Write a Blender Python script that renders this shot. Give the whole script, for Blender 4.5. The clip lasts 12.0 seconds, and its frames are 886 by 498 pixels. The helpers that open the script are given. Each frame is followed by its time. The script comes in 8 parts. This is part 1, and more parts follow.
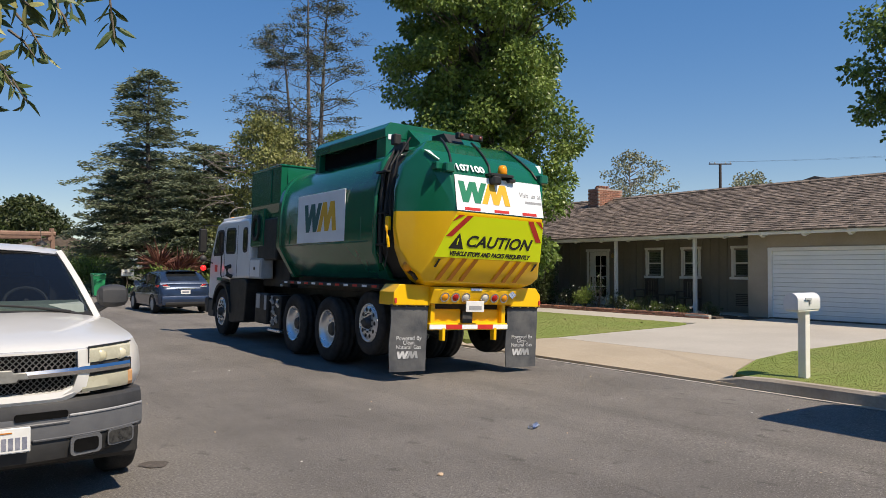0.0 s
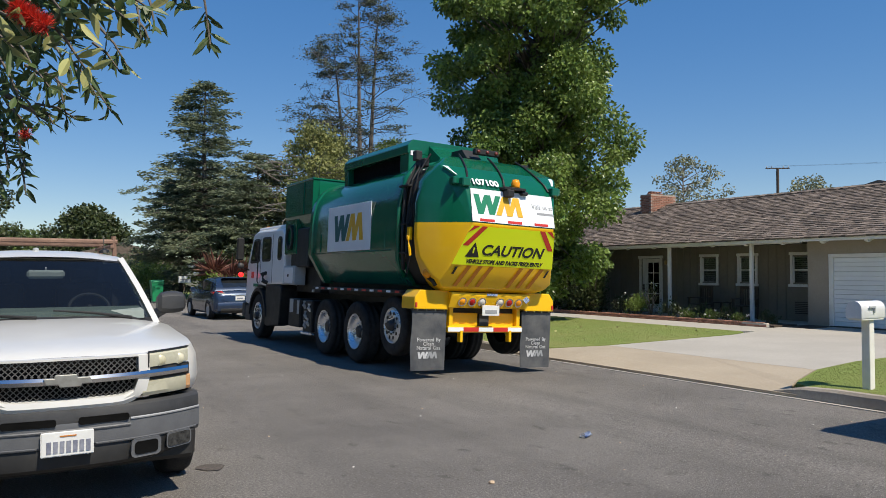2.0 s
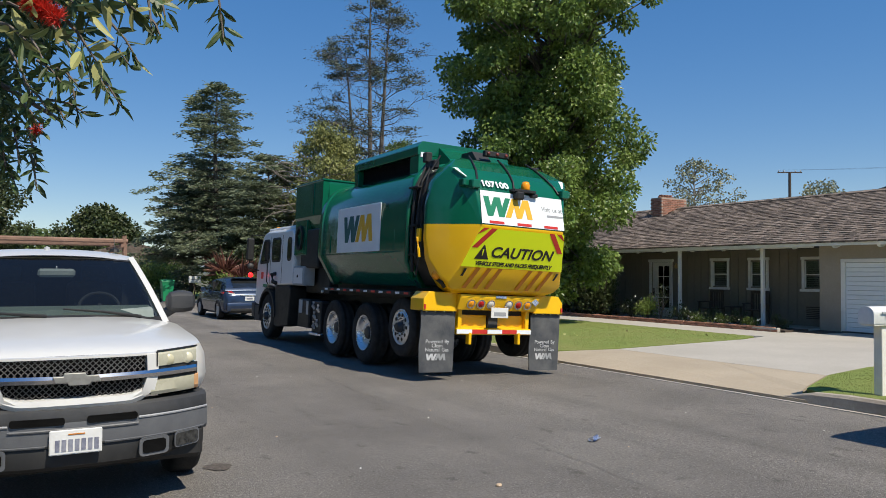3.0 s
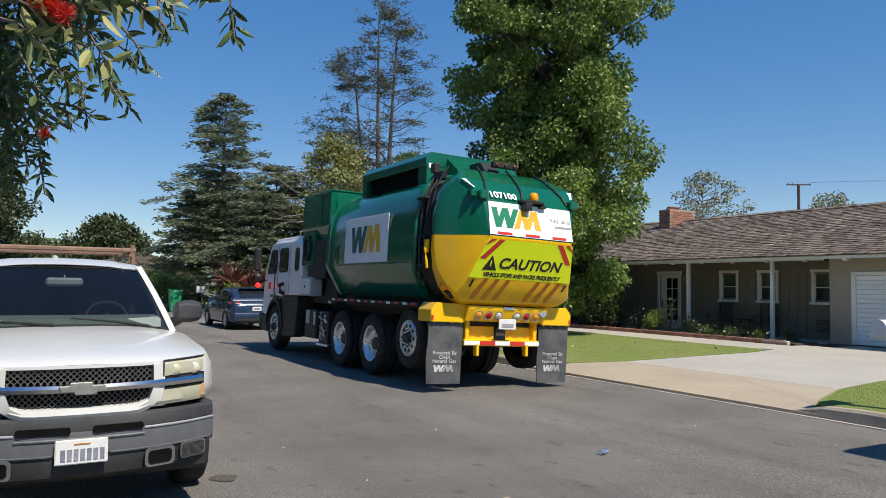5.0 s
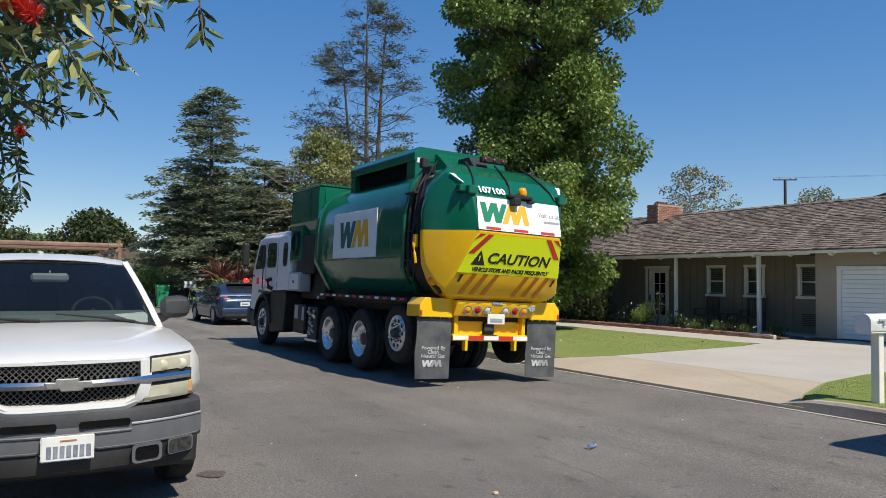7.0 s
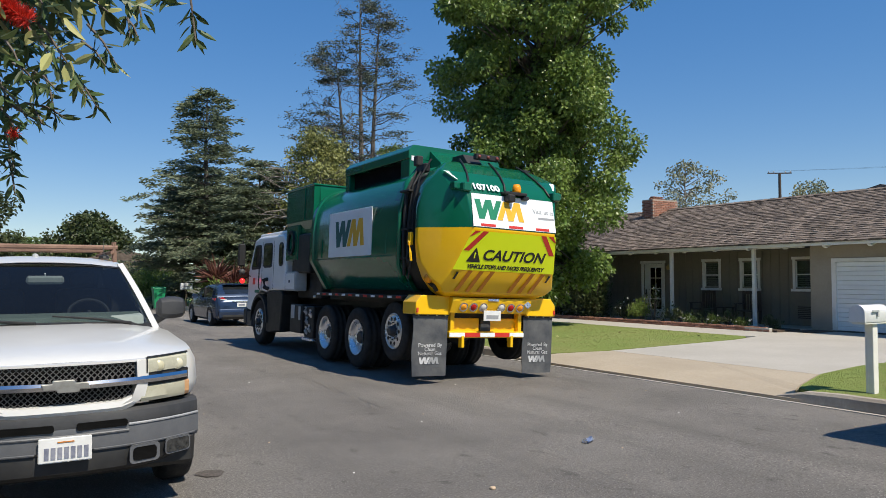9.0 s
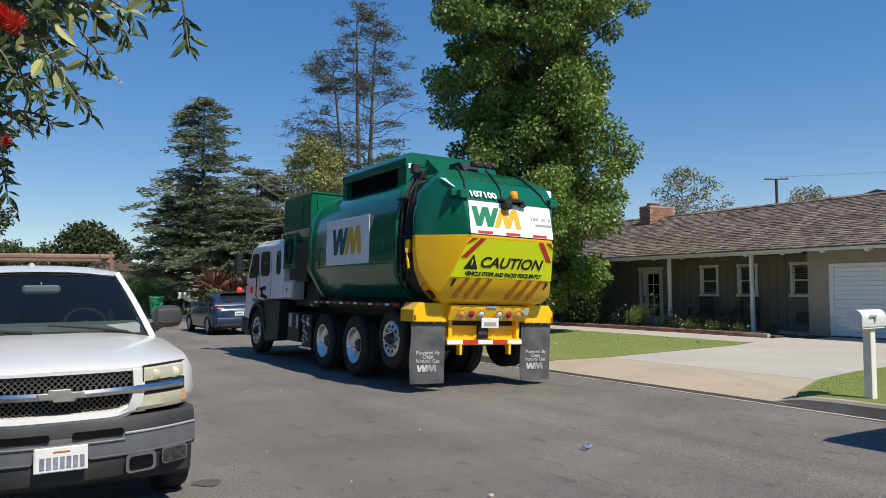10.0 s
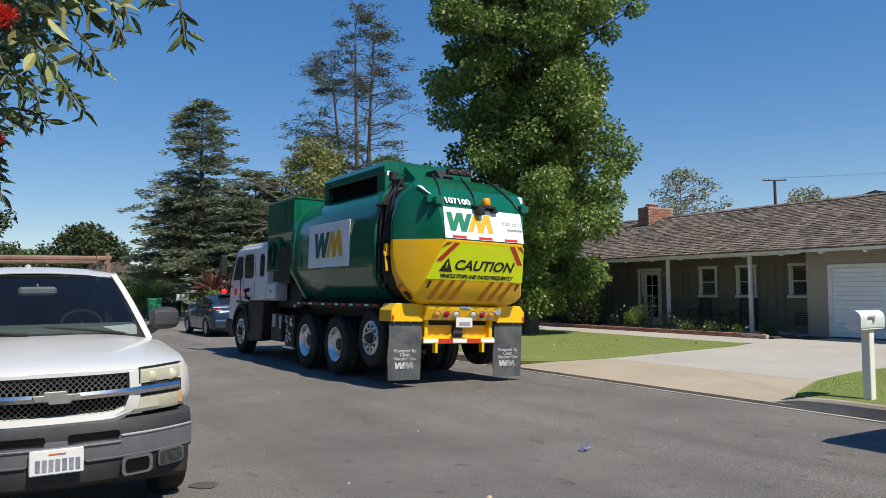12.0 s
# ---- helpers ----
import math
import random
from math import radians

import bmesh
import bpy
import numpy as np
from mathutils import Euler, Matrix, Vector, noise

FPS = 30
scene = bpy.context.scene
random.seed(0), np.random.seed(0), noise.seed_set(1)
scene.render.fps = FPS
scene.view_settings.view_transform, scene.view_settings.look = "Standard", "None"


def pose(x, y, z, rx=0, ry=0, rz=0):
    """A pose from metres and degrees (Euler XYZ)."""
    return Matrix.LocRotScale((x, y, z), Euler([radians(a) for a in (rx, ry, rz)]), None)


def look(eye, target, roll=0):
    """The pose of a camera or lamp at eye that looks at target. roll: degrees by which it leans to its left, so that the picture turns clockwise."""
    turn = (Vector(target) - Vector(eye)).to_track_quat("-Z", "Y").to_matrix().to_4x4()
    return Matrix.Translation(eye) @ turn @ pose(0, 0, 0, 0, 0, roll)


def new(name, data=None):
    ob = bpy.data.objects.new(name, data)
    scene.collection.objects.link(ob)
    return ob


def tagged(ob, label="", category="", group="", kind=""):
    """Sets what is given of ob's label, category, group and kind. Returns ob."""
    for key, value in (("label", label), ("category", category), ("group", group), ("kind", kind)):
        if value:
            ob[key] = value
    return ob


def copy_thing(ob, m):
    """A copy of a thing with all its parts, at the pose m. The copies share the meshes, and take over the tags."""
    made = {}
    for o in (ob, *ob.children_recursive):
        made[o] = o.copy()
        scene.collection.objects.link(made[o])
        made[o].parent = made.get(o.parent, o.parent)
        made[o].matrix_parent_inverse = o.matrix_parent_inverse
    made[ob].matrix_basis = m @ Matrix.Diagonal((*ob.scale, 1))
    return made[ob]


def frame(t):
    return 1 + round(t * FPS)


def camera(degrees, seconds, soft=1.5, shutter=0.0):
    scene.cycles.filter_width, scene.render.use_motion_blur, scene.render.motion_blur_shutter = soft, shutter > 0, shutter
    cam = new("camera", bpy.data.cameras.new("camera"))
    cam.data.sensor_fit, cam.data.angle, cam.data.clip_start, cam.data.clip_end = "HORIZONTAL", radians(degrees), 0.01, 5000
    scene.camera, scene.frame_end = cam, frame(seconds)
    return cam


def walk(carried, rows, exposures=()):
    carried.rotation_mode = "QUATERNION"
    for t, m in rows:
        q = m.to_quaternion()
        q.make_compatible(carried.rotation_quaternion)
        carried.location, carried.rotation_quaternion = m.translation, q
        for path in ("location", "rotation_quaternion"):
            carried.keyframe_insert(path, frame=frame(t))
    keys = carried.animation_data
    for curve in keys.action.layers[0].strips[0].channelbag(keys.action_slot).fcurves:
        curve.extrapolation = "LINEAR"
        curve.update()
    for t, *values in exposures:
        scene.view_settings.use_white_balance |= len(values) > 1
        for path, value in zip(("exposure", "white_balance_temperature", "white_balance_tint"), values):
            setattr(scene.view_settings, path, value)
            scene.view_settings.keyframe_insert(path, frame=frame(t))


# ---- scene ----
cam = camera(60.9, 12.0, soft=0.65)
# t, x, y, z, yaw, pitch, roll
PATH = [
    (0.0, 0.000, 0.000, 1.600, -35.08, 1.23, -0.02),
    (0.5, -0.025, -0.010, 1.600, -33.39, 1.28, 0.13),
    (1.0, -0.024, -0.013, 1.600, -32.26, 1.36, 0.02),
    (1.5, -0.016, 0.000, 1.600, -31.65, 1.55, -0.08),
    (2.0, -0.010, 0.001, 1.602, -31.31, 1.75, -0.01),
    (2.5, -0.009, 0.001, 1.600, -31.05, 1.82, 0.24),
    (3.0, 0.001, 0.007, 1.599, -30.59, 1.90, 0.44),
    (3.5, 0.010, 0.028, 1.592, -30.19, 2.23, 0.51),
    (5.5, 0.010, 0.043, 1.595, -30.09, 2.78, 0.74),
    (6.0, 0.009, 0.048, 1.592, -30.19, 2.76, 0.70),
    (6.5, 0.012, 0.041, 1.598, -30.48, 2.61, 0.56),
    (7.0, 0.015, 0.044, 1.596, -30.90, 2.37, 0.62),
    (9.0, 0.018, 0.015, 1.587, -31.14, 2.22, -0.19),
    (9.5, 0.022, 0.012, 1.581, -31.14, 2.75, -0.39),
    (10.0, 0.028, 0.014, 1.580, -31.28, 2.81, -0.52),
    (10.5, 0.034, 0.021, 1.580, -31.37, 2.54, -0.60),
    (11.0, 0.038, 0.022, 1.575, -31.46, 2.67, -0.64),
    (11.5, 0.047, 0.020, 1.577, -31.49, 2.90, -0.64),
    (12.0, 0.045, 0.025, 1.576, -31.37, 2.93, -0.60),
]
# seconds, stops, kelvin, tint: the picture starts a little warm and settles
EXPOSURE = [(0.0, 0.3, 6900, 12.5), (0.5, 0.29, 6800, 11.3), (1.0, 0.27, 6660, 10), (1.5, 0.26, 6540, 9.3), (2.0, 0.25, 6460, 9), (3.0, 0.24, 6420, 8.6), (3.5, 0.33, 6420, 8.6), (5.5, 0.32, 6420, 8.6), (9.0, 0.31, 6420, 8.6), (12.0, 0.29, 6400, 8.6)]
walk(cam, [(t, pose(x, y, z, 90 + p, -r, w)) for t, x, y, z, w, p, r in PATH], EXPOSURE)

# ---- light ----
SUN_TO = Vector((0.155, -0.57, 0.81)).normalized()
world = bpy.data.worlds.new("sky")
world.use_nodes = True
scene.world = world
wn = world.node_tree.nodes
sky = wn.new("ShaderNodeTexSky")
sky.sky_type = 'NISHITA'
sky.sun_disc = False
sky.sun_elevation = math.asin(SUN_TO.z)
sky.sun_rotation = math.atan2(SUN_TO.x, SUN_TO.y)
sky.altitude = 40
sky.air_density = 0.85
sky.dust_density = 0.0
sky.ozone_density = 2.2
wn["Background"].inputs["Strength"].default_value = 0.15
deep = wn.new("ShaderNodeHueSaturation")
deep.inputs["Hue"].default_value = 0.511
deep.inputs["Saturation"].default_value = 1.86
deep.inputs["Value"].default_value = 1.36
even = wn.new("ShaderNodeGamma")
even.inputs["Gamma"].default_value = 0.55
world.node_tree.links.new(sky.outputs[0], even.inputs["Color"])
world.node_tree.links.new(even.outputs[0], deep.inputs["Color"])
world.node_tree.links.new(deep.outputs[0], wn["Background"].inputs[0])
sun_data = bpy.data.lights.new("sun", 'SUN')
sun_data.energy = 4.4
sun_data.angle = radians(0.53)
sun_data.color = (1.0, 0.905, 0.755)
sun = new("sun", sun_data)
sun.matrix_basis = look(SUN_TO * 60, (0, 0, 0))


# ---- materials ----
def mat(name, c1, c2=None, s1=8.0, c3=None, s2=0.7, amt=0.5, rough=0.6, rvar=0.1, metal=0.0, bump=0.0, bs=40.0,
        coat=0.0, spec=0.5, per=0.0, island=False, trans=0.0, emit=None, power=0.0):
    """Base colour c1 with c2 in fine noise and c3 in broad stains; per: brightness spread from piece to piece."""
    m = bpy.data.materials.new(name)
    m.use_nodes = True
    n, l = m.node_tree.nodes, m.node_tree.links
    b = n["Principled BSDF"]
    tc = n.new("ShaderNodeTexCoord")
    col = n.new("ShaderNodeRGB")
    col.outputs[0].default_value = (*c1, 1)
    out = col.outputs[0]

    def noised(scale, detail=5.0):
        t = n.new("ShaderNodeTexNoise")
        t.inputs["Scale"].default_value = scale
        t.inputs["Detail"].default_value = detail
        t.inputs["Roughness"].default_value = 0.6
        l.new(tc.outputs["Object"], t.inputs["Vector"])
        return t.outputs["Fac"]

    def ramp(src, lo, hi):
        r = n.new("ShaderNodeMapRange")
        r.inputs["From Min"].default_value = lo
        r.inputs["From Max"].default_value = hi
        l.new(src, r.inputs["Value"])
        return r.outputs[0]

    def mix(fac, a, colour):
        x = n.new("ShaderNodeMix")
        x.data_type = 'RGBA'
        l.new(fac, x.inputs[0])
        l.new(a, x.inputs[6])
        x.inputs[7].default_value = (*colour, 1)
        return x.outputs[2]
    if c2:
        out = mix(ramp(noised(s1), 0.35, 0.68), out, c2)
    if c3:
        out = mix(ramp(noised(s2, 7.0), 0.5 - 0.25 * amt, 0.85), out, c3)
    if per:
        rnd = n.new("ShaderNodeNewGeometry").outputs["Random Per Island"] if island else n.new("ShaderNodeObjectInfo").outputs["Random"]
        mr = n.new("ShaderNodeMapRange")
        mr.inputs["To Min"].default_value = 1 - per
        mr.inputs["To Max"].default_value = 1 + per
        l.new(rnd, mr.inputs["Value"])
        hs = n.new("ShaderNodeHueSaturation")
        l.new(mr.outputs[0], hs.inputs["Value"])
        l.new(out, hs.inputs["Color"])
        out = hs.outputs[0]
    l.new(out, b.inputs["Base Color"])
    b.inputs["Roughness"].default_value = rough
    if rvar:
        rr = n.new("ShaderNodeMapRange")
        rr.inputs["To Min"].default_value = max(0.02, rough - rvar)
        rr.inputs["To Max"].default_value = min(1, rough + rvar)
        l.new(noised(s1 * 0.37 + 0.5), rr.inputs["Value"])
        l.new(rr.outputs[0], b.inputs["Roughness"])
    b.inputs["Metallic"].default_value = metal
    b.inputs["Specular IOR Level"].default_value = spec
    if coat:
        b.inputs["Coat Weight"].default_value = coat
        b.inputs["Coat Roughness"].default_value = 0.06
    if bump:
        bm_ = n.new("ShaderNodeBump")
        bm_.inputs["Strength"].default_value = bump
        bm_.inputs["Distance"].default_value = 0.02
        l.new(noised(bs, 6.0), bm_.inputs["Height"])
        l.new(bm_.outputs[0], b.inputs["Normal"])
    if trans:
        tr = n.new("ShaderNodeBsdfTranslucent")
        l.new(out, tr.inputs["Color"])
        sh = n.new("ShaderNodeMixShader")
        sh.inputs[0].default_value = trans
        l.new(b.outputs[0], sh.inputs[1])
        l.new(tr.outputs[0], sh.inputs[2])
        l.new(sh.outputs[0], n["Material Output"].inputs[0])
    if emit:
        b.inputs["Emission Color"].default_value = (*emit, 1)
        b.inputs["Emission Strength"].default_value = power
    return m


def glass(name, tint=(0.8, 0.86, 0.85), clear=0.75, dust=0.0):
    """A tinted pane: gloss by Fresnel over a see-through tint."""
    m = bpy.data.materials.new(name)
    m.use_nodes = True
    n, l = m.node_tree.nodes, m.node_tree.links
    n.remove(n["Principled BSDF"])
    tr = n.new("ShaderNodeBsdfTransparent")
    tr.inputs[0].default_value = (*[c * clear for c in tint], 1)
    gl = n.new("ShaderNodeBsdfGlossy")
    gl.inputs["Roughness"].default_value = 0.03
    fr = n.new("ShaderNodeFresnel")
    fr.inputs[0].default_value = 1.5
    sh = n.new("ShaderNodeMixShader")
    l.new(fr.outputs[0], sh.inputs[0])
    l.new(tr.outputs[0], sh.inputs[1])
    l.new(gl.outputs[0], sh.inputs[2])
    film = n.new("ShaderNodeBsdfDiffuse")
    film.inputs[0].default_value = (0.5, 0.52, 0.52, 1)
    top = n.new("ShaderNodeMixShader")
    top.inputs[0].default_value = dust
    l.new(sh.outputs[0], top.inputs[1])
    l.new(film.outputs[0], top.inputs[2])
    l.new(top.outputs[0], n["Material Output"].inputs[0])
    return m


M_ASPHALT = mat("asphalt", (0.15, 0.139, 0.127), (0.32, 0.296, 0.268), 48, (0.112, 0.103, 0.095), 0.45, 0.6, 0.85, 0.08, bump=0.9, bs=110, spec=0.35)


def aggregate(m):
    """Pale and dark stones, and faint worn wheel bands, over the asphalt's base."""
    n, l = m.node_tree.nodes, m.node_tree.links
    b = n["Principled BSDF"]
    tc = n.new("ShaderNodeTexCoord")

    def layer(scale, detail, lo, hi, colour, amount, stretch=(1, 1, 1)):
        mp = n.new("ShaderNodeMapping")
        mp.inputs["Scale"].default_value = stretch
        l.new(tc.outputs["Object"], mp.inputs["Vector"])
        t = n.new("ShaderNodeTexNoise")
        t.inputs["Scale"].default_value, t.inputs["Detail"].default_value = scale, detail
        l.new(mp.outputs[0], t.inputs["Vector"])
        r = n.new("ShaderNodeMapRange")
        r.inputs["From Min"].default_value, r.inputs["From Max"].default_value, r.inputs["To Max"].default_value = lo, hi, amount
        l.new(t.outputs["Fac"], r.inputs["Value"])
        x = n.new("ShaderNodeMix")
        x.data_type = 'RGBA'
        l.new(r.outputs[0], x.inputs[0])
        l.new(b.inputs["Base Color"].links[0].from_socket, x.inputs[6])
        x.inputs[7].default_value = (*colour, 1)
        l.new(x.outputs[2], b.inputs["Base Color"])
    layer(1.0, 4, 0.5, 0.75, (0.09, 0.083, 0.076), 0.5, (1.3, 0.1, 1))
    layer(0.8, 6, 0.55, 0.75, (0.24, 0.222, 0.2), 0.45)
    layer(5.0, 8, 0.62, 0.7, (0.075, 0.069, 0.063), 0.55, (1, 0.6, 1))
    layer(75, 3, 0.6, 0.68, (0.46, 0.43, 0.39), 0.75)
    layer(60, 3, 0.61, 0.7, (0.035, 0.032, 0.03), 0.7)
    return m


aggregate(M_ASPHALT)
M_PATCH = mat("asphalt_crack_seal", (0.105, 0.098, 0.09), (0.17, 0.158, 0.145), 60, rough=0.75, bump=0.3, bs=120)
M_CONC = mat("driveway_concrete", (0.425, 0.393, 0.343), (0.485, 0.452, 0.397), 30, (0.37, 0.34, 0.295), 0.6, 0.5, 0.85, 0.06, bump=0.2, bs=90)
M_APRON = mat("apron_concrete", (0.41, 0.343, 0.255), (0.47, 0.398, 0.302), 26, (0.335, 0.277, 0.203), 0.7, 0.6, 0.88, 0.06, bump=0.25, bs=80)
M_KERB = mat("kerb_concrete", (0.43, 0.375, 0.305), (0.52, 0.465, 0.39), 22, (0.26, 0.215, 0.17), 1.3, 0.7, 0.9, 0.05, bump=0.35, bs=60)
M_GUTTER = mat("gutter_concrete", (0.42, 0.39, 0.35), (0.5, 0.47, 0.42), 30, (0.25, 0.23, 0.21), 1.1, 0.5, 0.9, 0.05, bump=0.3, bs=70)
M_SOIL = mat("soil", (0.06, 0.042, 0.03), (0.1, 0.07, 0.05), 25, rough=0.95, bump=0.6, bs=35)
M_EARTH = mat("dry_ground", (0.12, 0.11, 0.07), (0.16, 0.14, 0.09), 3, (0.08, 0.09, 0.045), 0.1, 0.7, 0.95, bump=0.4, bs=10)
M_LAWN = mat("lawn", (0.17, 0.225, 0.055), (0.21, 0.255, 0.07), 14, (0.27, 0.26, 0.1), 0.55, 0.3, 0.9, 0.05, bump=0.45, bs=120, spec=0.2)
M_BLADE = mat("grass_blade", (0.24, 0.28, 0.095), (0.31, 0.325, 0.12), 1.2, (0.36, 0.33, 0.16), 0.5, 0.3, 0.7, per=0.1, island=True, trans=0.3, spec=0.2)
M_STUCCO = mat("taupe_stucco", (0.36, 0.305, 0.243), (0.395, 0.337, 0.272), 20, (0.29, 0.245, 0.193), 0.8, 0.4, 0.92, 0.04, bump=0.35, bs=70)
M_BOARD = mat("taupe_painted_board", (0.195, 0.164, 0.123), (0.215, 0.182, 0.138), 12, (0.16, 0.134, 0.1), 0.9, 0.3, 0.7, 0.08, bump=0.12, bs=50, per=0.06)
M_WHITE = mat("white_paint", (0.79, 0.765, 0.72), (0.83, 0.805, 0.76), 9, (0.62, 0.58, 0.52), 1.5, 0.3, 0.55, 0.1, bump=0.08, bs=50)
M_SHINGLE = mat("wood_shingle", (0.145, 0.11, 0.088), (0.25, 0.205, 0.17), 5, (0.07, 0.053, 0.043), 1.1, 0.5, 0.92, 0.04, bump=0.5, bs=45, per=0.5)
M_SHINGLE_I = mat("wood_shingle_rest", (0.145, 0.11, 0.088), (0.25, 0.205, 0.17), 5, (0.07, 0.053, 0.043), 1.1, 0.5, 0.92, 0.04, bump=0.5, bs=45, per=0.5, island=True)
M_UNDER = mat("roof_underlay", (0.06, 0.048, 0.04), (0.09, 0.07, 0.06), 10, rough=0.95)
M_BRICK = mat("red_brick", (0.36, 0.17, 0.11), (0.44, 0.235, 0.16), 14, (0.25, 0.115, 0.085), 2.0, 0.5, 0.9, 0.05, bump=0.4, bs=60, per=0.3)
M_MORTAR = mat("mortar", (0.36, 0.3, 0.25), (0.42, 0.36, 0.3), 30, rough=0.95, bump=0.3, bs=80)
M_DARKWOOD = mat("dark_stained_wood", (0.05, 0.035, 0.025), (0.08, 0.055, 0.04), 18, rough=0.6, bump=0.15, bs=40)
M_BARK = mat("bark", (0.115, 0.095, 0.078), (0.17, 0.145, 0.12), 9, (0.07, 0.056, 0.045), 2.0, 0.5, 0.95, bump=0.9, bs=18)
M_BARKGREY = mat("pale_bark", (0.22, 0.19, 0.165), (0.3, 0.27, 0.235), 9, (0.13, 0.11, 0.095), 2.0, 0.5, 0.95, bump=0.8, bs=20)
M_GLASSDARK = glass("window_glass", (0.8, 0.84, 0.84), 0.85)
# near-black colour that holds the shade of the unlit rooms
M_ROOMSHADE = mat("room_shade_colour", (0.03, 0.028, 0.026), (0.045, 0.04, 0.036), 3, rough=0.9)


def leafmat(name, a, b, c, trans=0.3, rough=0.45):
    return mat(name, a, b, 0.9, c, 0.35, 0.5, rough, 0.1, per=0.4, island=True, trans=trans, spec=0.4)


M_LEAF = leafmat("sweetgum_leaf", (0.15, 0.23, 0.052), (0.26, 0.335, 0.08), (0.065, 0.115, 0.028), 0.3, 0.36)
M_CEDAR = leafmat("cedar_needles", (0.165, 0.205, 0.122), (0.27, 0.3, 0.185), (0.09, 0.12, 0.072), 0.35, 0.6)
M_SPARSE = leafmat("grey_green_needles", (0.1, 0.122, 0.08), (0.16, 0.178, 0.12), (0.066, 0.08, 0.056), 0.3, 0.6)
M_YELLOW = leafmat("yellow_green_leaf", (0.25, 0.265, 0.088), (0.33, 0.33, 0.11), (0.15, 0.17, 0.058))
M_ROUND = leafmat("dark_round_leaf", (0.05, 0.07, 0.022), (0.08, 0.1, 0.034), (0.03, 0.046, 0.016), 0.2)
M_SHRUB = leafmat("shrub_leaf", (0.09, 0.14, 0.035), (0.15, 0.2, 0.055), (0.055, 0.085, 0.026))
M_LIME = leafmat("bright_shrub_leaf", (0.2, 0.28, 0.06), (0.28, 0.34, 0.09), (0.12, 0.18, 0.045), 0.35)
M_CORDY = leafmat("red_sword_leaf", (0.16, 0.06, 0.05), (0.26, 0.13, 0.085), (0.08, 0.035, 0.035), 0.25)
M_EUCA = leafmat("pale_gum_leaf", (0.27, 0.28, 0.165), (0.34, 0.33, 0.2), (0.19, 0.2, 0.12))
M_BOTTLE = leafmat("bottlebrush_leaf", (0.065, 0.11, 0.034), (0.12, 0.16, 0.055), (0.036, 0.064, 0.023), 0.2)
M_BOTTLE_NEW = leafmat("bottlebrush_new_leaf", (0.42, 0.41, 0.17), (0.38, 0.46, 0.15), (0.4, 0.28, 0.14), 0.4)
M_REDFLOWER = mat("red_stamen", (0.62, 0.03, 0.02), (0.75, 0.07, 0.04), 9, rough=0.6, per=0.25, island=True, trans=0.3)
M_PETAL = mat("white_petal", (0.8, 0.8, 0.76), (0.7, 0.7, 0.66), 20, rough=0.6, trans=0.3)


# ---- building helpers ----
def ob_from(name, bm, material, smooth=False):
    """smooth: False, True, or "auto" for soft shading with sharp creases."""
    if smooth == "auto":
        for f in bm.faces:
            f.smooth = True
        for e in bm.edges:
            e.smooth = len(e.link_faces) == 2 and e.calc_face_angle(0) < 0.55
    me = bpy.data.meshes.new(name)
    bm.to_mesh(me)
    bm.free()
    if smooth is True:
        me.shade_smooth()
    me.materials.append(material)
    return new(name, me)


def part(name, bm, material, parent=None, label="", smooth=False):
    ob = ob_from(name, bm, material, smooth)
    if parent is not None:
        ob.parent = parent
    return tagged(ob, label)


def empty(name, m=None):
    ob = new(name)
    ob.empty_display_size = 0.2
    if m is not None:
        ob.matrix_basis = m
    return ob


def bx(x0, x1, y0, y1, z0, z1, bev=0.0, bm=None, seg=1, m=None):
    bm = bm or bmesh.new()
    mm = Matrix.Translation(((x0 + x1) / 2, (y0 + y1) / 2, (z0 + z1) / 2)) @ Matrix.Diagonal((abs(x1 - x0), abs(y1 - y0), abs(z1 - z0), 1))
    if m is not None:
        mm = m @ mm
    r = bmesh.ops.create_cube(bm, size=1, matrix=mm)
    if bev > 0:
        es = list({e for v in r["verts"] for e in v.link_edges})
        bmesh.ops.bevel(bm, geom=es, offset=bev, segments=seg, profile=0.5, affect='EDGES')
    return bm


def tube(bm, pts, radii, n=8, caps=True):
    """A tapered tube along a line of points."""
    pts = [Vector(p) for p in pts]
    rings = []
    up = Vector((0.13, 0.31, 0.94))
    for i, p in enumerate(pts):
        d = (pts[min(i + 1, len(pts) - 1)] - pts[max(i - 1, 0)]).normalized()
        a = d.cross(up)
        a = a.normalized() if a.length > 1e-4 else Vector((1, 0, 0))
        b = d.cross(a)
        r = radii[i] if isinstance(radii, (list, tuple)) else radii
        rings.append([bm.verts.new(p + (a * math.cos(2 * math.pi * k / n) + b * math.sin(2 * math.pi * k / n)) * r) for k in range(n)])
    for r0, r1 in zip(rings, rings[1:]):
        for k in range(n):
            bm.faces.new((r0[k], r0[(k + 1) % n], r1[(k + 1) % n], r1[k]))
    if caps:
        bm.faces.new(rings[0][::-1])
        bm.faces.new(rings[-1])
    return bm


def loft(bm, rings, closed=True, caps=True):
    """A skin over rings of equally many points."""
    vs = [[bm.verts.new(p) for p in r] for r in rings]
    n = len(vs[0])
    for a, b in zip(vs, vs[1:]):
        for k in range(n if closed else n - 1):
            bm.faces.new((a[k], a[(k + 1) % n], b[(k + 1) % n], b[k]))
    if caps and closed:
        bm.faces.new(vs[0][::-1])
        bm.faces.new(vs[-1])
    bmesh.ops.recalc_face_normals(bm, faces=bm.faces)
    return bm


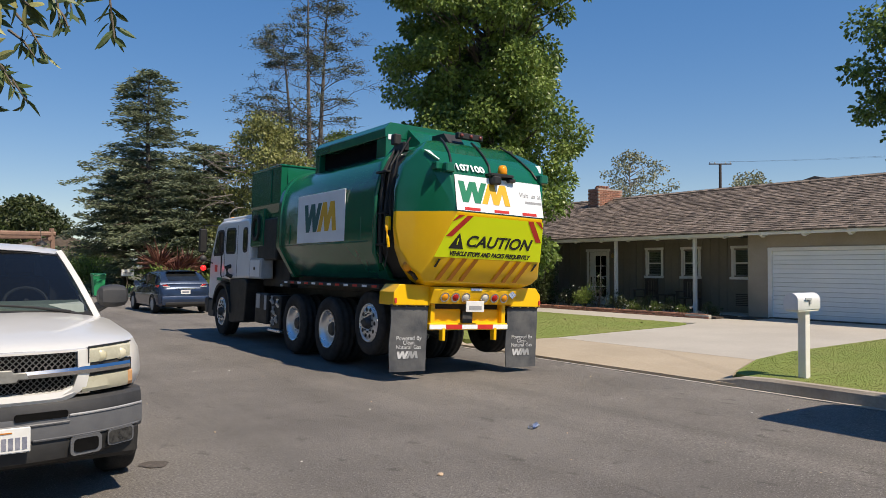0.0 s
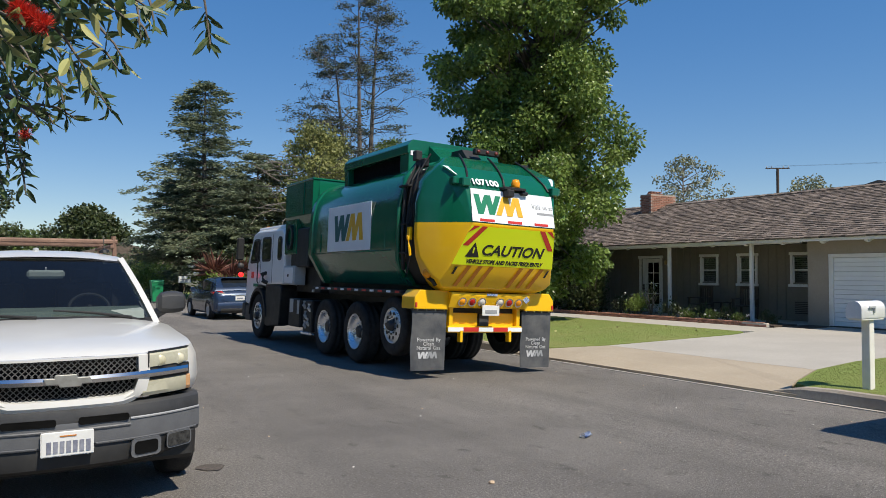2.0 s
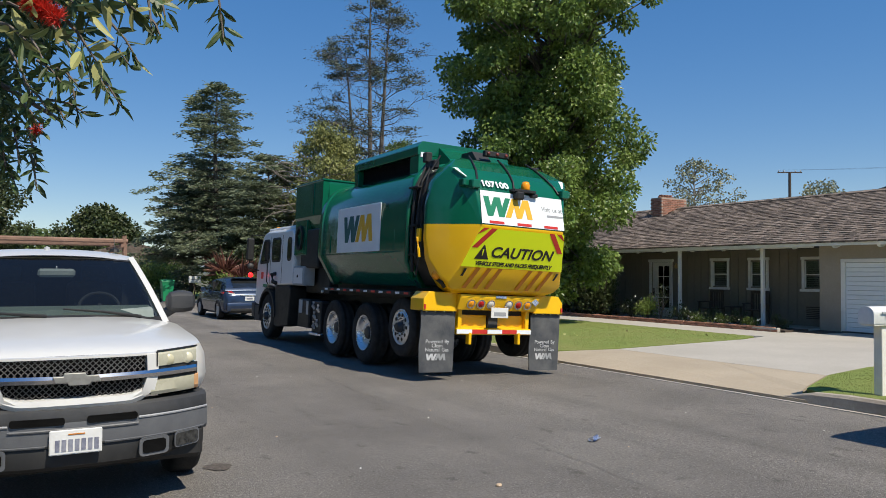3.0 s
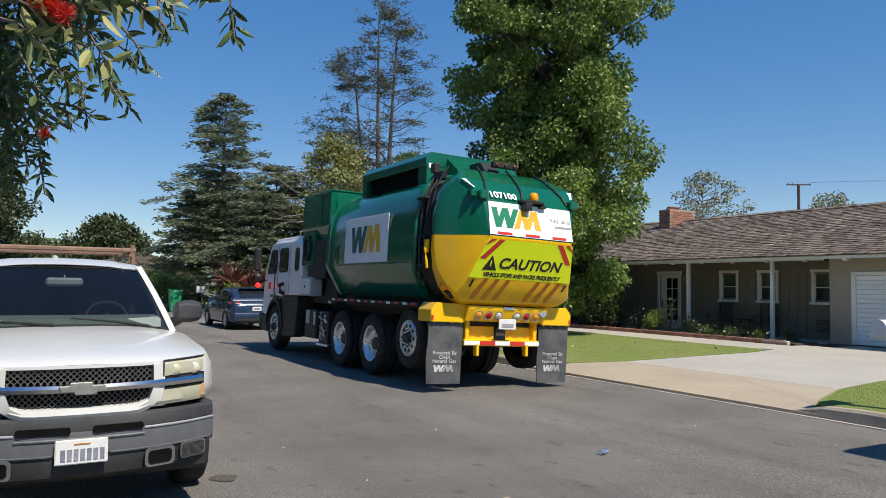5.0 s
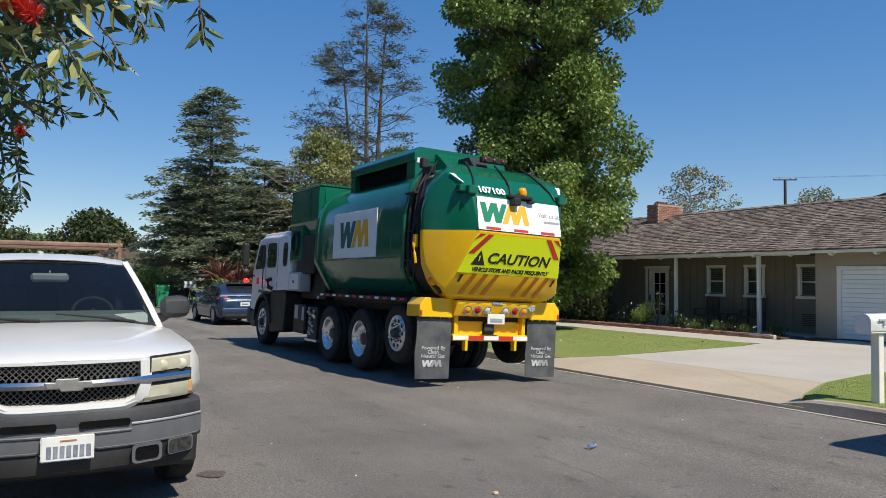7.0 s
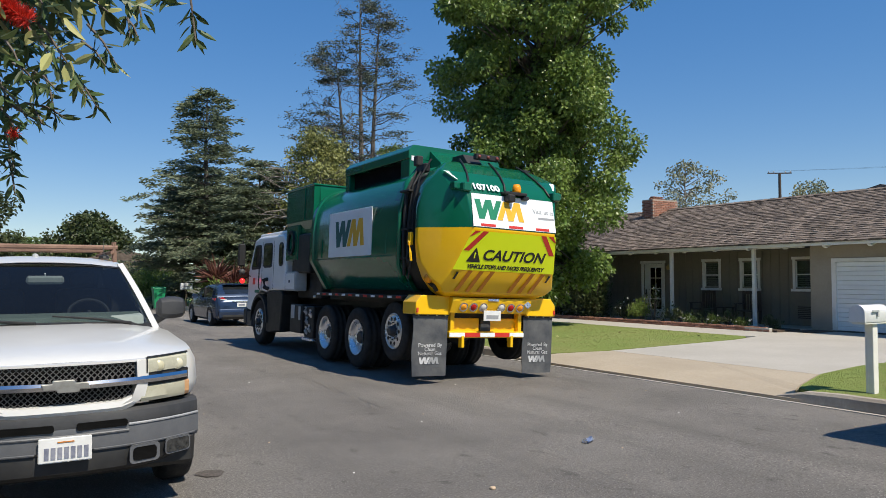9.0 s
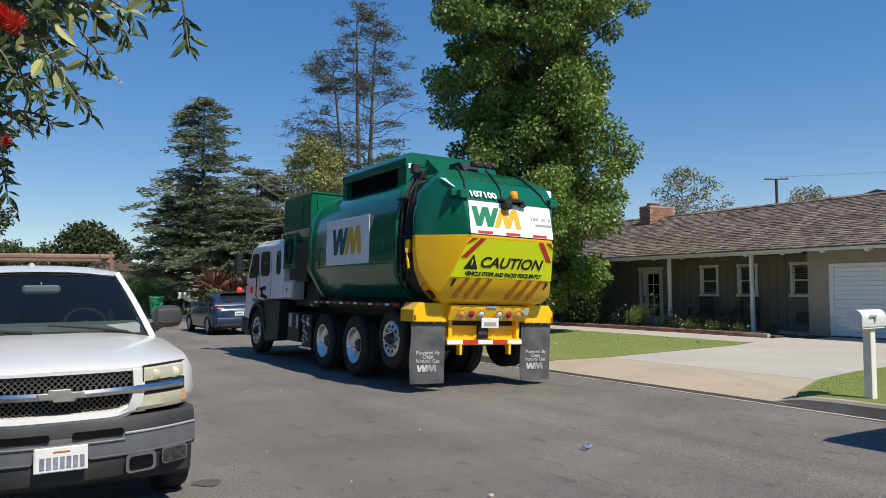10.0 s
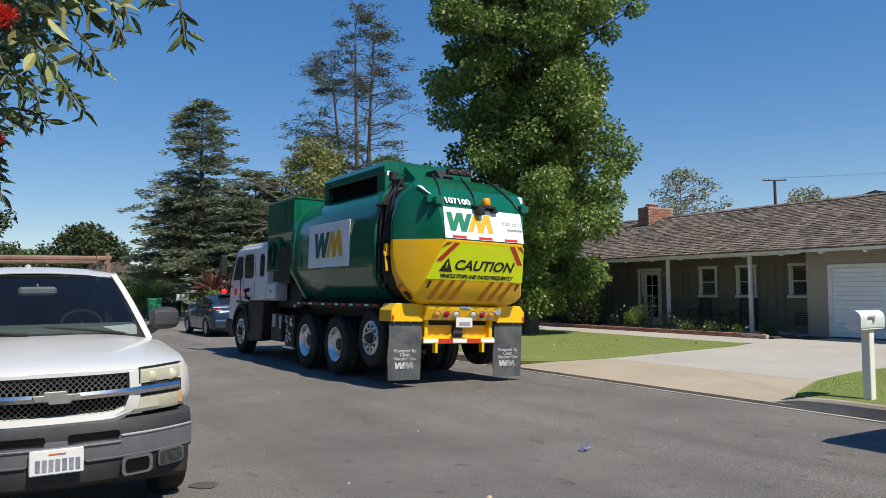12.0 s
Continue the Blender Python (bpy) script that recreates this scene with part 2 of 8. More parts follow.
def prism(pts, axis, a, b, bev=0.0, bm=None):
    """A polygon drawn in the two other axes, from a to b along the axis."""
    bm = bm or bmesh.new()

    def at(p, v):
        return {"x": (v, p[0], p[1]), "y": (p[0], v, p[1]), "z": (p[0], p[1], v)}[axis]
    v0 = [bm.verts.new(at(p, a)) for p in pts]
    v1 = [bm.verts.new(at(p, b)) for p in pts]
    n = len(pts)
    fs = [bm.faces.new(v0[::-1]), bm.faces.new(v1)]
    fs += [bm.faces.new((v0[k], v0[(k + 1) % n], v1[(k + 1) % n], v1[k])) for k in range(n)]
    bmesh.ops.recalc_face_normals(bm, faces=fs)
    if bev > 0:
        bmesh.ops.bevel(bm, geom=list({e for f in fs for e in f.edges}), offset=bev, segments=2, profile=0.5, affect='EDGES')
    return bm


def lathe(bm, prof, n=24, m=None, axis="x"):
    """A turned shape: prof is a list of (along the axis, radius)."""
    rings = []
    for a, r in prof:
        ring = []
        for k in range(n):
            c, s = r * math.cos(2 * math.pi * k / n), r * math.sin(2 * math.pi * k / n)
            p = Vector({"x": (a, c, s), "y": (c, a, s), "z": (c, s, a)}[axis])
            ring.append(m @ p if m is not None else p)
        rings.append(ring)
    return loft(bm, rings)


def flat_text(name, words, size, m, material, parent=None, label="", wide=1.0, thick=0.002, slant=0.0, bold=0.0):
    """Words as a thin mesh, standing in the x-z plane of the pose m, facing -y."""
    cu = bpy.data.curves.new(name, 'FONT')
    cu.body, cu.size, cu.align_x, cu.align_y = words, size, 'CENTER', 'CENTER'
    cu.extrude, cu.shear, cu.offset = thick, slant, bold
    tmp = bpy.data.objects.new(name, cu)
    me = bpy.data.meshes.new_from_object(tmp)
    bpy.data.objects.remove(tmp)
    bpy.data.curves.remove(cu)
    me.transform(m @ pose(0, 0, 0, 90, 0, 0) @ Matrix.Diagonal((wide, 1, 1, 1)))
    me.materials.clear()
    me.materials.append(material)
    ob = new(name, me)
    if parent is not None:
        ob.parent = parent
    return tagged(ob, label)


def cards(name, pts, dirs, length, width, material, parent=None, tilt=None, curl=0.15):
    """Many small leaves: a kite-shaped pair of faces at each point, growing along its direction."""
    pts, dirs = np.asarray(pts, float), np.asarray(dirs, float)
    n = len(pts)
    dirs = dirs / (np.linalg.norm(dirs, axis=1, keepdims=True) + 1e-9)
    side = np.cross(dirs, np.random.normal(size=(n, 3)) if tilt is None else tilt)
    side /= np.linalg.norm(side, axis=1, keepdims=True) + 1e-9
    nor = np.cross(dirs, side)
    ln = (length * np.random.uniform(0.65, 1.3, (n, 1)))
    wd = (width * np.random.uniform(0.7, 1.25, (n, 1)))
    v = np.stack([pts, pts + dirs * ln * 0.45 + side * wd * 0.5 + nor * ln * curl * 0.5, pts + dirs * ln - nor * ln * curl * 0.4,
                  pts + dirs * ln * 0.45 - side * wd * 0.5 + nor * ln * curl * 0.5], 1).reshape(-1, 3)
    me = bpy.data.meshes.new(name)
    i = np.arange(n) * 4
    f = np.stack([i, i + 1, i + 2, i, i + 2, i + 3], 1).reshape(-1)
    me.vertices.add(4 * n)
    me.vertices.foreach_set("co", v.ravel())
    me.loops.add(6 * n)
    me.loops.foreach_set("vertex_index", f)
    me.polygons.add(2 * n)
    me.polygons.foreach_set("loop_start", np.arange(2 * n) * 3)
    me.update(calc_edges=True)
    me.materials.append(material)
    ob = new(name, me)
    if parent is not None:
        ob.parent = parent
    return ob


def ball(n, r=1.0):
    d = np.random.normal(size=(n, 3))
    d /= np.linalg.norm(d, axis=1, keepdims=True)
    return d * r * np.random.uniform(0.0, 1.0, (n, 1)) ** 0.45



# ---- setting ----
KX = 9.05          # face of the kerb
GZ = 0.08          # level of lawns and drive
tagged(ob_from("ground", bx(-1500, 1500, -1500, 1500, -0.6, -0.1), M_EARTH), "dry open ground reaching to the horizon", "ground", kind="structure")


def sheet(name, x0, x1, y0, y1, z, step, material, wave=0.0, zfun=None):
    bm = bmesh.new()
    nx, ny = max(1, round((x1 - x0) / step)), max(1, round((y1 - y0) / step))
    g = [[bm.verts.new((x0 + (x1 - x0) * i / nx, y0 + (y1 - y0) * j / ny, 0)) for j in range(ny + 1)] for i in range(nx + 1)]
    for i in range(nx):
        for j in range(ny):
            bm.faces.new((g[i][j], g[i + 1][j], g[i + 1][j + 1], g[i][j + 1]))
    for row in g:
        for v in row:
            v.co.z = z + (zfun(v.co.x, v.co.y) if zfun else 0) + wave * (noise.noise(v.co * 0.6) + 0.5 * noise.noise(v.co * 1.7))
    return ob_from(name, bm, material, True)


def road_z(x):
    """The street falls a little towards the kerb."""
    return -0.045 * min(1.0, max(0.0, (x - 5.4) / 3.0))


tagged(ob_from("backdrop", loft(bmesh.new(), [[(x, 1150 + 60 * noise.noise(Vector((x * 0.004, 1, 0))), -2), (x, 1160, 22 + 26 * abs(noise.noise(Vector((x * 0.003, 7, 0)))) + 6 * noise.noise(Vector((x * 0.02, 3, 0)))), (x, 1400, -2)] for x in range(-700, 1300, 20)]),
               mat("hazy_hill", (0.2, 0.24, 0.28), (0.25, 0.28, 0.3), 0.02, rough=1.0)), "low hazy hills in the far distance", "hills", kind="structure")
tagged(sheet("road", -1.2, KX - 0.07, -60, 170, 0.0, 1.0, M_ASPHALT, 0.004, lambda x, y: road_z(x)), "grey weathered asphalt street with fine cracks", "road", kind="structure")
tagged(ob_from("gutter", bx(KX - 0.07, KX, -60, 170, -0.1, -0.036), M_GUTTER), "narrow pale concrete gutter edge along the street", "gutter", kind="structure")

# crack seals and fine cracks in the asphalt
def crack(pts, w, name="crack"):
    bm = bmesh.new()
    fine = []
    for p, q in zip(pts, pts[1:]):
        p, q = Vector((*p, 0)), Vector((*q, 0))
        n = max(2, int((q - p).length / 0.12))
        fine += [p.lerp(q, k / n) for k in range(n)]
    fine.append(Vector((*pts[-1], 0)))
    rows = []
    for i, p in enumerate(fine):
        d = (fine[min(i + 1, len(fine) - 1)] - fine[max(i - 1, 0)]).normalized()
        s = Vector((-d.y, d.x, 0))
        p = p + Vector((0, 0, road_z(p.x)))
        o = s * 0.05 * noise.noise(p * 3.1) + s * 0.02 * noise.noise(p * 11)
        ww = w * (0.55 + 0.6 * abs(noise.noise(p * 4.7)))
        rows.append((bm.verts.new(p + o + s * ww + Vector((0, 0, 0.009))), bm.verts.new(p + o - s * ww + Vector((0, 0, 0.009)))))
    for a, b in zip(rows, rows[1:]):
        bm.faces.new((a[0], a[1], b[1], b[0]))
    return tagged(ob_from(name, bm, M_PATCH), "thin dark crack in the asphalt", "crack", "cracks in the street", kind="structure")


for pts, w in (([(4.3, 2.2), (4.25, 4.0), (4.45, 6.0), (4.2, 8.5), (4.4, 12), (4.3, 18), (4.5, 28)], 0.004),
               ([(2.2, 3.6), (3.4, 4.4), (4.3, 4.9), (5.4, 5.0), (6.6, 5.4)], 0.0022),
               ([(4.4, 6.6), (5.6, 7.0), (6.9, 6.9), (8.6, 7.2)], 0.0022),
               ([(3.2, 7.4), (3.9, 8.1), (4.4, 9.2)], 0.0022), ([(5.6, 3.6), (6.2, 4.6), (6.1, 5.6)], 0.0022),
               ([(2.4, 8.6), (3.0, 10.0), (2.9, 12.5)], 0.0022)):
    crack(pts, w)


random.seed(77)
for k in range(26):
    x, y = random.uniform(1.8, 8.2), random.uniform(3.4, 13.0)
    a = random.choice((0.0, 1.57, 0.7, 2.3)) + random.uniform(-0.4, 0.4)
    pts = [(x, y)]
    for q in range(random.randint(3, 6)):
        a += random.uniform(-0.6, 0.6)
        x, y = min(8.7, max(1.6, x + 0.35 * math.cos(a))), y + 0.35 * math.sin(a)
        pts.append((x, y))
    crack(pts, random.uniform(0.0014, 0.0028))


def puddle_stain(x, y, rx, ry):
    bm = bmesh.new()
    ring = []
    for k in range(28):
        a = 2 * math.pi * k / 28
        s = 1 + 0.45 * noise.noise(Vector((math.cos(a) * 1.4 + x, math.sin(a) * 1.4 + y, 3))) + 0.25 * noise.noise(Vector((math.cos(a) * 4 + x, math.sin(a) * 4, 8)))
        ring.append(bm.verts.new((x + rx * s * math.cos(a), y + ry * s * math.sin(a), 0.007)))
    bm.faces.new(ring)
    return tagged(ob_from("oil_stain", bm, mat("oil_stain", (0.065, 0.054, 0.044), (0.13, 0.11, 0.092), 40, rough=0.75, bump=0.2, bs=120)),
                  "dark oil stain on the asphalt", "stain", kind="structure")


puddle_stain(1.6, 6.3, 0.1, 0.12)

# kerb in lengths with joints, open at the drive
def kerb_piece(y0, y1, low0=False, low1=False):
    bm = bmesh.new()
    prof = [(0.0, -0.1), (0.02, 0.09), (0.05, 0.125), (0.16, 0.125), (0.17, -0.1)]
    rings = []
    n = max(2, int((y1 - y0) / 0.4))
    for i in range(n + 1):
        y = y0 + (y1 - y0) * i / n
        k = 1.0
        if low0:
            k = min(1.0, 0.06 + (y - y0) / 0.55)
        if low1:
            k = min(1.0, 0.06 + (y1 - y) / 0.55)
        rings.append([(KX + px, y, pz * k if pz > 0 else pz) for px, pz in prof])
    loft(bm, rings)
    return ob_from("kerb", bm, M_KERB)


kerb = empty("kerb_line")
tagged(kerb, "weathered concrete kerb along the street, open at the drive", "kerb", kind="structure")
DRV0, DRV1 = 6.05, 12.3
cuts = [-24 + 3.0 * i for i in range(10)]
for a, b in ((-60, -24), *zip(cuts[:-1], cuts[1:])):
    if b <= DRV0 - 0.2:
        p = kerb_piece(a, b - 0.012)
        p.parent = kerb
p = kerb_piece(3.0, DRV0 + 0.37, low1=True)
p.parent = kerb
for i in range(14):
    p = kerb_piece(DRV1 + 3 * i, DRV1 + 3 * i + 2.988, low0=(i == 0))
    p.parent = kerb
p = kerb_piece(DRV1 + 42, 170)
p.parent = kerb


def rise(x, y):
    return min(1.0, max(0.0, (x - KX) / 0.7))


def slab(name, pts, z0, z1, material, label, cat, parent=None, level=False):
    bm = bmesh.new()
    top = [bm.verts.new((x, y, z1 if level else (z1 - 0.002) * rise(x, y) + 0.004)) for x, y in pts]
    bot = [bm.verts.new((x, y, z0)) for x, y in pts]
    n = len(pts)
    bm.faces.new(top)
    for k in range(n):
        bm.faces.new((top[k], bot[k], bot[(k + 1) % n], top[(k + 1) % n]))
    bmesh.ops.recalc_face_normals(bm, faces=bm.faces)
    bmesh.ops.triangulate(bm, faces=[f for f in bm.faces if len(f.verts) > 4])
    ob = ob_from(name, bm, material)
    if parent:
        ob.parent = parent
    return tagged(ob, label, cat, kind="structure")


slab("driveway_apron", [(KX, DRV0), (9.4, 6.35), (9.75, 6.5), (11.05, 7.05), (11.05, 9.2), (11.05, 11.6), (9.75, 11.75), (9.4, 12.0), (KX, DRV1)], -0.1, GZ,
     M_APRON, "tan stained concrete apron of the driveway at the kerb", "driveway")
slab("driveway", [(11.062, 7.06), (12.6, 7.35), (16.4, 7.5), (20.0, 7.7), (20.0, 12.9), (18.35, 12.95), (16.9, 12.4), (15.5, 12.0), (11.062, 11.6)], -0.1, GZ,
     M_CONC, "pale concrete driveway in front of the garage", "driveway")
slab("garden_path", [(16.55, 12.9), (16.9, 12.412), (18.35, 12.962), (18.3, 32), (16.9, 32)], -0.1, GZ, M_CONC, "pale concrete garden path along the flower bed", "path")


def lawn(name, pts, label):
    ob = slab(name, pts, -0.1, GZ + 0.012, M_LAWN, label, "lawn", None, True)
    return ob


lawn("lawn_1", [(KX + 0.17, 12.35), (9.45, 12.05), (9.75, 11.79), (11.0, 11.63), (15.4, 12.03), (16.3, 12.3), (16.55, 12.55), (16.53, 12.9), (16.88, 32), (16.88, 60), (KX + 0.17, 60)], "mown green lawn beside the driveway, slightly dry")
lawn("lawn_2", [(KX + 0.17, -30), (20.0, -30), (20.0, 7.66), (16.4, 7.46), (12.6, 7.31), (11.05, 7.01), (9.75, 6.46), (9.43, 6.3), (KX + 0.17, 5.9)], "mown green lawn behind the kerb by the mailbox, dry in patches")


def inside(px, py, poly):
    r = np.zeros(len(px), bool)
    for (ax, ay), (cx, cy) in zip(poly, poly[1:] + poly[:1]):
        hit = ((ay > py) != (cy > py)) & (px < (cx - ax) * (py - ay) / (cy - ay + 1e-9) + ax)
        r ^= hit
    return r


def blades(name, poly, n, label):
    p = np.array(poly)
    xs = np.random.uniform(p[:, 0].min(), p[:, 0].max(), n)
    ys = np.random.uniform(p[:, 1].min(), p[:, 1].max(), n)
    k = inside(xs, ys, list(map(tuple, poly)))
    xs, ys = xs[k], ys[k]
    d = np.random.normal(0, 0.8, (len(xs), 3))
    d[:, 2] = 0.8
    ob = cards(name, np.stack([xs, ys, np.full(len(xs), GZ + 0.01)], 1), d, 0.018, 0.008, M_BLADE)
    return tagged(ob, label, "grass", kind="stuff")


blades("grass", [(9.24, 2.0), (17, 2.0), (17, 7.45), (12.6, 7.27), (11.05, 6.97), (9.8, 6.42), (9.24, 5.9)], 45000, "short mown grass blades, green and straw-coloured")
blades("grass", [(9.24, 12.4), (9.8, 11.82), (11.0, 11.66), (15.4, 12.06), (16.3, 12.4), (16.5, 12.9), (16.8, 24), (9.24, 24)], 45000, "short mown green grass blades")
# left verge behind the parked pickup
tagged(ob_from("verge", bx(-40, -1.2, -60, 170, -0.1, 0.1), M_EARTH), "planted earth verge beside the street", "verge", kind="structure")
tagged(ob_from("yard_ground", bx(16.9, 60, 32, 170, -0.1, 0.09), M_EARTH), "shaded garden ground under the trees", "ground", kind="structure")
tagged(ob_from("yard_ground", bx(KX + 0.17, 16.88, 60, 170, -0.1, 0.09), M_EARTH), "shaded garden ground under the trees", "ground", kind="structure")

# ---- house ----
GX, FX = 20.04, 21.04        # garage wall and porch wall
CY = 12.96                   # corner between them
EAVE_X, EAVE_Z, RIDGE_X, RIDGE_Z = 19.4, 2.52, 24.5, 4.36
HY0, HY1 = 2.0, 33.0


def wall_with_holes(name, x0, x1, y0, y1, z0, z1, holes, material, label):
    """A wall in the y-z plane, built of blocks round its openings."""
    bm = bmesh.new()
    ys = sorted({y0, y1, *[h[0] for h in holes], *[h[1] for h in holes]})
    for a, b in zip(ys, ys[1:]):
        inn = [h for h in holes if h[0] <= a and h[1] >= b]
        z = z0
        for h in sorted(inn, key=lambda q: q[2]):
            if h[2] > z:
                bx(x0, x1, a, b, z, h[2], bm=bm)
            z = h[3]
        if z < z1:
            bx(x0, x1, a, b, z, z1, bm=bm)
    bmesh.ops.remove_doubles(bm, verts=bm.verts, dist=1e-4)
    return tagged(ob_from(name, bm, material), label, "wall", kind="structure")


G0, G1 = 5.9, 12.3
wall_with_holes("wall_garage", GX, GX + 0.18, HY0, CY, 0.0, 2.72, [(G0 + 0.08, G1 - 0.08, -1, 2.02)], M_STUCCO, "taupe stucco garage wall")
WIN = [(16.81, 17.56), (15.31, 16.06), (13.42, 14.17), (23.2, 24.3)]
WZ0, WZ1 = 1.2, 2.13
holes = [(a + 0.06, b - 0.06, WZ0 + 0.07, WZ1 - 0.06) for a, b in WIN] + [(19.36, 20.28, 0.1, 2.1)]
porch_wall = wall_with_holes("wall_porch", FX, FX + 0.16, CY, HY1, 0.0, 2.95, holes, M_BOARD, "taupe board-and-batten wall under the porch roof")
tagged(ob_from("wall_return", bx(GX + 0.18, FX + 0.16, CY - 0.16, CY - 0.002, 0, 2.9), M_STUCCO), "taupe stucco return wall of the garage", "wall", kind="structure")
tagged(ob_from("wall_back", bx(28.9, 29.06, HY0, HY1, 0, 2.7), M_STUCCO), "taupe stucco back wall", "wall", kind="structure")
tagged(ob_from("wall_south", bx(GX, 29.06, HY0 - 0.16, HY0 - 0.002, 0, 2.5), M_STUCCO), "taupe stucco side wall", "wall", kind="structure")
tagged(ob_from("wall_north", bx(FX, 29.06, HY1, HY1 + 0.16, 0, 2.5), M_STUCCO), "taupe stucco side wall", "wall", kind="structure")
tagged(ob_from("porch_slab", bx(19.55, FX, CY, HY1, -0.1, 0.12), M_CONC), "concrete porch floor", "floor", kind="structure")
# floor and ceiling carry the room's shade in their colour
tagged(ob_from("house_floor", bx(FX + 0.17, 28.88, HY0, HY1, -0.1, 0.1), M_ROOMSHADE), "floor inside the house, room shade put into its dark colour", "floor", kind="structure")
tagged(ob_from("ceiling", bx(GX + 0.19, 28.88, HY0, HY1, 2.45, 2.5), M_ROOMSHADE), "plain ceiling inside the house, room shade put into its dark colour", "ceiling", kind="structure")
# battens on the porch wall
bat = bx(FX - 0.022, FX - 0.001, -0.02, 0.02, 0.12, 2.66)
me_bat = bpy.data.meshes.new("batten")
bat.to_mesh(me_bat)
bat.free()
me_bat.materials.append(M_BOARD)
y = CY + 0.15
while y < 26:
    if not any(a - 0.04 < y < b + 0.04 for a, b in WIN) and not 19.2 < y < 20.45:
        o = new("batten", me_bat)
        o.location.y = y
        o.parent = porch_wall
    y += 0.305


def window(i, y0, y1):
    w = empty("window_%d" % i)
    tagged(w, "white-framed sash window with dark shutters behind the glass", "window", "windows of the house", kind="structure")
    bm = bmesh.new()
    t = 0.085
    bx(FX - 0.03, FX + 0.02, y0, y0 + t, WZ0, WZ1, 0.004, bm)
    bx(FX - 0.03, FX + 0.02, y1 - t, y1, WZ0, WZ1, 0.004, bm)
    bx(FX - 0.034, FX + 0.02, y0 - 0.03, y1 + 0.03, WZ1 - 0.01, WZ1 + 0.075, 0.004, bm)
    part("window_frame", bm, M_WHITE, w)
    part("window_sill", bx(FX - 0.07, FX + 0.02, y0 - 0.04, y1 + 0.04, WZ0 - 0.05, WZ0 + 0.03, 0.006), M_WHITE, w)
    zm = (WZ0 + WZ1) / 2
    bm = bmesh.new()
    bx(FX + 0.022, FX + 0.05, y0 + t, y1 - t, zm - 0.02, zm + 0.02, 0.003, bm)
    bx(FX + 0.022, FX + 0.05, y0 + 0.05, y0 + t + 0.03, WZ0 + 0.03, WZ1 - 0.01, 0.003, bm)
    bx(FX + 0.022, FX + 0.05, y1 - t - 0.03, y1 - 0.05, WZ0 + 0.03, WZ1 - 0.01, 0.003, bm)
    bx(FX + 0.022, FX + 0.05, y0 + t, y1 - t, WZ0 + 0.03, WZ0 + 0.075, 0.003, bm)
    part("sash", bm, M_WHITE, w)
    for za, zb in ((WZ0 + 0.07, zm - 0.02), (zm + 0.02, WZ1 - 0.01)):
        p = part("pane", bx(FX + 0.034, FX + 0.038, y0 + t + 0.02, y1 - t - 0.02, za, zb), M_GLASSDARK, w)
        p.visible_shadow = False
    z = WZ0 + 0.1
    while z < WZ1 - 0.05:
        s = part("slat", bx(-0.03, 0.03, y0 + t, y1 - t, -0.004, 0.004), M_SLAT, w)
        s.matrix_basis = pose(FX + 0.09, 0, z, 0, 50, 0)
        z += 0.062
    # dark sheet standing in for the unlit room behind the slats
    part("backing", bx(FX + 0.135, FX + 0.15, y0, y1, WZ0, WZ1), M_ROOMSHADE, w)


M_SLAT = mat("shutter_slat", (0.5, 0.46, 0.4), (0.55, 0.51, 0.45), 12, rough=0.6)
for i, (a, b) in enumerate(WIN, 1):
    window(i, a, b)

door = empty("door_1")
tagged(door, "closed white front door with eight glass panes", "door", kind="structure")
bm = bmesh.new()
bx(FX - 0.03, FX + 0.03, 19.26, 19.36, 0.12, 2.1, 0.004, bm)
bx(FX - 0.03, FX + 0.03, 20.28, 20.38, 0.12, 2.1, 0.004, bm)
bx(FX - 0.034, FX + 0.03, 19.22, 20.42, 2.1, 2.2, 0.004, bm)
part("door_frame", bm, M_WHITE, door)
leaf = bmesh.new()
L0, L1 = 19.37, 20.27
bx(FX + 0.04, FX + 0.085, L0, L0 + 0.1, 0.13, 2.09, 0.003, leaf)
bx(FX + 0.04, FX + 0.085, L1 - 0.26, L1, 0.13, 2.09, 0.003, leaf)
bx(FX + 0.04, FX + 0.085, L0 + 0.1, L1 - 0.26, 0.13, 0.42, 0.003, leaf)
bx(FX + 0.04, FX + 0.085, L0 + 0.1, L1 - 0.26, 1.95, 2.09, 0.003, leaf)
part("door_leaf", leaf, M_WHITE, door)
gy0, gy1, gz0, gz1 = L0 + 0.1, L1 - 0.26, 0.42, 1.95
bm = bmesh.new()
bx(FX + 0.045, FX + 0.08, (gy0 + gy1) / 2 - 0.012, (gy0 + gy1) / 2 + 0.012, gz0, gz1, 0, bm)
for k in range(1, 4):
    z = gz0 + (gz1 - gz0) * k / 4
    bx(FX + 0.0455, FX + 0.0795, gy0, gy1, z - 0.012, z + 0.012, 0, bm)
part("glazing_bar", bm, M_WHITE, door)
for i in range(2):
    for k in range(4):
        y0, y1 = gy0 + (gy1 - gy0) * i / 2, gy0 + (gy1 - gy0) * (i + 1) / 2
        z0, z1 = gz0 + (gz1 - gz0) * k / 4, gz0 + (gz1 - gz0) * (k + 1) / 4
        part("pane", bx(FX + 0.06, FX + 0.064, y0 + 0.012, y1 - 0.012, z0 + 0.012, z1 - 0.012), M_GLASSDARK, door)
bm = bx(FX - 0.01, FX + 0.02, L1 - 0.12, L1 - 0.07, 0.85, 1.15, 0.006)
tube(bm, [(FX + 0.03, L1 - 0.095, 1.0), (FX - 0.05, L1 - 0.095, 1.0), (FX - 0.05, L1 - 0.2, 1.0)], 0.012, 8)
part("door_handle", bm, M_DARKWOOD, door)
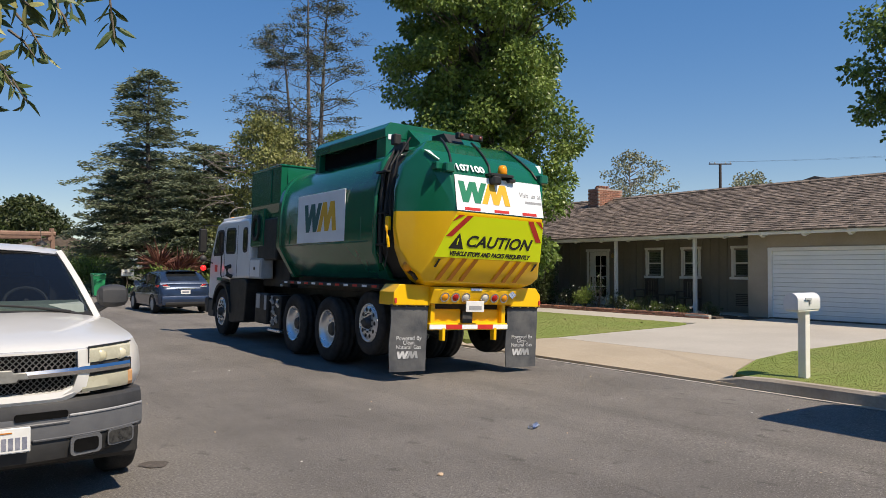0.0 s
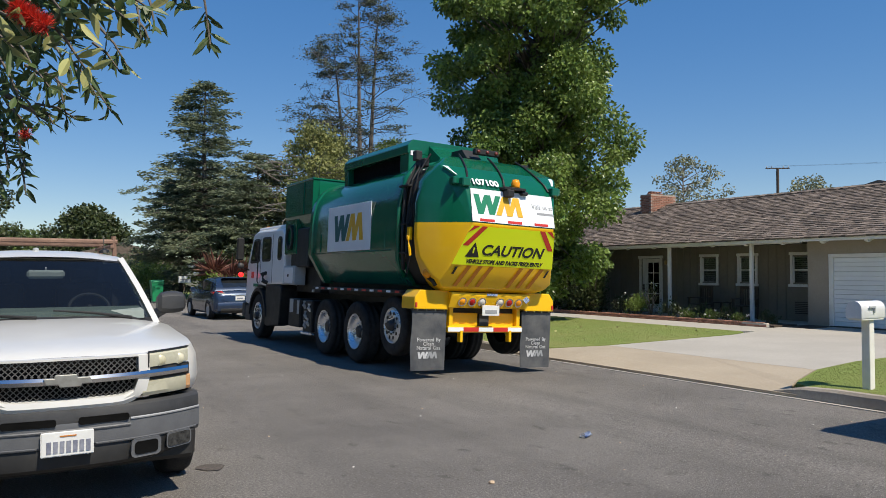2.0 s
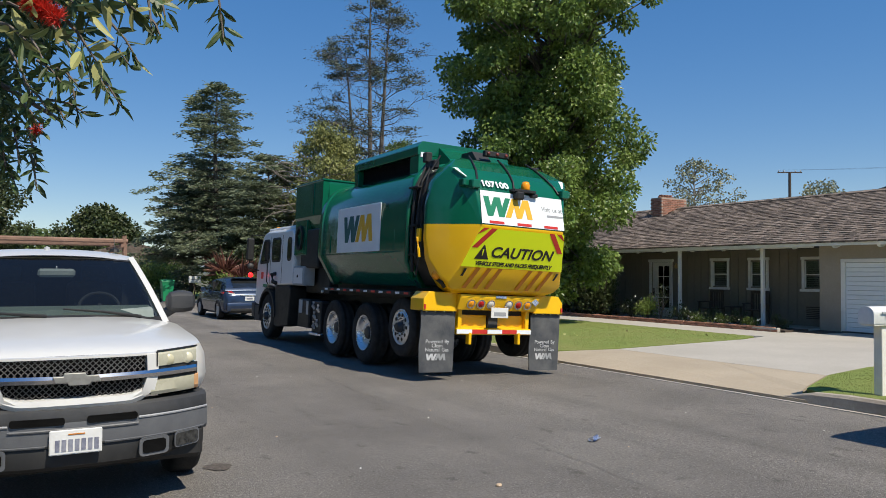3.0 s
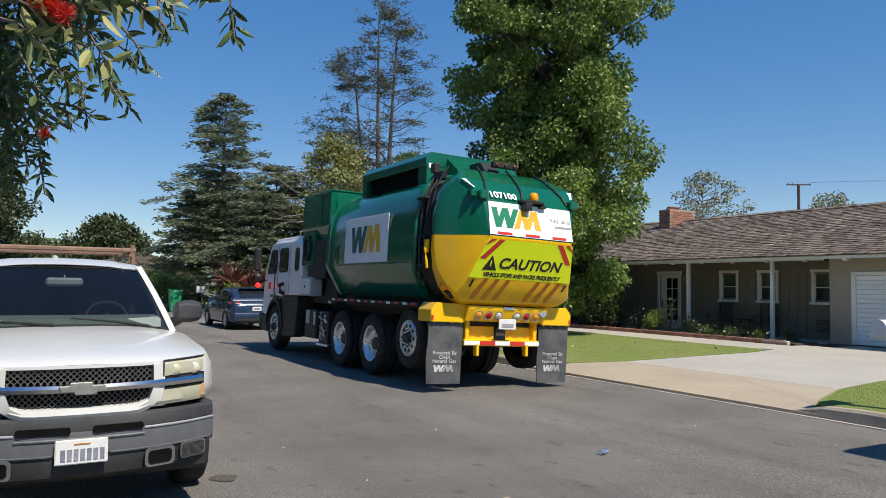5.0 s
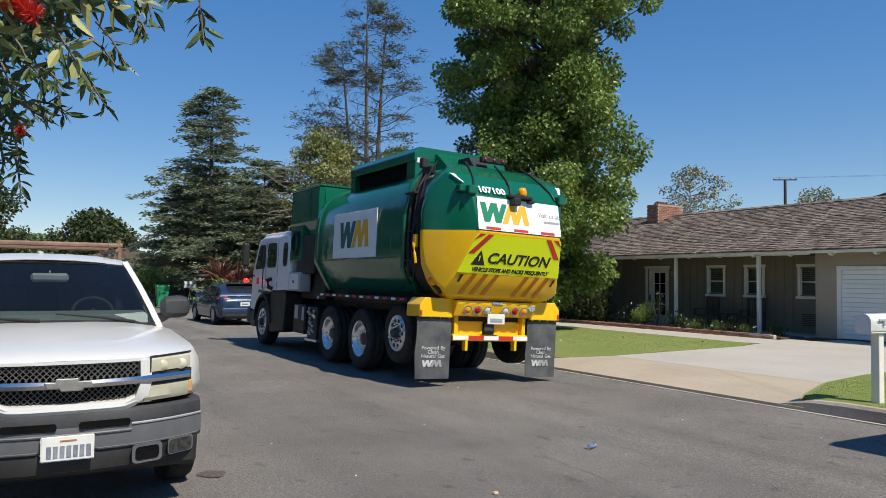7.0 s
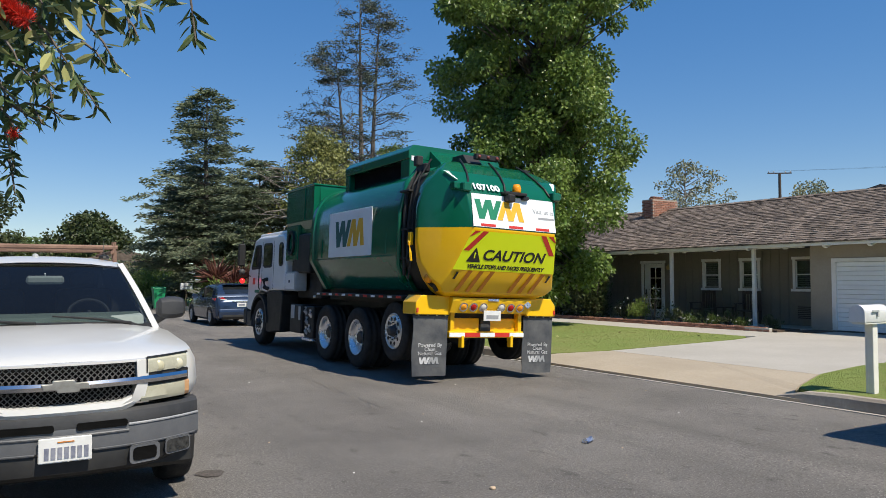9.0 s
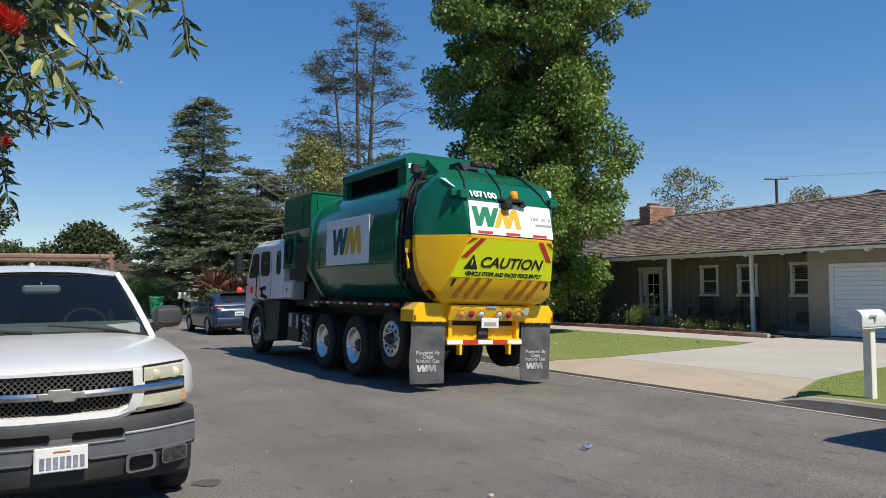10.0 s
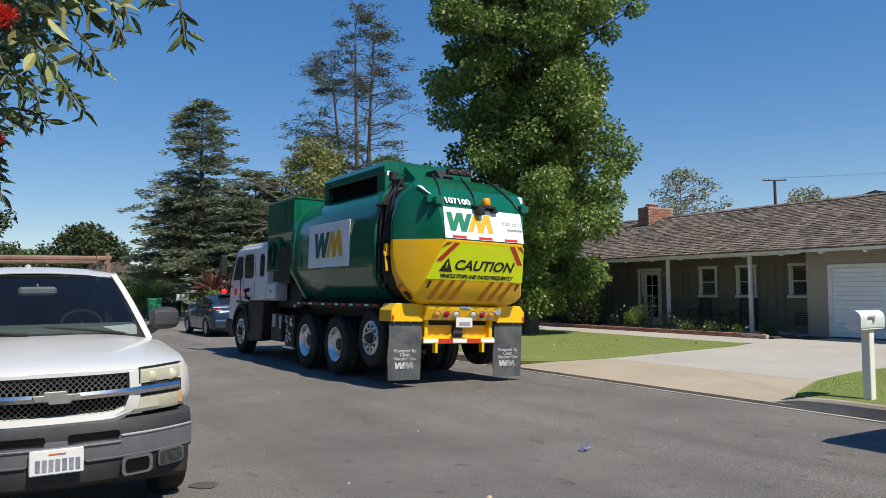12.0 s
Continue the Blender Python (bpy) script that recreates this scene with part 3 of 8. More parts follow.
# dark sheet painted as the shade behind the door's panes
part("backing", bx(FX + 0.155, FX + 0.17, 19.3, 20.3, 0.1, 2.1), M_ROOMSHADE, door)

# crawl-space vent and porch lantern
v = empty("wall_vent")
tagged(v, "dark slatted vent low in the porch wall", "vent")
part("frame", bx(FX - 0.03, FX - 0.002, 13.45, 14.05, 0.3, 0.75, 0.004), M_BOARD, v)
for k in range(7):
    part("slat", bx(FX - 0.045, FX - 0.032, 13.49, 14.01, 0.34 + 0.055 * k, 0.37 + 0.055 * k), M_DARKWOOD, v)
lan = empty("porch_lantern")
tagged(lan, "small brass wall lantern beside the front door", "lantern")
M_BRASS = mat("brass", (0.5, 0.36, 0.16), (0.42, 0.3, 0.13), 20, rough=0.35, metal=0.9)
bm = bmesh.new()
lathe(bm, [(1.86, 0.02), (1.87, 0.055), (1.98, 0.07), (2.02, 0.03), (2.06, 0.01)], 8, pose(FX - 0.1, 19.0, 0), "z")
part("shade", bm, M_BRASS, lan)
part("bracket", bx(FX - 0.1, FX - 0.001, 18.985, 19.015, 1.9, 1.93, 0.003), M_BRASS, lan)

# garage door of horizontal boards
gd = empty("garage_door")
tagged(gd, "closed white garage door of horizontal boards", "garage door", kind="structure")
bm = bmesh.new()
bx(GX - 0.03, GX + 0.05, G1 - 0.1, G1 + 0.02, 0.09, 2.0, 0.004, bm)
bx(GX - 0.03, GX + 0.05, G0 - 0.02, G0 + 0.1, 0.09, 2.0, 0.004, bm)
bx(GX - 0.034, GX + 0.05, G0 - 0.02, G1 + 0.02, 2.0, 2.1, 0.004, bm)
part("door_frame", bm, M_WHITE, gd)
M_GDOOR = mat("white_door_paint", (0.8, 0.81, 0.8), (0.83, 0.84, 0.83), 6, (0.74, 0.745, 0.74), 0.9, 0.35, 0.5, 0.08, bump=0.06, bs=30, per=0.03)
nb = 15
for k in range(nb):
    z0 = 0.12 + 1.88 * k / nb
    prof = [(GX + 0.03, z0), (GX + 0.038, z0 + 0.108), (GX + 0.058, z0 + 0.124), (GX + 0.075, z0 + 0.124), (GX + 0.075, z0)]
    part("board", prism(prof, "y", G0 + 0.1, G1 - 0.1), M_GDOOR, gd)
part("backing", bx(GX + 0.076, GX + 0.1, G0 + 0.08, G1 - 0.08, 0.09, 2.02), mat("groove_shadow_board", (0.3, 0.3, 0.3), (0.34, 0.34, 0.34), 9, rough=0.8), gd)
part("threshold", bx(GX - 0.04, GX + 0.07, G0, G1, 0.078, 0.115, 0.004), M_DARKWOOD, gd)
# dark planting strip and brick steps along the porch by the garage
tagged(ob_from("planting_strip", bx(18.5, 19.54, CY + 0.02, HY1, -0.05, 0.13), M_SOIL), "dark soil of the flower bed along the porch", "flower bed", kind="structure")
tagged(ob_from("step_edge", bx(18.9, 20.03, 12.2, CY - 0.0, -0.05, 0.1), M_SOIL), "dark soil strip at the foot of the garage wall", "flower bed", kind="structure")

# posts, beam and rafter tails
for y in (17.77, 14.58, 21.6, 25.4):
    p = empty("porch_post")
    tagged(p, "square white-painted wooden porch post", "post", "posts of the porch", kind="structure")
    part("shaft", bx(19.7, 19.8, y - 0.05, y + 0.05, 0.14, 2.42, 0.006), M_WHITE, p)
    part("base", bx(19.69, 19.81, y - 0.06, y + 0.06, 0.115, 0.15, 0.004), M_WHITE, p)
tagged(ob_from("porch_beam", bx(19.69, 19.81, CY, HY1, 2.42, 2.56, 0.006), M_WHITE), "white porch beam under the eaves", "beam", kind="structure")
slope = (RIDGE_Z - EAVE_Z) / (RIDGE_X - EAVE_X)
me_raf = bpy.data.meshes.new("rafter_tail")
bm = prism([(EAVE_X + 0.03, EAVE_Z - 0.1), (EAVE_X + 0.03, EAVE_Z - 0.03), (EAVE_X + 1.7, EAVE_Z - 0.03 + slope * 1.67), (EAVE_X + 1.7, EAVE_Z - 0.16 + slope * 1.67), (EAVE_X + 0.12, EAVE_Z - 0.145)], "y", -0.045, 0.045, 0.004)
bm.to_mesh(me_raf)
bm.free()
me_raf.materials.append(M_WHITE)
y = HY0 + 0.4
eaves = empty("eaves")
tagged(eaves, "white-painted rafter tails and fascia under the roof edge", "eaves", kind="structure")
while y < HY1:
    o = new("rafter_tail", me_raf)
    o.location.y = y
    o.parent = eaves
    y += 1.22
part("fascia", bx(EAVE_X - 0.005, EAVE_X + 0.025, HY0 - 0.5, HY1 + 0.5, EAVE_Z - 0.075, EAVE_Z + 0.01, 0.003), M_WHITE, eaves)
roof = empty("roof")
tagged(roof, "low gable roof of weathered brown wooden shingles", "roof", kind="structure")
deck = prism([(EAVE_X + 0.026, EAVE_Z), (RIDGE_X, RIDGE_Z), (29.6, EAVE_Z), (29.6, EAVE_Z - 0.03), (RIDGE_X, RIDGE_Z - 0.04), (EAVE_X + 0.026, EAVE_Z - 0.03)], "y", HY0 - 0.5, HY1 + 0.5)
part("deck", deck, M_UNDER, roof)
# cross gable behind the ridge, and ridge caps
part("cross_gable", prism([(12.5, 4.3), (12.8, 4.42), (13.4, 4.57), (14.3, 4.36), (14.3, 4.1), (12.5, 4.1)], "x", 24.55, 28.0), M_SHINGLE, roof)

ch = empty("chimney")
tagged(ch, "red brick chimney with a stepped cap on the roof", "chimney")
CX0, CX1, CY0, CY1, CZ0, CZ1 = 23.5, 25.0, 22.1, 22.7, 3.7, 4.84
part("core", bx(CX0 + 0.012, CX1 - 0.012, CY0 + 0.012, CY1 - 0.012, CZ0, CZ1 - 0.01), M_MORTAR, ch)
me_br = bpy.data.meshes.new("brick")
bm = bx(-0.098, 0.098, -0.045, 0.045, -0.03, 0.03, 0.005)
bm.to_mesh(me_br)
bm.free()
me_br.materials.append(M_BRICK)


def brick(parent, x, y, z, rz=0, sx=1.0):
    o = new("brick", me_br)
    o.matrix_basis = pose(x, y, z, 0, 0, rz) @ Matrix.Diagonal((sx, 1, 1, 1))
    o.parent = parent


rows = int((CZ1 - CZ0) / 0.072)
for k in range(rows):
    z = CZ0 + 0.036 + 0.072 * k
    off = 0.104 if k % 2 else 0.0
    n = int((CX1 - CX0) / 0.208)
    for i in range(n + 1):
        x = CX0 + 0.1 + off + 0.208 * i
        if x < CX1 - 0.06:
            brick(ch, x, CY0 + 0.043, z)
    for i in range(3):
        y = CY0 + 0.1 + (0.1 if k % 2 else 0) + 0.208 * i
        if y < CY1:
            brick(ch, CX0 + 0.043, y, z, 90)
for i in range(4):
    brick(ch, 23.75 + 0.21 * i, 22.4, CZ1 + 0.035)
    brick(ch, 23.8 + 0.17 * i, 22.4, CZ1 + 0.107, 90)

# brick edging of the flower bed
edge = empty("brick_edging")
tagged(edge, "low red brick edging of the flower bed", "edging", kind="structure")
y = 13.2
while y < 24:
    brick(edge, 18.38 + 0.01 * noise.noise(Vector((y, 0, 0))), y, GZ + 0.03, 90)
    brick(edge, 18.39, y + 0.1, GZ + 0.095, 90)
    y += 0.212
bm = bx(18.34, 18.48, 13.1, 13.9, GZ, GZ + 0.11, 0.01)
part("end_stone", bm, M_CONC, edge)

# ---- vehicle materials ----
M_GREEN = mat("green_truck_paint", (0.005, 0.115, 0.061), (0.006, 0.127, 0.068), 3, (0.004, 0.094, 0.051), 0.8, 0.4, 0.17, 0.04, bump=0.01, bs=5, coat=0.3, spec=0.45)
M_YEL = mat("yellow_truck_paint", (0.92, 0.52, 0.003), (0.94, 0.55, 0.004), 4, (0.82, 0.44, 0.005), 1.1, 0.45, 0.35, 0.06, bump=0.02, bs=10, coat=0.3)
M_DECAL = mat("white_decal", (0.84, 0.86, 0.88), (0.86, 0.88, 0.9), 6, (0.74, 0.76, 0.78), 1.6, 0.3, 0.4, 0.06)
M_LIMEDEC = mat("lime_reflective_decal", (0.86, 0.97, 0.008), (0.88, 0.98, 0.01), 8, rough=0.4)
M_REDDEC = mat("red_reflective_decal", (0.55, 0.03, 0.02), (0.62, 0.04, 0.03), 8, rough=0.4)
M_ORANGEDEC = mat("orange_stripe_decal", (0.5, 0.16, 0.01), (0.56, 0.2, 0.015), 8, rough=0.5)
M_BLACKDEC = mat("black_decal", (0.012, 0.012, 0.013), (0.02, 0.02, 0.021), 9, rough=0.5)
M_LOGOG = mat("green_decal", (0.01, 0.2, 0.1), (0.012, 0.22, 0.11), 9, rough=0.45)
M_LOGOY = mat("gold_decal", (0.75, 0.42, 0.02), (0.8, 0.46, 0.03), 9, rough=0.45)
M_GREYDEC = mat("grey_decal", (0.3, 0.31, 0.32), (0.34, 0.35, 0.36), 9, rough=0.5)
M_WORNDEC = mat("worn_white_decal", (0.56, 0.57, 0.58), (0.66, 0.67, 0.68), 14, (0.35, 0.35, 0.35), 9.0, 0.55, rough=0.6)
M_RUBBER = mat("tyre_rubber", (0.018, 0.018, 0.018), (0.032, 0.031, 0.03), 12, (0.055, 0.05, 0.045), 3.0, 0.4, 0.8, 0.08, bump=0.3, bs=60, spec=0.3)
M_FLAP = mat("mud_flap_rubber", (0.04, 0.045, 0.053), (0.07, 0.075, 0.084), 5, (0.16, 0.16, 0.155), 2.4, 0.5, 0.7, 0.1, bump=0.2, bs=20)
M_BLACK = mat("black_steel", (0.009, 0.0095, 0.01), (0.016, 0.016, 0.016), 10, (0.03, 0.028, 0.026), 2.5, 0.35, 0.55, 0.12, bump=0.15, bs=25)
M_RIM = mat("polished_aluminium", (0.8, 0.81, 0.83), (0.72, 0.73, 0.75), 6, rough=0.28, rvar=0.08, metal=0.75)
M_HUBDARK = mat("greasy_hub_steel", (0.05, 0.05, 0.052), (0.09, 0.088, 0.085), 14, rough=0.5, metal=0.5)
M_CABWHITE = mat("white_cab_paint", (0.86, 0.865, 0.87), (0.88, 0.885, 0.89), 5, (0.8, 0.805, 0.81), 1.2, 0.35, 0.35, 0.06, coat=0.3)
M_GREYBOX = mat("light_grey_steel", (0.42, 0.44, 0.45), (0.5, 0.52, 0.53), 7, (0.33, 0.34, 0.35), 1.7, 0.4, 0.45, 0.1)
M_AMBER = mat("amber_lens", (0.85, 0.3, 0.01), (0.9, 0.36, 0.02), 20, rough=0.25, coat=0.08, spec=0.3)
M_REDLENS = mat("red_lens", (0.4, 0.012, 0.01), (0.46, 0.02, 0.015), 20, rough=0.22, coat=0.08, spec=0.3)
M_REDLIT = mat("lit_red_lens", (0.7, 0.01, 0.01), (0.75, 0.02, 0.02), 20, rough=0.2, emit=(1.0, 0.02, 0.02), power=1.6)
M_CLEAR = mat("clear_lens", (0.6, 0.58, 0.53), (0.68, 0.66, 0.6), 20, rough=0.3, coat=0.15)
M_CHROME = mat("chrome", (0.78, 0.775, 0.77), (0.7, 0.695, 0.69), 4, rough=0.14, rvar=0.05, metal=1.0)
M_CARGLASS = glass("car_glass", (0.42, 0.52, 0.55), 0.55, 0.01)
M_PICKWHITE = mat("white_car_paint", (0.66, 0.655, 0.63), (0.69, 0.685, 0.66), 5, (0.61, 0.6, 0.57), 1.0, 0.4, 0.3, 0.05, coat=0.5)
M_BUMPER = mat("grey_bumper_plastic", (0.105, 0.109, 0.118), (0.128, 0.132, 0.14), 9, (0.1, 0.102, 0.108), 1.6, 0.4, 0.45, 0.08, bump=0.1, bs=80)
M_BUMPDARK = mat("dark_bumper_plastic", (0.032, 0.033, 0.036), (0.046, 0.047, 0.05), 9, (0.08, 0.078, 0.076), 1.8, 0.3, 0.55, 0.08, bump=0.12, bs=90)
M_SILVER = mat("silver_trim", (0.5, 0.51, 0.53), (0.56, 0.57, 0.59), 9, rough=0.3, metal=0.6)
M_LAMPOLD = mat("yellowed_lamp_plastic", (0.5, 0.485, 0.37), (0.6, 0.585, 0.47), 9, (0.34, 0.315, 0.22), 3.0, 0.5, 0.28, 0.06, coat=0.3)
M_TRIM = mat("pale_grey_trim", (0.3, 0.305, 0.315), (0.35, 0.355, 0.365), 9, rough=0.4)
M_VALANCE = mat("black_valance_plastic", (0.013, 0.0135, 0.014), (0.021, 0.021, 0.022), 9, (0.05, 0.049, 0.047), 2.0, 0.3, 0.6, 0.08)
M_LAMPCLEAR = mat("hazed_lamp_bowl", (0.57, 0.53, 0.36), (0.66, 0.62, 0.46), 9, rough=0.3, coat=0.3)
M_SIDEMARK = mat("faded_amber_lens", (0.55, 0.3, 0.14), (0.62, 0.36, 0.18), 20, rough=0.25, coat=0.3)
M_REDOFF = mat("dull_red_lens", (0.16, 0.03, 0.025), (0.2, 0.04, 0.03), 20, rough=0.3)
M_GRILLE = mat("grey_grille_mesh", (0.1, 0.1, 0.1), (0.15, 0.147, 0.143), 12, rough=0.5, metal=0.3)
M_BLUE = mat("blue_grey_car_paint", (0.026, 0.045, 0.09), (0.032, 0.054, 0.105), 5, (0.022, 0.038, 0.08), 1.0, 0.4, 0.25, 0.05, metal=0.4, coat=0.6)
M_PLATE = mat("plate_white", (0.72, 0.72, 0.7), (0.77, 0.77, 0.75), 20, rough=0.4)
M_PLATEBAR = mat("plate_dark_bar", (0.16, 0.17, 0.23), (0.3, 0.31, 0.36), 20, rough=0.5)
M_RUST = mat("rusty_rack_tube", (0.2, 0.115, 0.08), (0.28, 0.17, 0.12), 14, (0.13, 0.08, 0.06), 3.0, 0.5, 0.75, 0.08, bump=0.2, bs=40)
M_DASH = mat("dusty_dashboard", (0.2, 0.24, 0.22), (0.24, 0.28, 0.26), 8, rough=0.8)
M_LOGOBLUE = mat("blue_badge", (0.05, 0.12, 0.35), (0.5, 0.55, 0.6), 40, rough=0.4)
M_LOGOSIDE = mat("dark_green_decal", (0.02, 0.11, 0.1), (0.025, 0.12, 0.11), 9, rough=0.5)
M_DARKGLOSS = mat("dark_window", (0.012, 0.014, 0.015), (0.02, 0.022, 0.024), 3, rough=0.05, rvar=0.02, coat=0.6)
M_FOG = mat("dark_fog_lamp", (0.018, 0.019, 0.019), (0.06, 0.06, 0.058), 30, rough=0.15, coat=0.3)
M_LAMPOLD2 = mat("worn_gold_emblem", (0.34, 0.33, 0.3), (0.46, 0.45, 0.42), 16, rough=0.3, metal=0.6)
M_MAILBOX = mat("white_mailbox_paint", (0.72, 0.73, 0.74), (0.77, 0.78, 0.79), 9, (0.62, 0.62, 0.62), 3.0, 0.35, 0.4, 0.06)
# near-black that paints the shade inside slots and recesses
M_RECESS_SHADE = mat("painted_recess_shade", (0.004, 0.004, 0.004), (0.007, 0.007, 0.007), 9, rough=0.95, spec=0.1)
M_SEAT = mat("dark_seat_cloth", (0.035, 0.036, 0.04), (0.05, 0.05, 0.055), 20, rough=0.9)


def logo(parent, m, w, h, mats, slot_label, depth=0.003):
    """Two zigzag marks side by side, of plain slanted bars."""
    for half, (x0, material) in enumerate(((-w / 2, mats[0]), (0.0, mats[1]))):
        bm = bmesh.new()
        n = 4
        step = w / 2 / n * 0.95
        bw = step * 0.95
        for k in range(n):
            up = (k % 2 == 0) if half == 0 else (k % 2 == 1)
            a, b = x0 + step * k, x0 + step * (k + 1)
            zt, zb = h / 2, -h / 2
            q = [(a, zt), (a + bw, zt), (b + bw * 0.55, zb), (b - bw * 0.45, zb)] if up else [(b - 0.1 * bw, zt), (b + bw * 0.85, zt), (a + bw * 0.55, zb), (a - bw * 0.45, zb)]
            prism([(p[0], p[1]) for p in q], "y", -depth - 0.0006 * k, 0.0, bm=bm)
        bm.transform(m)
        part("emblem_mark", bm, material, parent, slot_label)


def wheel(parent, name, r, w, kind, x, y, z, side):
    """A lorry wheel turning about x; side -1: outer face towards -x."""
    e = empty(name, pose(x, y, z))
    e.parent = parent
    bm = bmesh.new()
    s = side
    hw = w / 2
    prof = [(-hw * 0.82, r * 0.57), (-hw, r * 0.64), (-hw, r * 0.9), (-hw * 0.86, r * 0.975), (-hw * 0.6, r), (-hw * 0.55, r * 0.985), (-hw * 0.2, r * 0.985), (-hw * 0.15, r), (hw * 0.15, r),
            (hw * 0.2, r * 0.985), (hw * 0.55, r * 0.985), (hw * 0.6, r), (hw * 0.86, r * 0.975), (hw, r * 0.9), (hw, r * 0.64), (hw * 0.82, r * 0.57)]
    loft(bm, [[(a, rr * math.cos(2 * math.pi * k / 36), rr * math.sin(2 * math.pi * k / 36)) for k in range(36)] for a, rr in prof], caps=False)
    part("tyre", bm, M_RUBBER, e, smooth=True)
    bm = bmesh.new()
    o = s * hw
    if kind == "dish":
        prof = [(o * 1.01, r * 0.59), (o * 0.98, r * 0.555), (o * 0.8, r * 0.53), (o * 0.45, r * 0.49), (o * 0.3, r * 0.42), (o * 0.28, r * 0.2)]
        hub = [(o * 0.28, r * 0.22), (o * 0.55, r * 0.17), (o * 0.6, r * 0.08), (o * 0.6, 0.003)]
    else:
        prof = [(o * 0.7, r * 0.15), (o * 0.95, r * 0.19), (o * 0.98, r * 0.5), (o * 0.8, r * 0.525), (o * 0.95, r * 0.555), (o * 1.02, r * 0.585), (o * 0.9, r * 0.6)]
        hub = [(o * 0.85, r * 0.2), (o * 1.15, r * 0.18), (o * 1.45, r * 0.14), (o * 1.5, r * 0.1), (o * 1.5, 0.003)]
    rings = [[(a, rr * math.cos(2 * math.pi * k / 36), rr * math.sin(2 * math.pi * k / 36)) for k in range(36)] for a, rr in prof]
    loft(bm, rings, caps=False)
    part("rim", bm, M_RIM, e, "polished aluminium rim", smooth=True)
    bm = bmesh.new()
    lathe(bm, hub, 18)
    part("hub", bm, M_HUBDARK, e)
    def ring_of(nm, prof_, sides, rr, turn, material):
        bm_ = bmesh.new()
        lathe(bm_, prof_, sides)
        first = part(nm, bm_, material, e)
        for k in range(10):
            a = 2 * math.pi * (k + turn) / 10
            ob = first if k == 0 else new(nm, first.data)
            ob.parent = e
            ob.location = (0, math.cos(a) * rr, math.sin(a) * rr)
    if kind != "dish":
        ring_of("hand_hole", [(o * 0.86, r * 0.062), (o * 0.995, r * 0.064)], 12, r * 0.42, 0.0, M_BLACK)
        ring_of("wheel_nut", [(o * 0.9, r * 0.028), (o * 1.1, r * 0.026)], 6, r * 0.28, 0.5, M_HUBDARK)
    else:
        ring_of("wheel_nut", [(o * 0.28, r * 0.03), (o * 0.45, r * 0.028)], 6, r * 0.3, 0.5, M_RIM)
    return e


# ---- garbage truck: x across, y ahead; built round the middle of its length ----
truck = empty("garbage_truck", pose(6.76, 14.0, 0))
tagged(truck, "green and yellow garbage truck with a white cab on the street", "garbage truck")
DY = -14.0


def P(name, bm, material, label="", smooth=False, parent=None):
    return part(name, bm, material, parent or truck, label, smooth)


# container body
ctl = [(-0.93, 1.38), (-1.25, 1.9), (-1.262, 1.93), (-1.262, 2.3), (-1.24, 2.7), (-1.17, 2.97), (-1.02, 3.18), (-0.8, 3.31), (-0.45, 3.39), (0.0, 3.42)]
half = ctl[:3]
for a, b, c, d in zip(ctl[2:], ctl[3:], ctl[4:], ctl[5:] + [(0.45, 3.39)]):
    for u in (0.0, 0.25, 0.5, 0.75):
        w = [0.5 * (2 * q + (r - p) * u + (2 * p - 5 * q + 4 * r - o) * u * u + (3 * q - p - 3 * r + o) * u ** 3) for p, q, r, o in zip(a, b, c, d)]
        half.append(tuple(w))
half.append((0.0, 3.42))
sect = half + [(-x, z) for x, z in half[-2::-1]]
bm = bmesh.new()
loft(bm, [[(x * k, y + DY, 2.3 + (z - 2.3) * k) for x, z in sect] for y, k in ((14.32, 0.985), (14.25, 1.0), (12.2, 1.004), (10.5, 1.0))])
P("container", bm, M_GREEN, "dark green rounded container", "auto")
for s in (-1, 1):
    P("fold_seam", tube(bmesh.new(), [(s * 1.262, 14.2 + DY, 1.925), (s * 1.266, 12.2 + DY, 1.925), (s * 1.262, 10.6 + DY, 1.925)], 0.012, 8), M_GREEN, "", True)
    for y in (13.75, 10.95):
        P("side_strap", loft(bmesh.new(), [[(s * (1.262 * k), y + DY + w, z) for k, w in ((1.0, 0), (1.006, 0.01), (1.006, 0.05), (1.0, 0.06))] for z in (1.95, 2.3)], closed=False), M_GREEN, "", "auto")
for y in (14.2, 10.5):
    bm = bmesh.new()
    loft(bm, [[(x * k, yy + DY, 2.3 + (z - 2.3) * k) for x, z in sect] for yy, k in ((y + 0.16, 1.0), (y + 0.15, 1.025), (y + 0.01, 1.025), (y, 1.0))])
    P("container_rib", bm, M_GREEN, "", "auto")
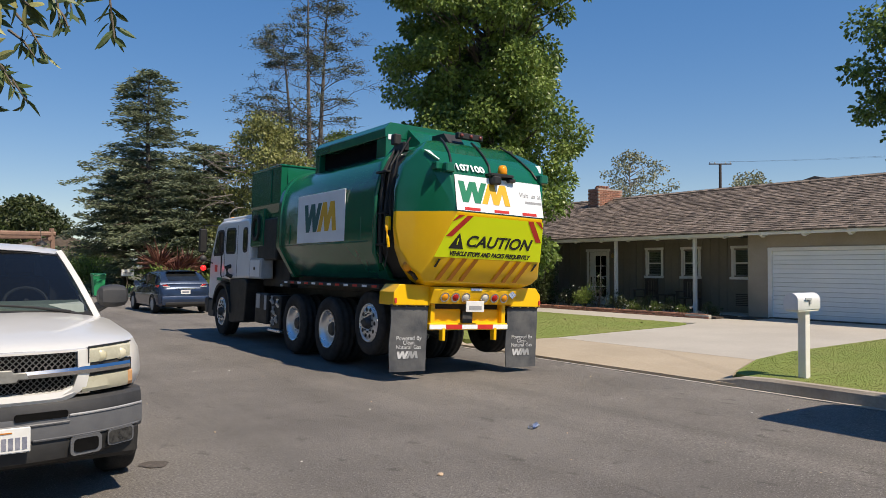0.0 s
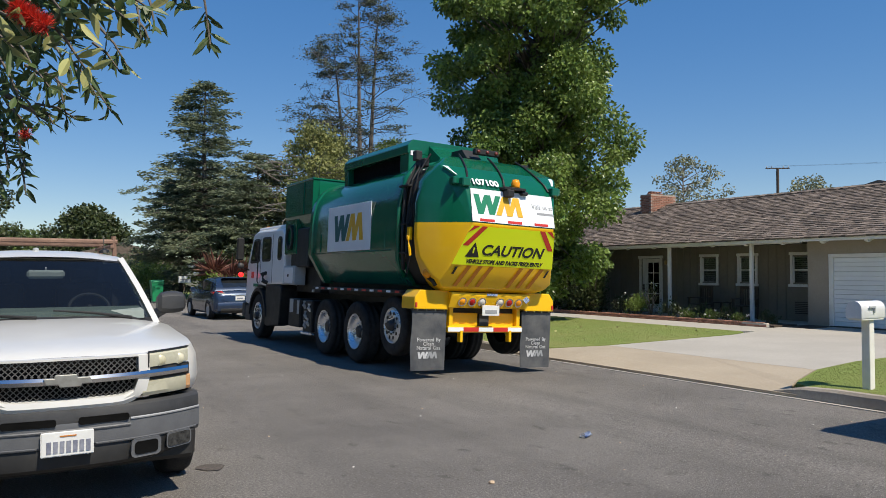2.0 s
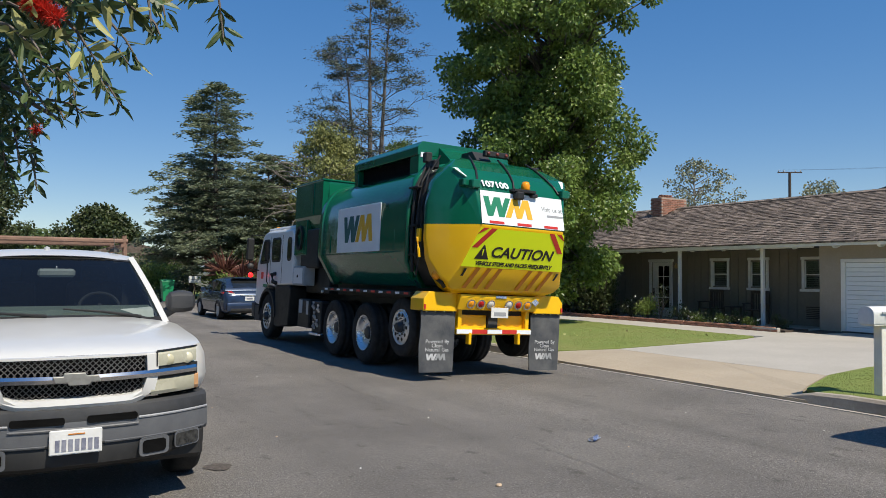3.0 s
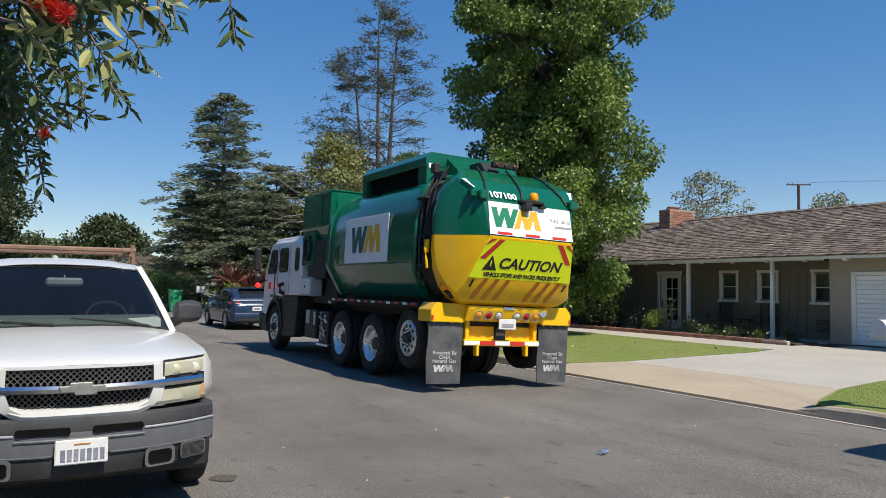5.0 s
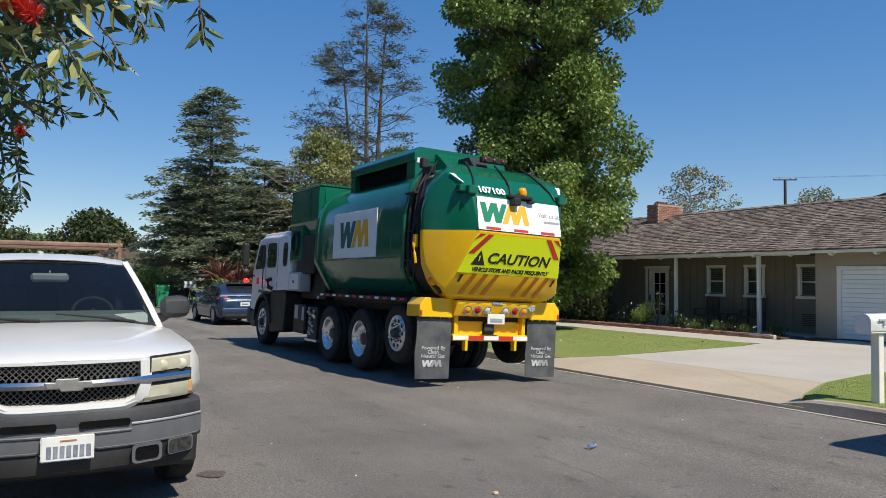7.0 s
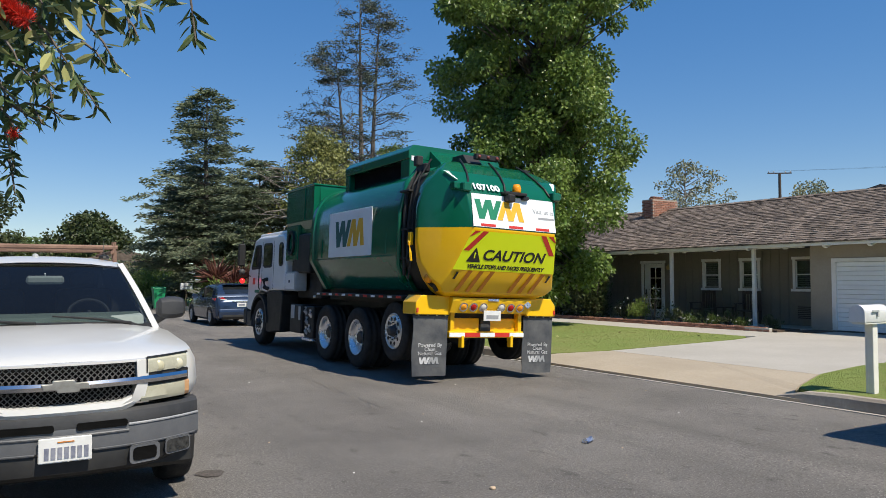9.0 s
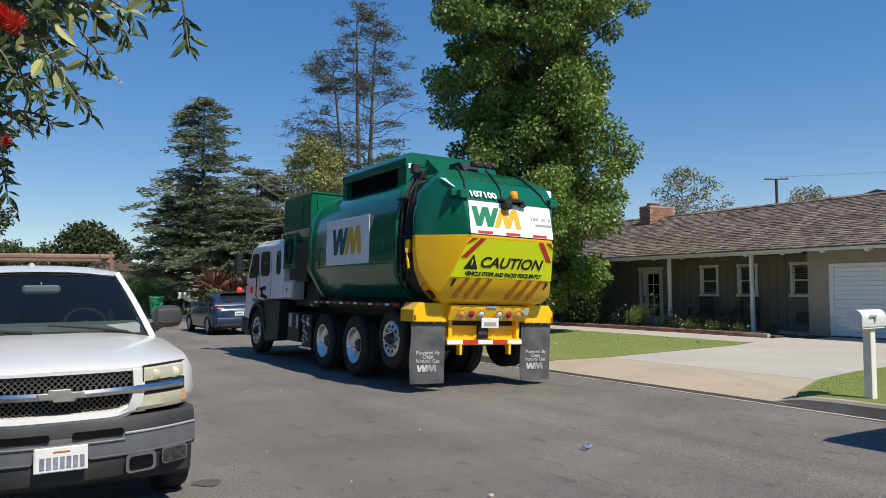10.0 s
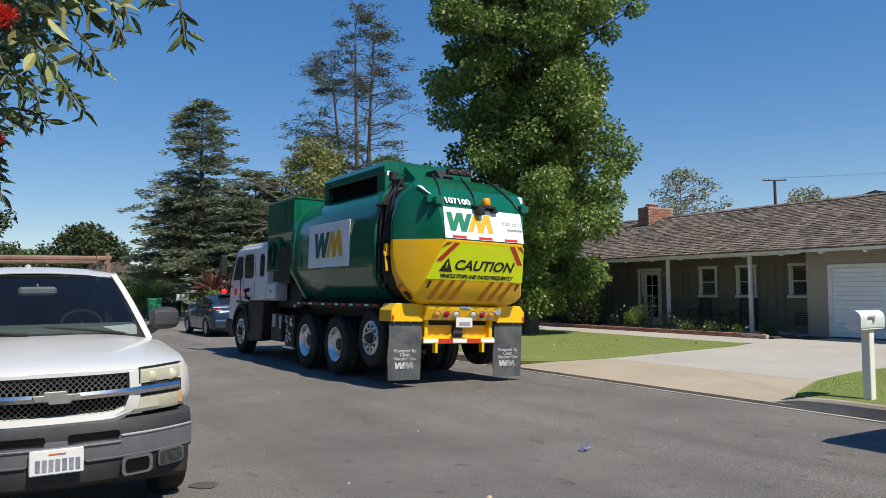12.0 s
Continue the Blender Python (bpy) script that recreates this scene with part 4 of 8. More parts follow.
# rear frame posts with lift cylinders and hoses
for s in (-1, 1):
    bm = bmesh.new()
    tube(bm, [(s * 1.05, 10.36 + DY, 3.28), (s * 1.24, 10.34 + DY, 2.9), (s * 1.285, 10.3 + DY, 2.2), (s * 1.25, 10.3 + DY, 1.6)], [0.022, 0.03, 0.03, 0.026], 8)
    P("lift_cylinder", bm, M_BLACK)
    bm = bmesh.new()
    tube(bm, [(s * 1.0, 10.22 + DY, 3.35), (s * 1.2, 10.2 + DY, 3.0), (s * 1.275, 10.18 + DY, 2.4), (s * 1.27, 10.18 + DY, 1.8)], 0.018, 6)
    P("hydraulic_hose", bm, M_BLACK)
    bm = bx(s * 0.96, s * 1.06, 10.1 + DY, 10.4 + DY, 3.22, 3.36, 0.02)
    bx(s * 0.98, s * 1.1, 10.3 + DY, 10.42 + DY, 3.34, 3.5, 0.015, bm)
    P("hinge", bm, M_BLACK)
    bm = bmesh.new()
    tube(bm, [(s * 1.285, 10.12 + DY, 2.15), (s * 1.32, 10.05 + DY, 2.1), (s * 1.32, 10.0 + DY, 1.95), (s * 1.3, 10.0 + DY, 1.82)], 0.022, 6)
    bx(s * 1.26, s * 1.31, 10.02 + DY, 10.12 + DY, 2.06, 2.26, 0.01, bm)
    P("latch_handle", bm, M_YEL)
# black for the rubber seal, with the frame's deep shade put into it
P("seal_frame", loft(bmesh.new(), [[(x * k, y + DY, 2.3 + (z - 2.3) * k) for x, z in sect] for y, k in ((10.5, 0.975), (10.2, 0.975), (9.95, 0.94))]), M_BLACK, "", "auto")
for s in (-1, 1):
    bm = bmesh.new()
    tube(bm, [(s * 1.0, 10.42 + DY, 3.3), (s * 1.2, 10.42 + DY, 3.05), (s * 1.3, 10.42 + DY, 2.6), (s * 1.3, 10.42 + DY, 1.75), (s * 1.16, 10.42 + DY, 1.5)], [0.05, 0.05, 0.045, 0.04, 0.04], 8)
    P("frame_upright", bm, M_GREEN, "", True)
    bm = bmesh.new()
    tube(bm, [(s * 0.98, 10.05 + DY, 3.42), (s * 1.16, 10.08 + DY, 3.1), (s * 1.26, 10.08 + DY, 2.6), (s * 1.24, 10.08 + DY, 2.0), (s * 1.27, 10.14 + DY, 1.55)], 0.014, 6)
    P("hydraulic_hose", bm, M_BLACK)
    for z in (2.9, 2.3, 1.85):
        P("hose_clamp", bx(s * 1.22, s * 1.3, 10.16 + DY, 10.46 + DY, z, z + 0.03, 0.004), M_BLACK)

# tailgate: a rounded block cut by a sloping rear and two upright corner planes
REAR = [(9.72, 1.30), (9.6, 1.36), (9.4, 1.69), (9.13, 2.30), (9.135, 2.35), (9.24, 2.83), (9.38, 3.02), (9.58, 3.18), (9.82, 3.34), (10.05, 3.46)]
SIDE = [(0.84, 1.30), (0.98, 1.38), (1.13, 1.56), (1.235, 1.8), (1.275, 2.1), (1.275, 2.62), (1.22, 2.95), (1.07, 3.19), (0.84, 3.35), (0.5, 3.45), (0.0, 3.49)]
GATE_FRONT = 9.96


def cut(bm, co, no):
    """Take away what lies beyond a plane and close the cut."""
    r = bmesh.ops.bisect_plane(bm, geom=list(bm.verts) + list(bm.edges) + list(bm.faces), dist=1e-5, plane_co=co, plane_no=no, clear_outer=True)
    es = [e for e in r["geom_cut"] if isinstance(e, bmesh.types.BMEdge) and len(e.link_faces) < 2]
    if es:
        bmesh.ops.edgeloop_fill(bm, edges=es)


def gate(z0, z1):
    bm = bx(-1.4, 1.4, 8.9 + DY, GATE_FRONT + DY, z0, z1)
    for (ya, za), (yb, zb) in zip(REAR, REAR[1:]):
        cut(bm, (0, ya + DY, za), (0, -(zb - za), yb - ya))
    for (xa, za), (xb, zb) in zip(SIDE, SIDE[1:]):
        for s in (-1, 1):
            cut(bm, (s * xa, 0, za), (s * (zb - za), 0, xa - xb))
    for s in (-1, 1):
        cut(bm, (s * 0.77, 9.16 + DY, 0), (s * 1.41, -1, 0))
    bmesh.ops.remove_doubles(bm, verts=bm.verts, dist=0.002)
    bmesh.ops.recalc_face_normals(bm, faces=bm.faces)
    sharp = [e for e in bm.edges if len(e.link_faces) == 2 and e.calc_face_angle(0) > 0.5 and not all(abs(v.co.z - z1) < 1e-3 or abs(v.co.z - z0) < 1e-3 for v in e.verts)]
    bmesh.ops.bevel(bm, geom=sharp, offset=0.018, segments=2, profile=0.5, affect='EDGES')
    return bm


P("tailgate_bottom", gate(1.30, 2.32), M_YEL, "yellow lower half of the tailgate", "auto")
P("tailgate_top", gate(2.322, 3.6), M_GREEN, "green upper half of the tailgate", "auto")


def gate_y(z):
    return float(np.interp(z, [p[1] for p in REAR], [p[0] for p in REAR])) + DY


for xb, xt in ((-0.79, -0.47), (-0.11, 0.08), (0.74, 0.63)):
    bm = bmesh.new()
    zs = [2.9, 3.02, 3.1, 3.18, 3.26, 3.34, 3.4, 3.46]
    tube(bm, [(xb + (xt - xb) * (i / 7) ** 0.8, gate_y(z) - 0.01, z + 0.012) for i, z in enumerate(zs)], 0.016, 6)
    P("hose", bm, M_BLACK)
for s in (-1, 1):
    bm = bx(s * 0.76, s * 0.9, 9.2 + DY, 9.4 + DY, 2.85, 2.98, 0.015)
    bx(s * 0.8, s * 1.0, 9.3 + DY, 9.44 + DY, 2.88, 2.99, 0.015, bm)
    P("gate_hinge", bm, M_GREEN)
    P("corner_weld", tube(bmesh.new(), [(s * (0.77 + (gate_y(z) - DY - 9.16) / 1.41), gate_y(z) - 0.004, z) for z in (2.98, 3.02, 3.1, 3.15)], 0.014, 6), M_GREEN)
    bm = bmesh.new()
    rows_ = []
    for z, a, b in ((3.17, 0.95, 1.04), (3.1, 0.93, 0.985), (3.03, 0.885, 0.935)):
        rows_.append([(s * a, gate_y(z) - 0.006, z + 0.004), (s * b, gate_y(z) - 0.006, z + 0.004), (s * b, gate_y(z) + 0.01, z - 0.006), (s * a, gate_y(z) + 0.01, z - 0.006)])
    P("reflector", loft(bm, rows_), M_DECAL)

# top housing with a long slot on each side
LD = DY + 0.21
P("hopper_lid", prism([(-0.95, 3.55), (-0.95, 3.69), (-0.86, 3.79), (0.74, 3.79), (0.86, 3.66), (0.86, 3.55)], "y", 10.66 + LD, 13.3 + LD, 0.012), M_GREEN)
# black block under the lid: the slot's inner shade as colour
P("slot_inside", bx(-0.82, 0.75, 10.98 + LD, 13.2 + LD, 3.28, 3.549, 0), M_RECESS_SHADE)
for y0, y1 in ((10.66, 10.96), (13.12, 13.3)):
    P("lid_support", bx(-0.93, 0.84, y0 + LD, y1 + LD, 3.2, 3.549, 0.006), M_GREEN)
P("lid_rear_slope", prism([(10.66 + LD, 3.72), (10.66 + LD, 3.3), (10.2 + LD, 3.36), (10.3 + LD, 3.48)], "x", -0.55, 0.7, 0.008), M_GREEN)
for x in (-0.28, 0.32):
    P("reflector", bx(x - 0.1, x + 0.1, 10.9 + LD, 11.02 + LD, 3.789, 3.796), M_DECAL)
P("reflector", bx(-0.9, -0.8, 10.648 + LD, 10.657 + LD, 3.52, 3.6), M_DECAL)
bm = prism([(9.86 + LD, 3.44), (10.02 + LD, 3.6), (10.35 + LD, 3.6), (10.35 + LD, 3.4)], "x", -0.3, -0.02, 0.01)
P("lid_latch", bm, M_BLACK)
bar = P("marker_bar", bx(-0.22, 0.24, 9.95 + DY, 10.04 + DY, 3.5, 3.59, 0.01), M_BLACK)
for x in (-0.16, 0.01, 0.18):
    bm = bmesh.new()
    lathe(bm, [(9.95 + DY, 0.03), (9.935 + DY, 0.026), (9.93 + DY, 0.004)], 10, pose(x, 0, 3.545), "y")
    P("marker_lamp", bm, M_REDOFF, "red marker lamp", True, bar)

# beacon and rear camera on their bracket
BD = DY + 0.2
br = P("beacon_bracket", bx(-0.2, 0.2, 8.93 + BD, 9.12 + BD, 2.86, 2.9, 0.006), M_BLACK)
bm = bmesh.new()
lathe(bm, [(2.9, 0.06), (2.92, 0.07), (2.98, 0.068), (3.03, 0.05), (3.04, 0.005)], 14, pose(0.06, 9.02 + BD, 0), "z")
P("beacon", bm, M_AMBER, "amber beacon", True, br)
P("rear_camera", bx(-0.17, -0.03, 8.9 + BD, 9.06 + BD, 2.74, 2.86, 0.02), M_BLACK, "", False, br)
P("work_lamp", bx(0.14, 0.26, 8.95 + BD, 9.05 + BD, 2.8, 2.86, 0.015), M_BLACK, "", False, br)

# rear panels
def gate_strip(x0b, x1b, x0t, x1t, z0, z1, lift, n=7, bm=None):
    bm = bm or bmesh.new()
    prev = None
    for k in range(n + 1):
        u = k / n
        z = z0 + (z1 - z0) * u
        y = gate_y(z) - 0.013 - lift
        row = (bm.verts.new((x0b + (x0t - x0b) * u, y, z)), bm.verts.new((x1b + (x1t - x1b) * u, y, z)))
        if prev:
            bm.faces.new((prev[0], prev[1], row[1], row[0]))
        prev = row
    return bm


P("white_panel", gate_strip(-0.762, 0.762, -0.755, 0.755, 2.335, 2.83, 0.002), M_DECAL, "white panel on the tailgate")
WA = -12.2
for x in (-0.5, 0.0, 0.5):
    P("reflector_strip", gate_strip(x - 0.13, x + 0.13, x - 0.13, x + 0.13, 2.345, 2.385, 0.005), M_REDDEC)
logo(truck, pose(-0.29, gate_y(2.6) - 0.016, 2.6, WA, 0, 0), 0.84, 0.3, (M_LOGOG, M_LOGOY), "green and gold zigzag emblem")
for wd, x in (("Visit", 0.43), ("us", 0.6), ("at", 0.71)):
    flat_text("lettering", wd, 0.105, pose(x, gate_y(2.64) - 0.017, 2.64, WA, 0, 0), M_GREYDEC, truck, "grey word " + wd, wide=0.9)
P("lettering_bar", gate_strip(0.44, 0.75, 0.44, 0.75, 2.52, 2.555, 0.004), M_GREYDEC)
flat_text("fleet_number", "107100", 0.165, pose(-0.46, gate_y(2.925) - 0.026, 2.94, -37, 0, 0), M_DECAL, truck, "white fleet number 107100", wide=1.0, bold=0.006)


P("caution_panel", gate_strip(-0.94, 0.94, -0.77, 0.77, 1.7, 2.27, 0.002), M_LIMEDEC, "lime reflective caution panel")
for s in (-1, 1):
    P("warning_stripe", gate_strip(s * 0.84, s * 0.74, s * 0.58, s * 0.48, 1.98, 2.27, 0.006), M_REDDEC)
    P("warning_stripe", gate_strip(s * 0.8, s * 0.78, s * 0.72, s * 0.62, 2.18, 2.27, 0.0065), M_REDDEC)
for x in (-0.66, -0.46, -0.26, 0.3, 0.5, 0.7):
    P("orange_stripe", gate_strip(x - 0.13, x - 0.06, x + 0.0, x + 0.08, 1.38, 1.69, 0.002), M_ORANGEDEC)
ga = math.degrees(math.atan2(9.4 - 9.13, 2.3 - 1.69))
flat_text("caution_word", "CAUTION", 0.234, pose(0.09, gate_y(1.925) - 0.018, 1.925, ga, 0, 0), M_BLACKDEC, truck, "black word CAUTION", wide=1.08, slant=0.14, bold=0.006)
flat_text("warning_line", "VEHICLE STOPS AND BACKS FREQUENTLY", 0.088, pose(0.0, gate_y(1.755) - 0.018, 1.755, ga, 0, 0), M_BLACKDEC, truck, "black warning words", wide=0.84, slant=0.15, bold=0.004)
P("warning_triangle", gate_strip(-0.75, -0.5, -0.63, -0.62, 1.82, 2.03, 0.006), M_BLACKDEC, "black warning triangle")
P("warning_triangle_mark", gate_strip(-0.633, -0.617, -0.637, -0.613, 1.875, 1.96, 0.011), M_LIMEDEC)
for x in (-0.87, 0.84):
    q = P("handle_plate", gate_strip(x - 0.02, x + 0.02, x + 0.01, x + 0.05, 1.56, 1.67, 0.01), M_BLACK)
# turn lamps low on the sides of the tailgate
for s in (-1, 1):
    bm = bmesh.new()
    lathe(bm, [(0, 0.075), (-0.03, 0.07), (-0.045, 0.004)], 14, pose(s * 1.12, 9.76 + DY, 1.56, 0, 0, s * 60), "y")
    P("turn_lamp", bm, M_AMBER, "amber turn lamp", True)
    bm = bmesh.new()
    tube(bm, [(s * 1.08, 9.8 + DY, 1.5), (s * 1.06, 9.7 + DY, 1.45), (s * 1.0, 9.72 + DY, 1.39)], 0.035, 7)
    P("gate_lock", bm, M_BLACK)

# rear frame: light bar, wing boxes, bumper
RD = DY + 0.17
lb = P("light_bar", prism([(9.5 + RD, 1.29), (9.5 + RD, 1.24), (9.58 + RD, 1.05), (9.9 + RD, 1.05), (9.9 + RD, 1.29)], "x", -0.74, 0.74, 0.01), M_YEL)
for x, m_ in ((-0.53, M_AMBER), (-0.35, M_REDLENS), (-0.17, M_CLEAR), (0.17, M_CLEAR), (0.35, M_REDLENS), (0.53, M_AMBER)):
    rim_ = bmesh.new()
    tl = pose(x, 9.535 + RD, 1.15, 22, 0, 0)
    lathe(rim_, [(0.02, 0.075), (-0.018, 0.075), (-0.018, 0.055)], 16, tl, "y")
    lamp = P("tail_lamp", rim_, M_CHROME, "", False, lb)
    bm = bmesh.new()
    lathe(bm, [(-0.01, 0.058), (-0.024, 0.05), (-0.03, 0.004)], 14, tl, "y")
    part("lens", bm, m_, lb, "round rear lamp lens", True)
P("maker_badge", bx(-0.1, 0.1, 9.488 + RD, 9.497 + RD, 1.245, 1.285, 0.003), M_LOGOBLUE, "", False, lb)
P("fuel_badge", prism([(0.6, 1.2), (0.67, 1.26), (0.74, 1.2), (0.67, 1.14)], "y", 9.5 + RD, 9.515 + RD), M_LOGOBLUE, "", False, lb)
for s in (-1, 1):
    P("wing_box", prism([(s * 0.72, 1.02), (s * 1.31, 1.02), (s * 1.31, 1.2), (s * 1.22, 1.31), (s * 0.72, 1.31)], "y", 9.78 + DY, 10.2 + DY, 0.012), M_YEL)
    P("wing_strip", bx(s * 1.27, s * 1.3, 9.765 + DY, 9.778 + DY, 1.05, 1.12), M_REDDEC)
    bm = bmesh.new()
    lathe(bm, [(9.76 + DY, 0.035), (9.72 + DY, 0.03), (9.715 + DY, 0.003)], 10, pose(s * 0.82, 0, 1.36), "y")
    P("small_lamp", bm, M_CLEAR, "", True)
    # mud flap: slightly bowed sheet
    bm = bmesh.new()
    x0, x1 = (-1.32, -0.72) if s < 0 else (0.7, 1.3)
    rings = []
    for k in range(9):
        z = 1.0 - 0.9 * k / 8
        sh = 0.002 * math.sin(k * 0.7)
        rings.append([(x0 + 0.01 * math.sin(k), 9.83 + DY - sh, z), (x1 - 0.012 * k / 8, 9.83 + DY - sh * 0.6, z), (x1 - 0.012 * k / 8, 9.845 + DY - sh * 0.6, z), (x0 + 0.01 * math.sin(k), 9.845 + DY - sh, z)])
    loft(bm, rings)
    fl = P("mud_flap", bm, M_FLAP, "grey rubber mud flap with white words")
    cx = (x0 + x1) / 2
    for wd, dx, k in (("Powered", -0.054, 0), ("By", 0.166, 0), ("Clean", 0.0, 1), ("Natural", -0.079, 2), ("Gas", 0.142, 2)):
        flat_text("flap_word", wd, 0.08, pose(cx + dx, 9.8255 + DY, 0.56 - 0.062 * k), M_WORNDEC, fl, "worn white word " + wd, wide=1.02)
    logo(fl, pose(cx - 0.02, 9.8275 + DY, 0.33), 0.33, 0.1, (M_WORNDEC, M_GREYDEC), "worn white zigzag emblem")
    P("flap_rail", bx(x0, x1, 9.8 + DY, 9.86 + DY, 1.0, 1.03, 0.004), M_BLACK)
    for k in range(4):
        bm = bmesh.new()
        lathe(bm, [(9.8 + DY, 0.014), (9.785 + DY, 0.012)], 6, pose(x0 + 0.07 + k * (x1 - x0 - 0.14) / 3, 0, 1.012), "y")
        P("bolt", bm, M_CHROME)
    P("bumper_upright", bx(s * 0.6, s * 0.67, 9.66 + RD, 9.95 + RD, 0.68, 1.06, 0.006), M_YEL)
    P("bumper_panel", bx(s * 0.1, s * 0.6, 9.74 + RD, 9.78 + RD, 0.76, 0.97, 0.006), M_YEL)
    P("tow_hook", bx(s * 0.46 - 0.025, s * 0.46 + 0.025, 9.62 + RD, 9.72 + RD, 0.52, 0.7, 0.006), M_YEL)
P("bumper_bar", bx(-0.7, 0.7, 9.64 + RD, 9.76 + RD, 0.67, 0.77, 0.01), M_YEL)
for k in range(5):
    x = -0.7 + 0.28 * k
    P("bumper_strip", bx(x + 0.002, x + 0.278, 9.632 + RD, 9.6385 + RD, 0.685, 0.75), M_DECAL if k % 2 == 0 else M_REDDEC)
P("bumper_centre", bx(-0.09, 0.09, 9.7 + RD, 9.73 + RD, 0.77, 0.95, 0.004), M_BUMPDARK)
pl = P("number_plate", bx(-0.17, 0.15, 9.5 + RD, 9.515 + RD, 0.94, 1.1, 0.004), M_PLATE, "white plate with a dark bar")
P("plate_bar", bx(-0.12, 0.1, 9.494 + RD, 9.4995 + RD, 0.975, 1.03), M_GREYDEC, "", False, pl)
P("rear_crossmember", bx(-0.9, 0.9, 9.95 + DY, 10.15 + DY, 0.95, 1.3, 0.01), M_BLACK)

# chassis
for s in (-1, 1):
    P("frame_rail", bx(s * 0.36, s * 0.5, 9.95 + DY, 18.4 + DY, 0.85, 1.15, 0.01), M_BLACK)
P("sub_frame", bx(-0.8, 0.8, 10.2 + DY, 14.4 + DY, 1.15, 1.4, 0.01), M_BLACK)
for y in (10.72, 12.15, 13.6, 17.85):
    bm = bmesh.new()
    z = 0.68 if y < 11 else 0.53
    tube(bm, [(-1.0, y + DY, z), (-0.25, y + DY, z), (0, y + DY, z), (0.25, y + DY, z), (1.0, y + DY, z)], [0.08, 0.08, 0.2, 0.08, 0.08], 10)
    P("axle", bm, M_BLACK)
# fender shelf with reflective tape along both sides
for s in (-1, 1):
    P("fender_shelf", bx(s * 0.75, s * 1.27, 10.3 + DY, 14.08 + DY, 1.23, 1.29, 0.008), M_BLACK)
    for k in range(12):
        y = 10.36 + 0.31 * k
        P("tape", bx(s * 1.2705, s * 1.274, y + DY, y + 0.15 + DY, 1.245, 1.28), M_DECAL if k % 2 else M_REDDEC)
    bm = bmesh.new()
    lathe(bm, [(s * 1.25, 0.03), (s * 1.29, 0.026), (s * 1.295, 0.003)], 10, pose(0, 14.05 + DY, 1.2))
    P("marker_lamp", bm, M_CLEAR, "small marker lamp", True)
    P("inner_fender", bx(s * 0.55, s * 0.7, 10.4 + DY, 14.1 + DY, 0.9, 1.23, 0.01), M_BLACK)

# white panels with emblem on both sides of the body
for s in (-1, 1):
    P("side_panel", bx(s * 1.263, s * 1.276, 11.5 + DY, 13.4 + DY, 1.95, 2.78, 0.003), M_DECAL, "white panel on the body's side")
    logo(truck, pose(s * 1.278, 12.46 + DY, 2.37, 0, 0, -90 if s < 0 else 90), 1.25, 0.48, (M_LOGOSIDE, M_LOGOY), "green and gold zigzag emblem")

# loading box between body and cab
bm = bmesh.new()
loft(bm, [[(-hx, y0 + DY, z), (hx, y0 + DY, z), (hx, y1 + DY, z), (-hx, y1 + DY, z)] for z, hx, y0, y1 in ((1.75, 0.86, 14.45, 15.5), (2.2, 0.98, 14.43, 15.7), (2.72, 1.2, 14.42, 16.05), (2.76, 1.225, 14.42, 16.06), (3.46, 1.225, 14.42, 16.06))])
P("loading_box", bm, M_GREEN, "", "auto")
P("loading_box_rim", bx(-1.24, 1.24, 14.4 + DY, 16.08 + DY, 3.46, 3.5, 0.012), M_GREEN)
for s in (-1, 1):
    P("box_rib", bx(s * 1.226, s * 1.24, 14.9 + DY, 14.98 + DY, 2.78, 3.45, 0.004), M_GREEN)
    bm = prism([(14.5 + DY, 2.7), (15.2 + DY, 2.7), (14.5 + DY, 2.1)], "x", s * 1.1, s * 1.15)
    P("box_gusset", bm, M_GREEN)
P("loading_box_lip", prism([(14.3 + DY, 2.5), (14.42 + DY, 3.47), (14.5 + DY, 3.47), (14.5 + DY, 2.5)], "x", -1.1, 1.1), M_GREEN)
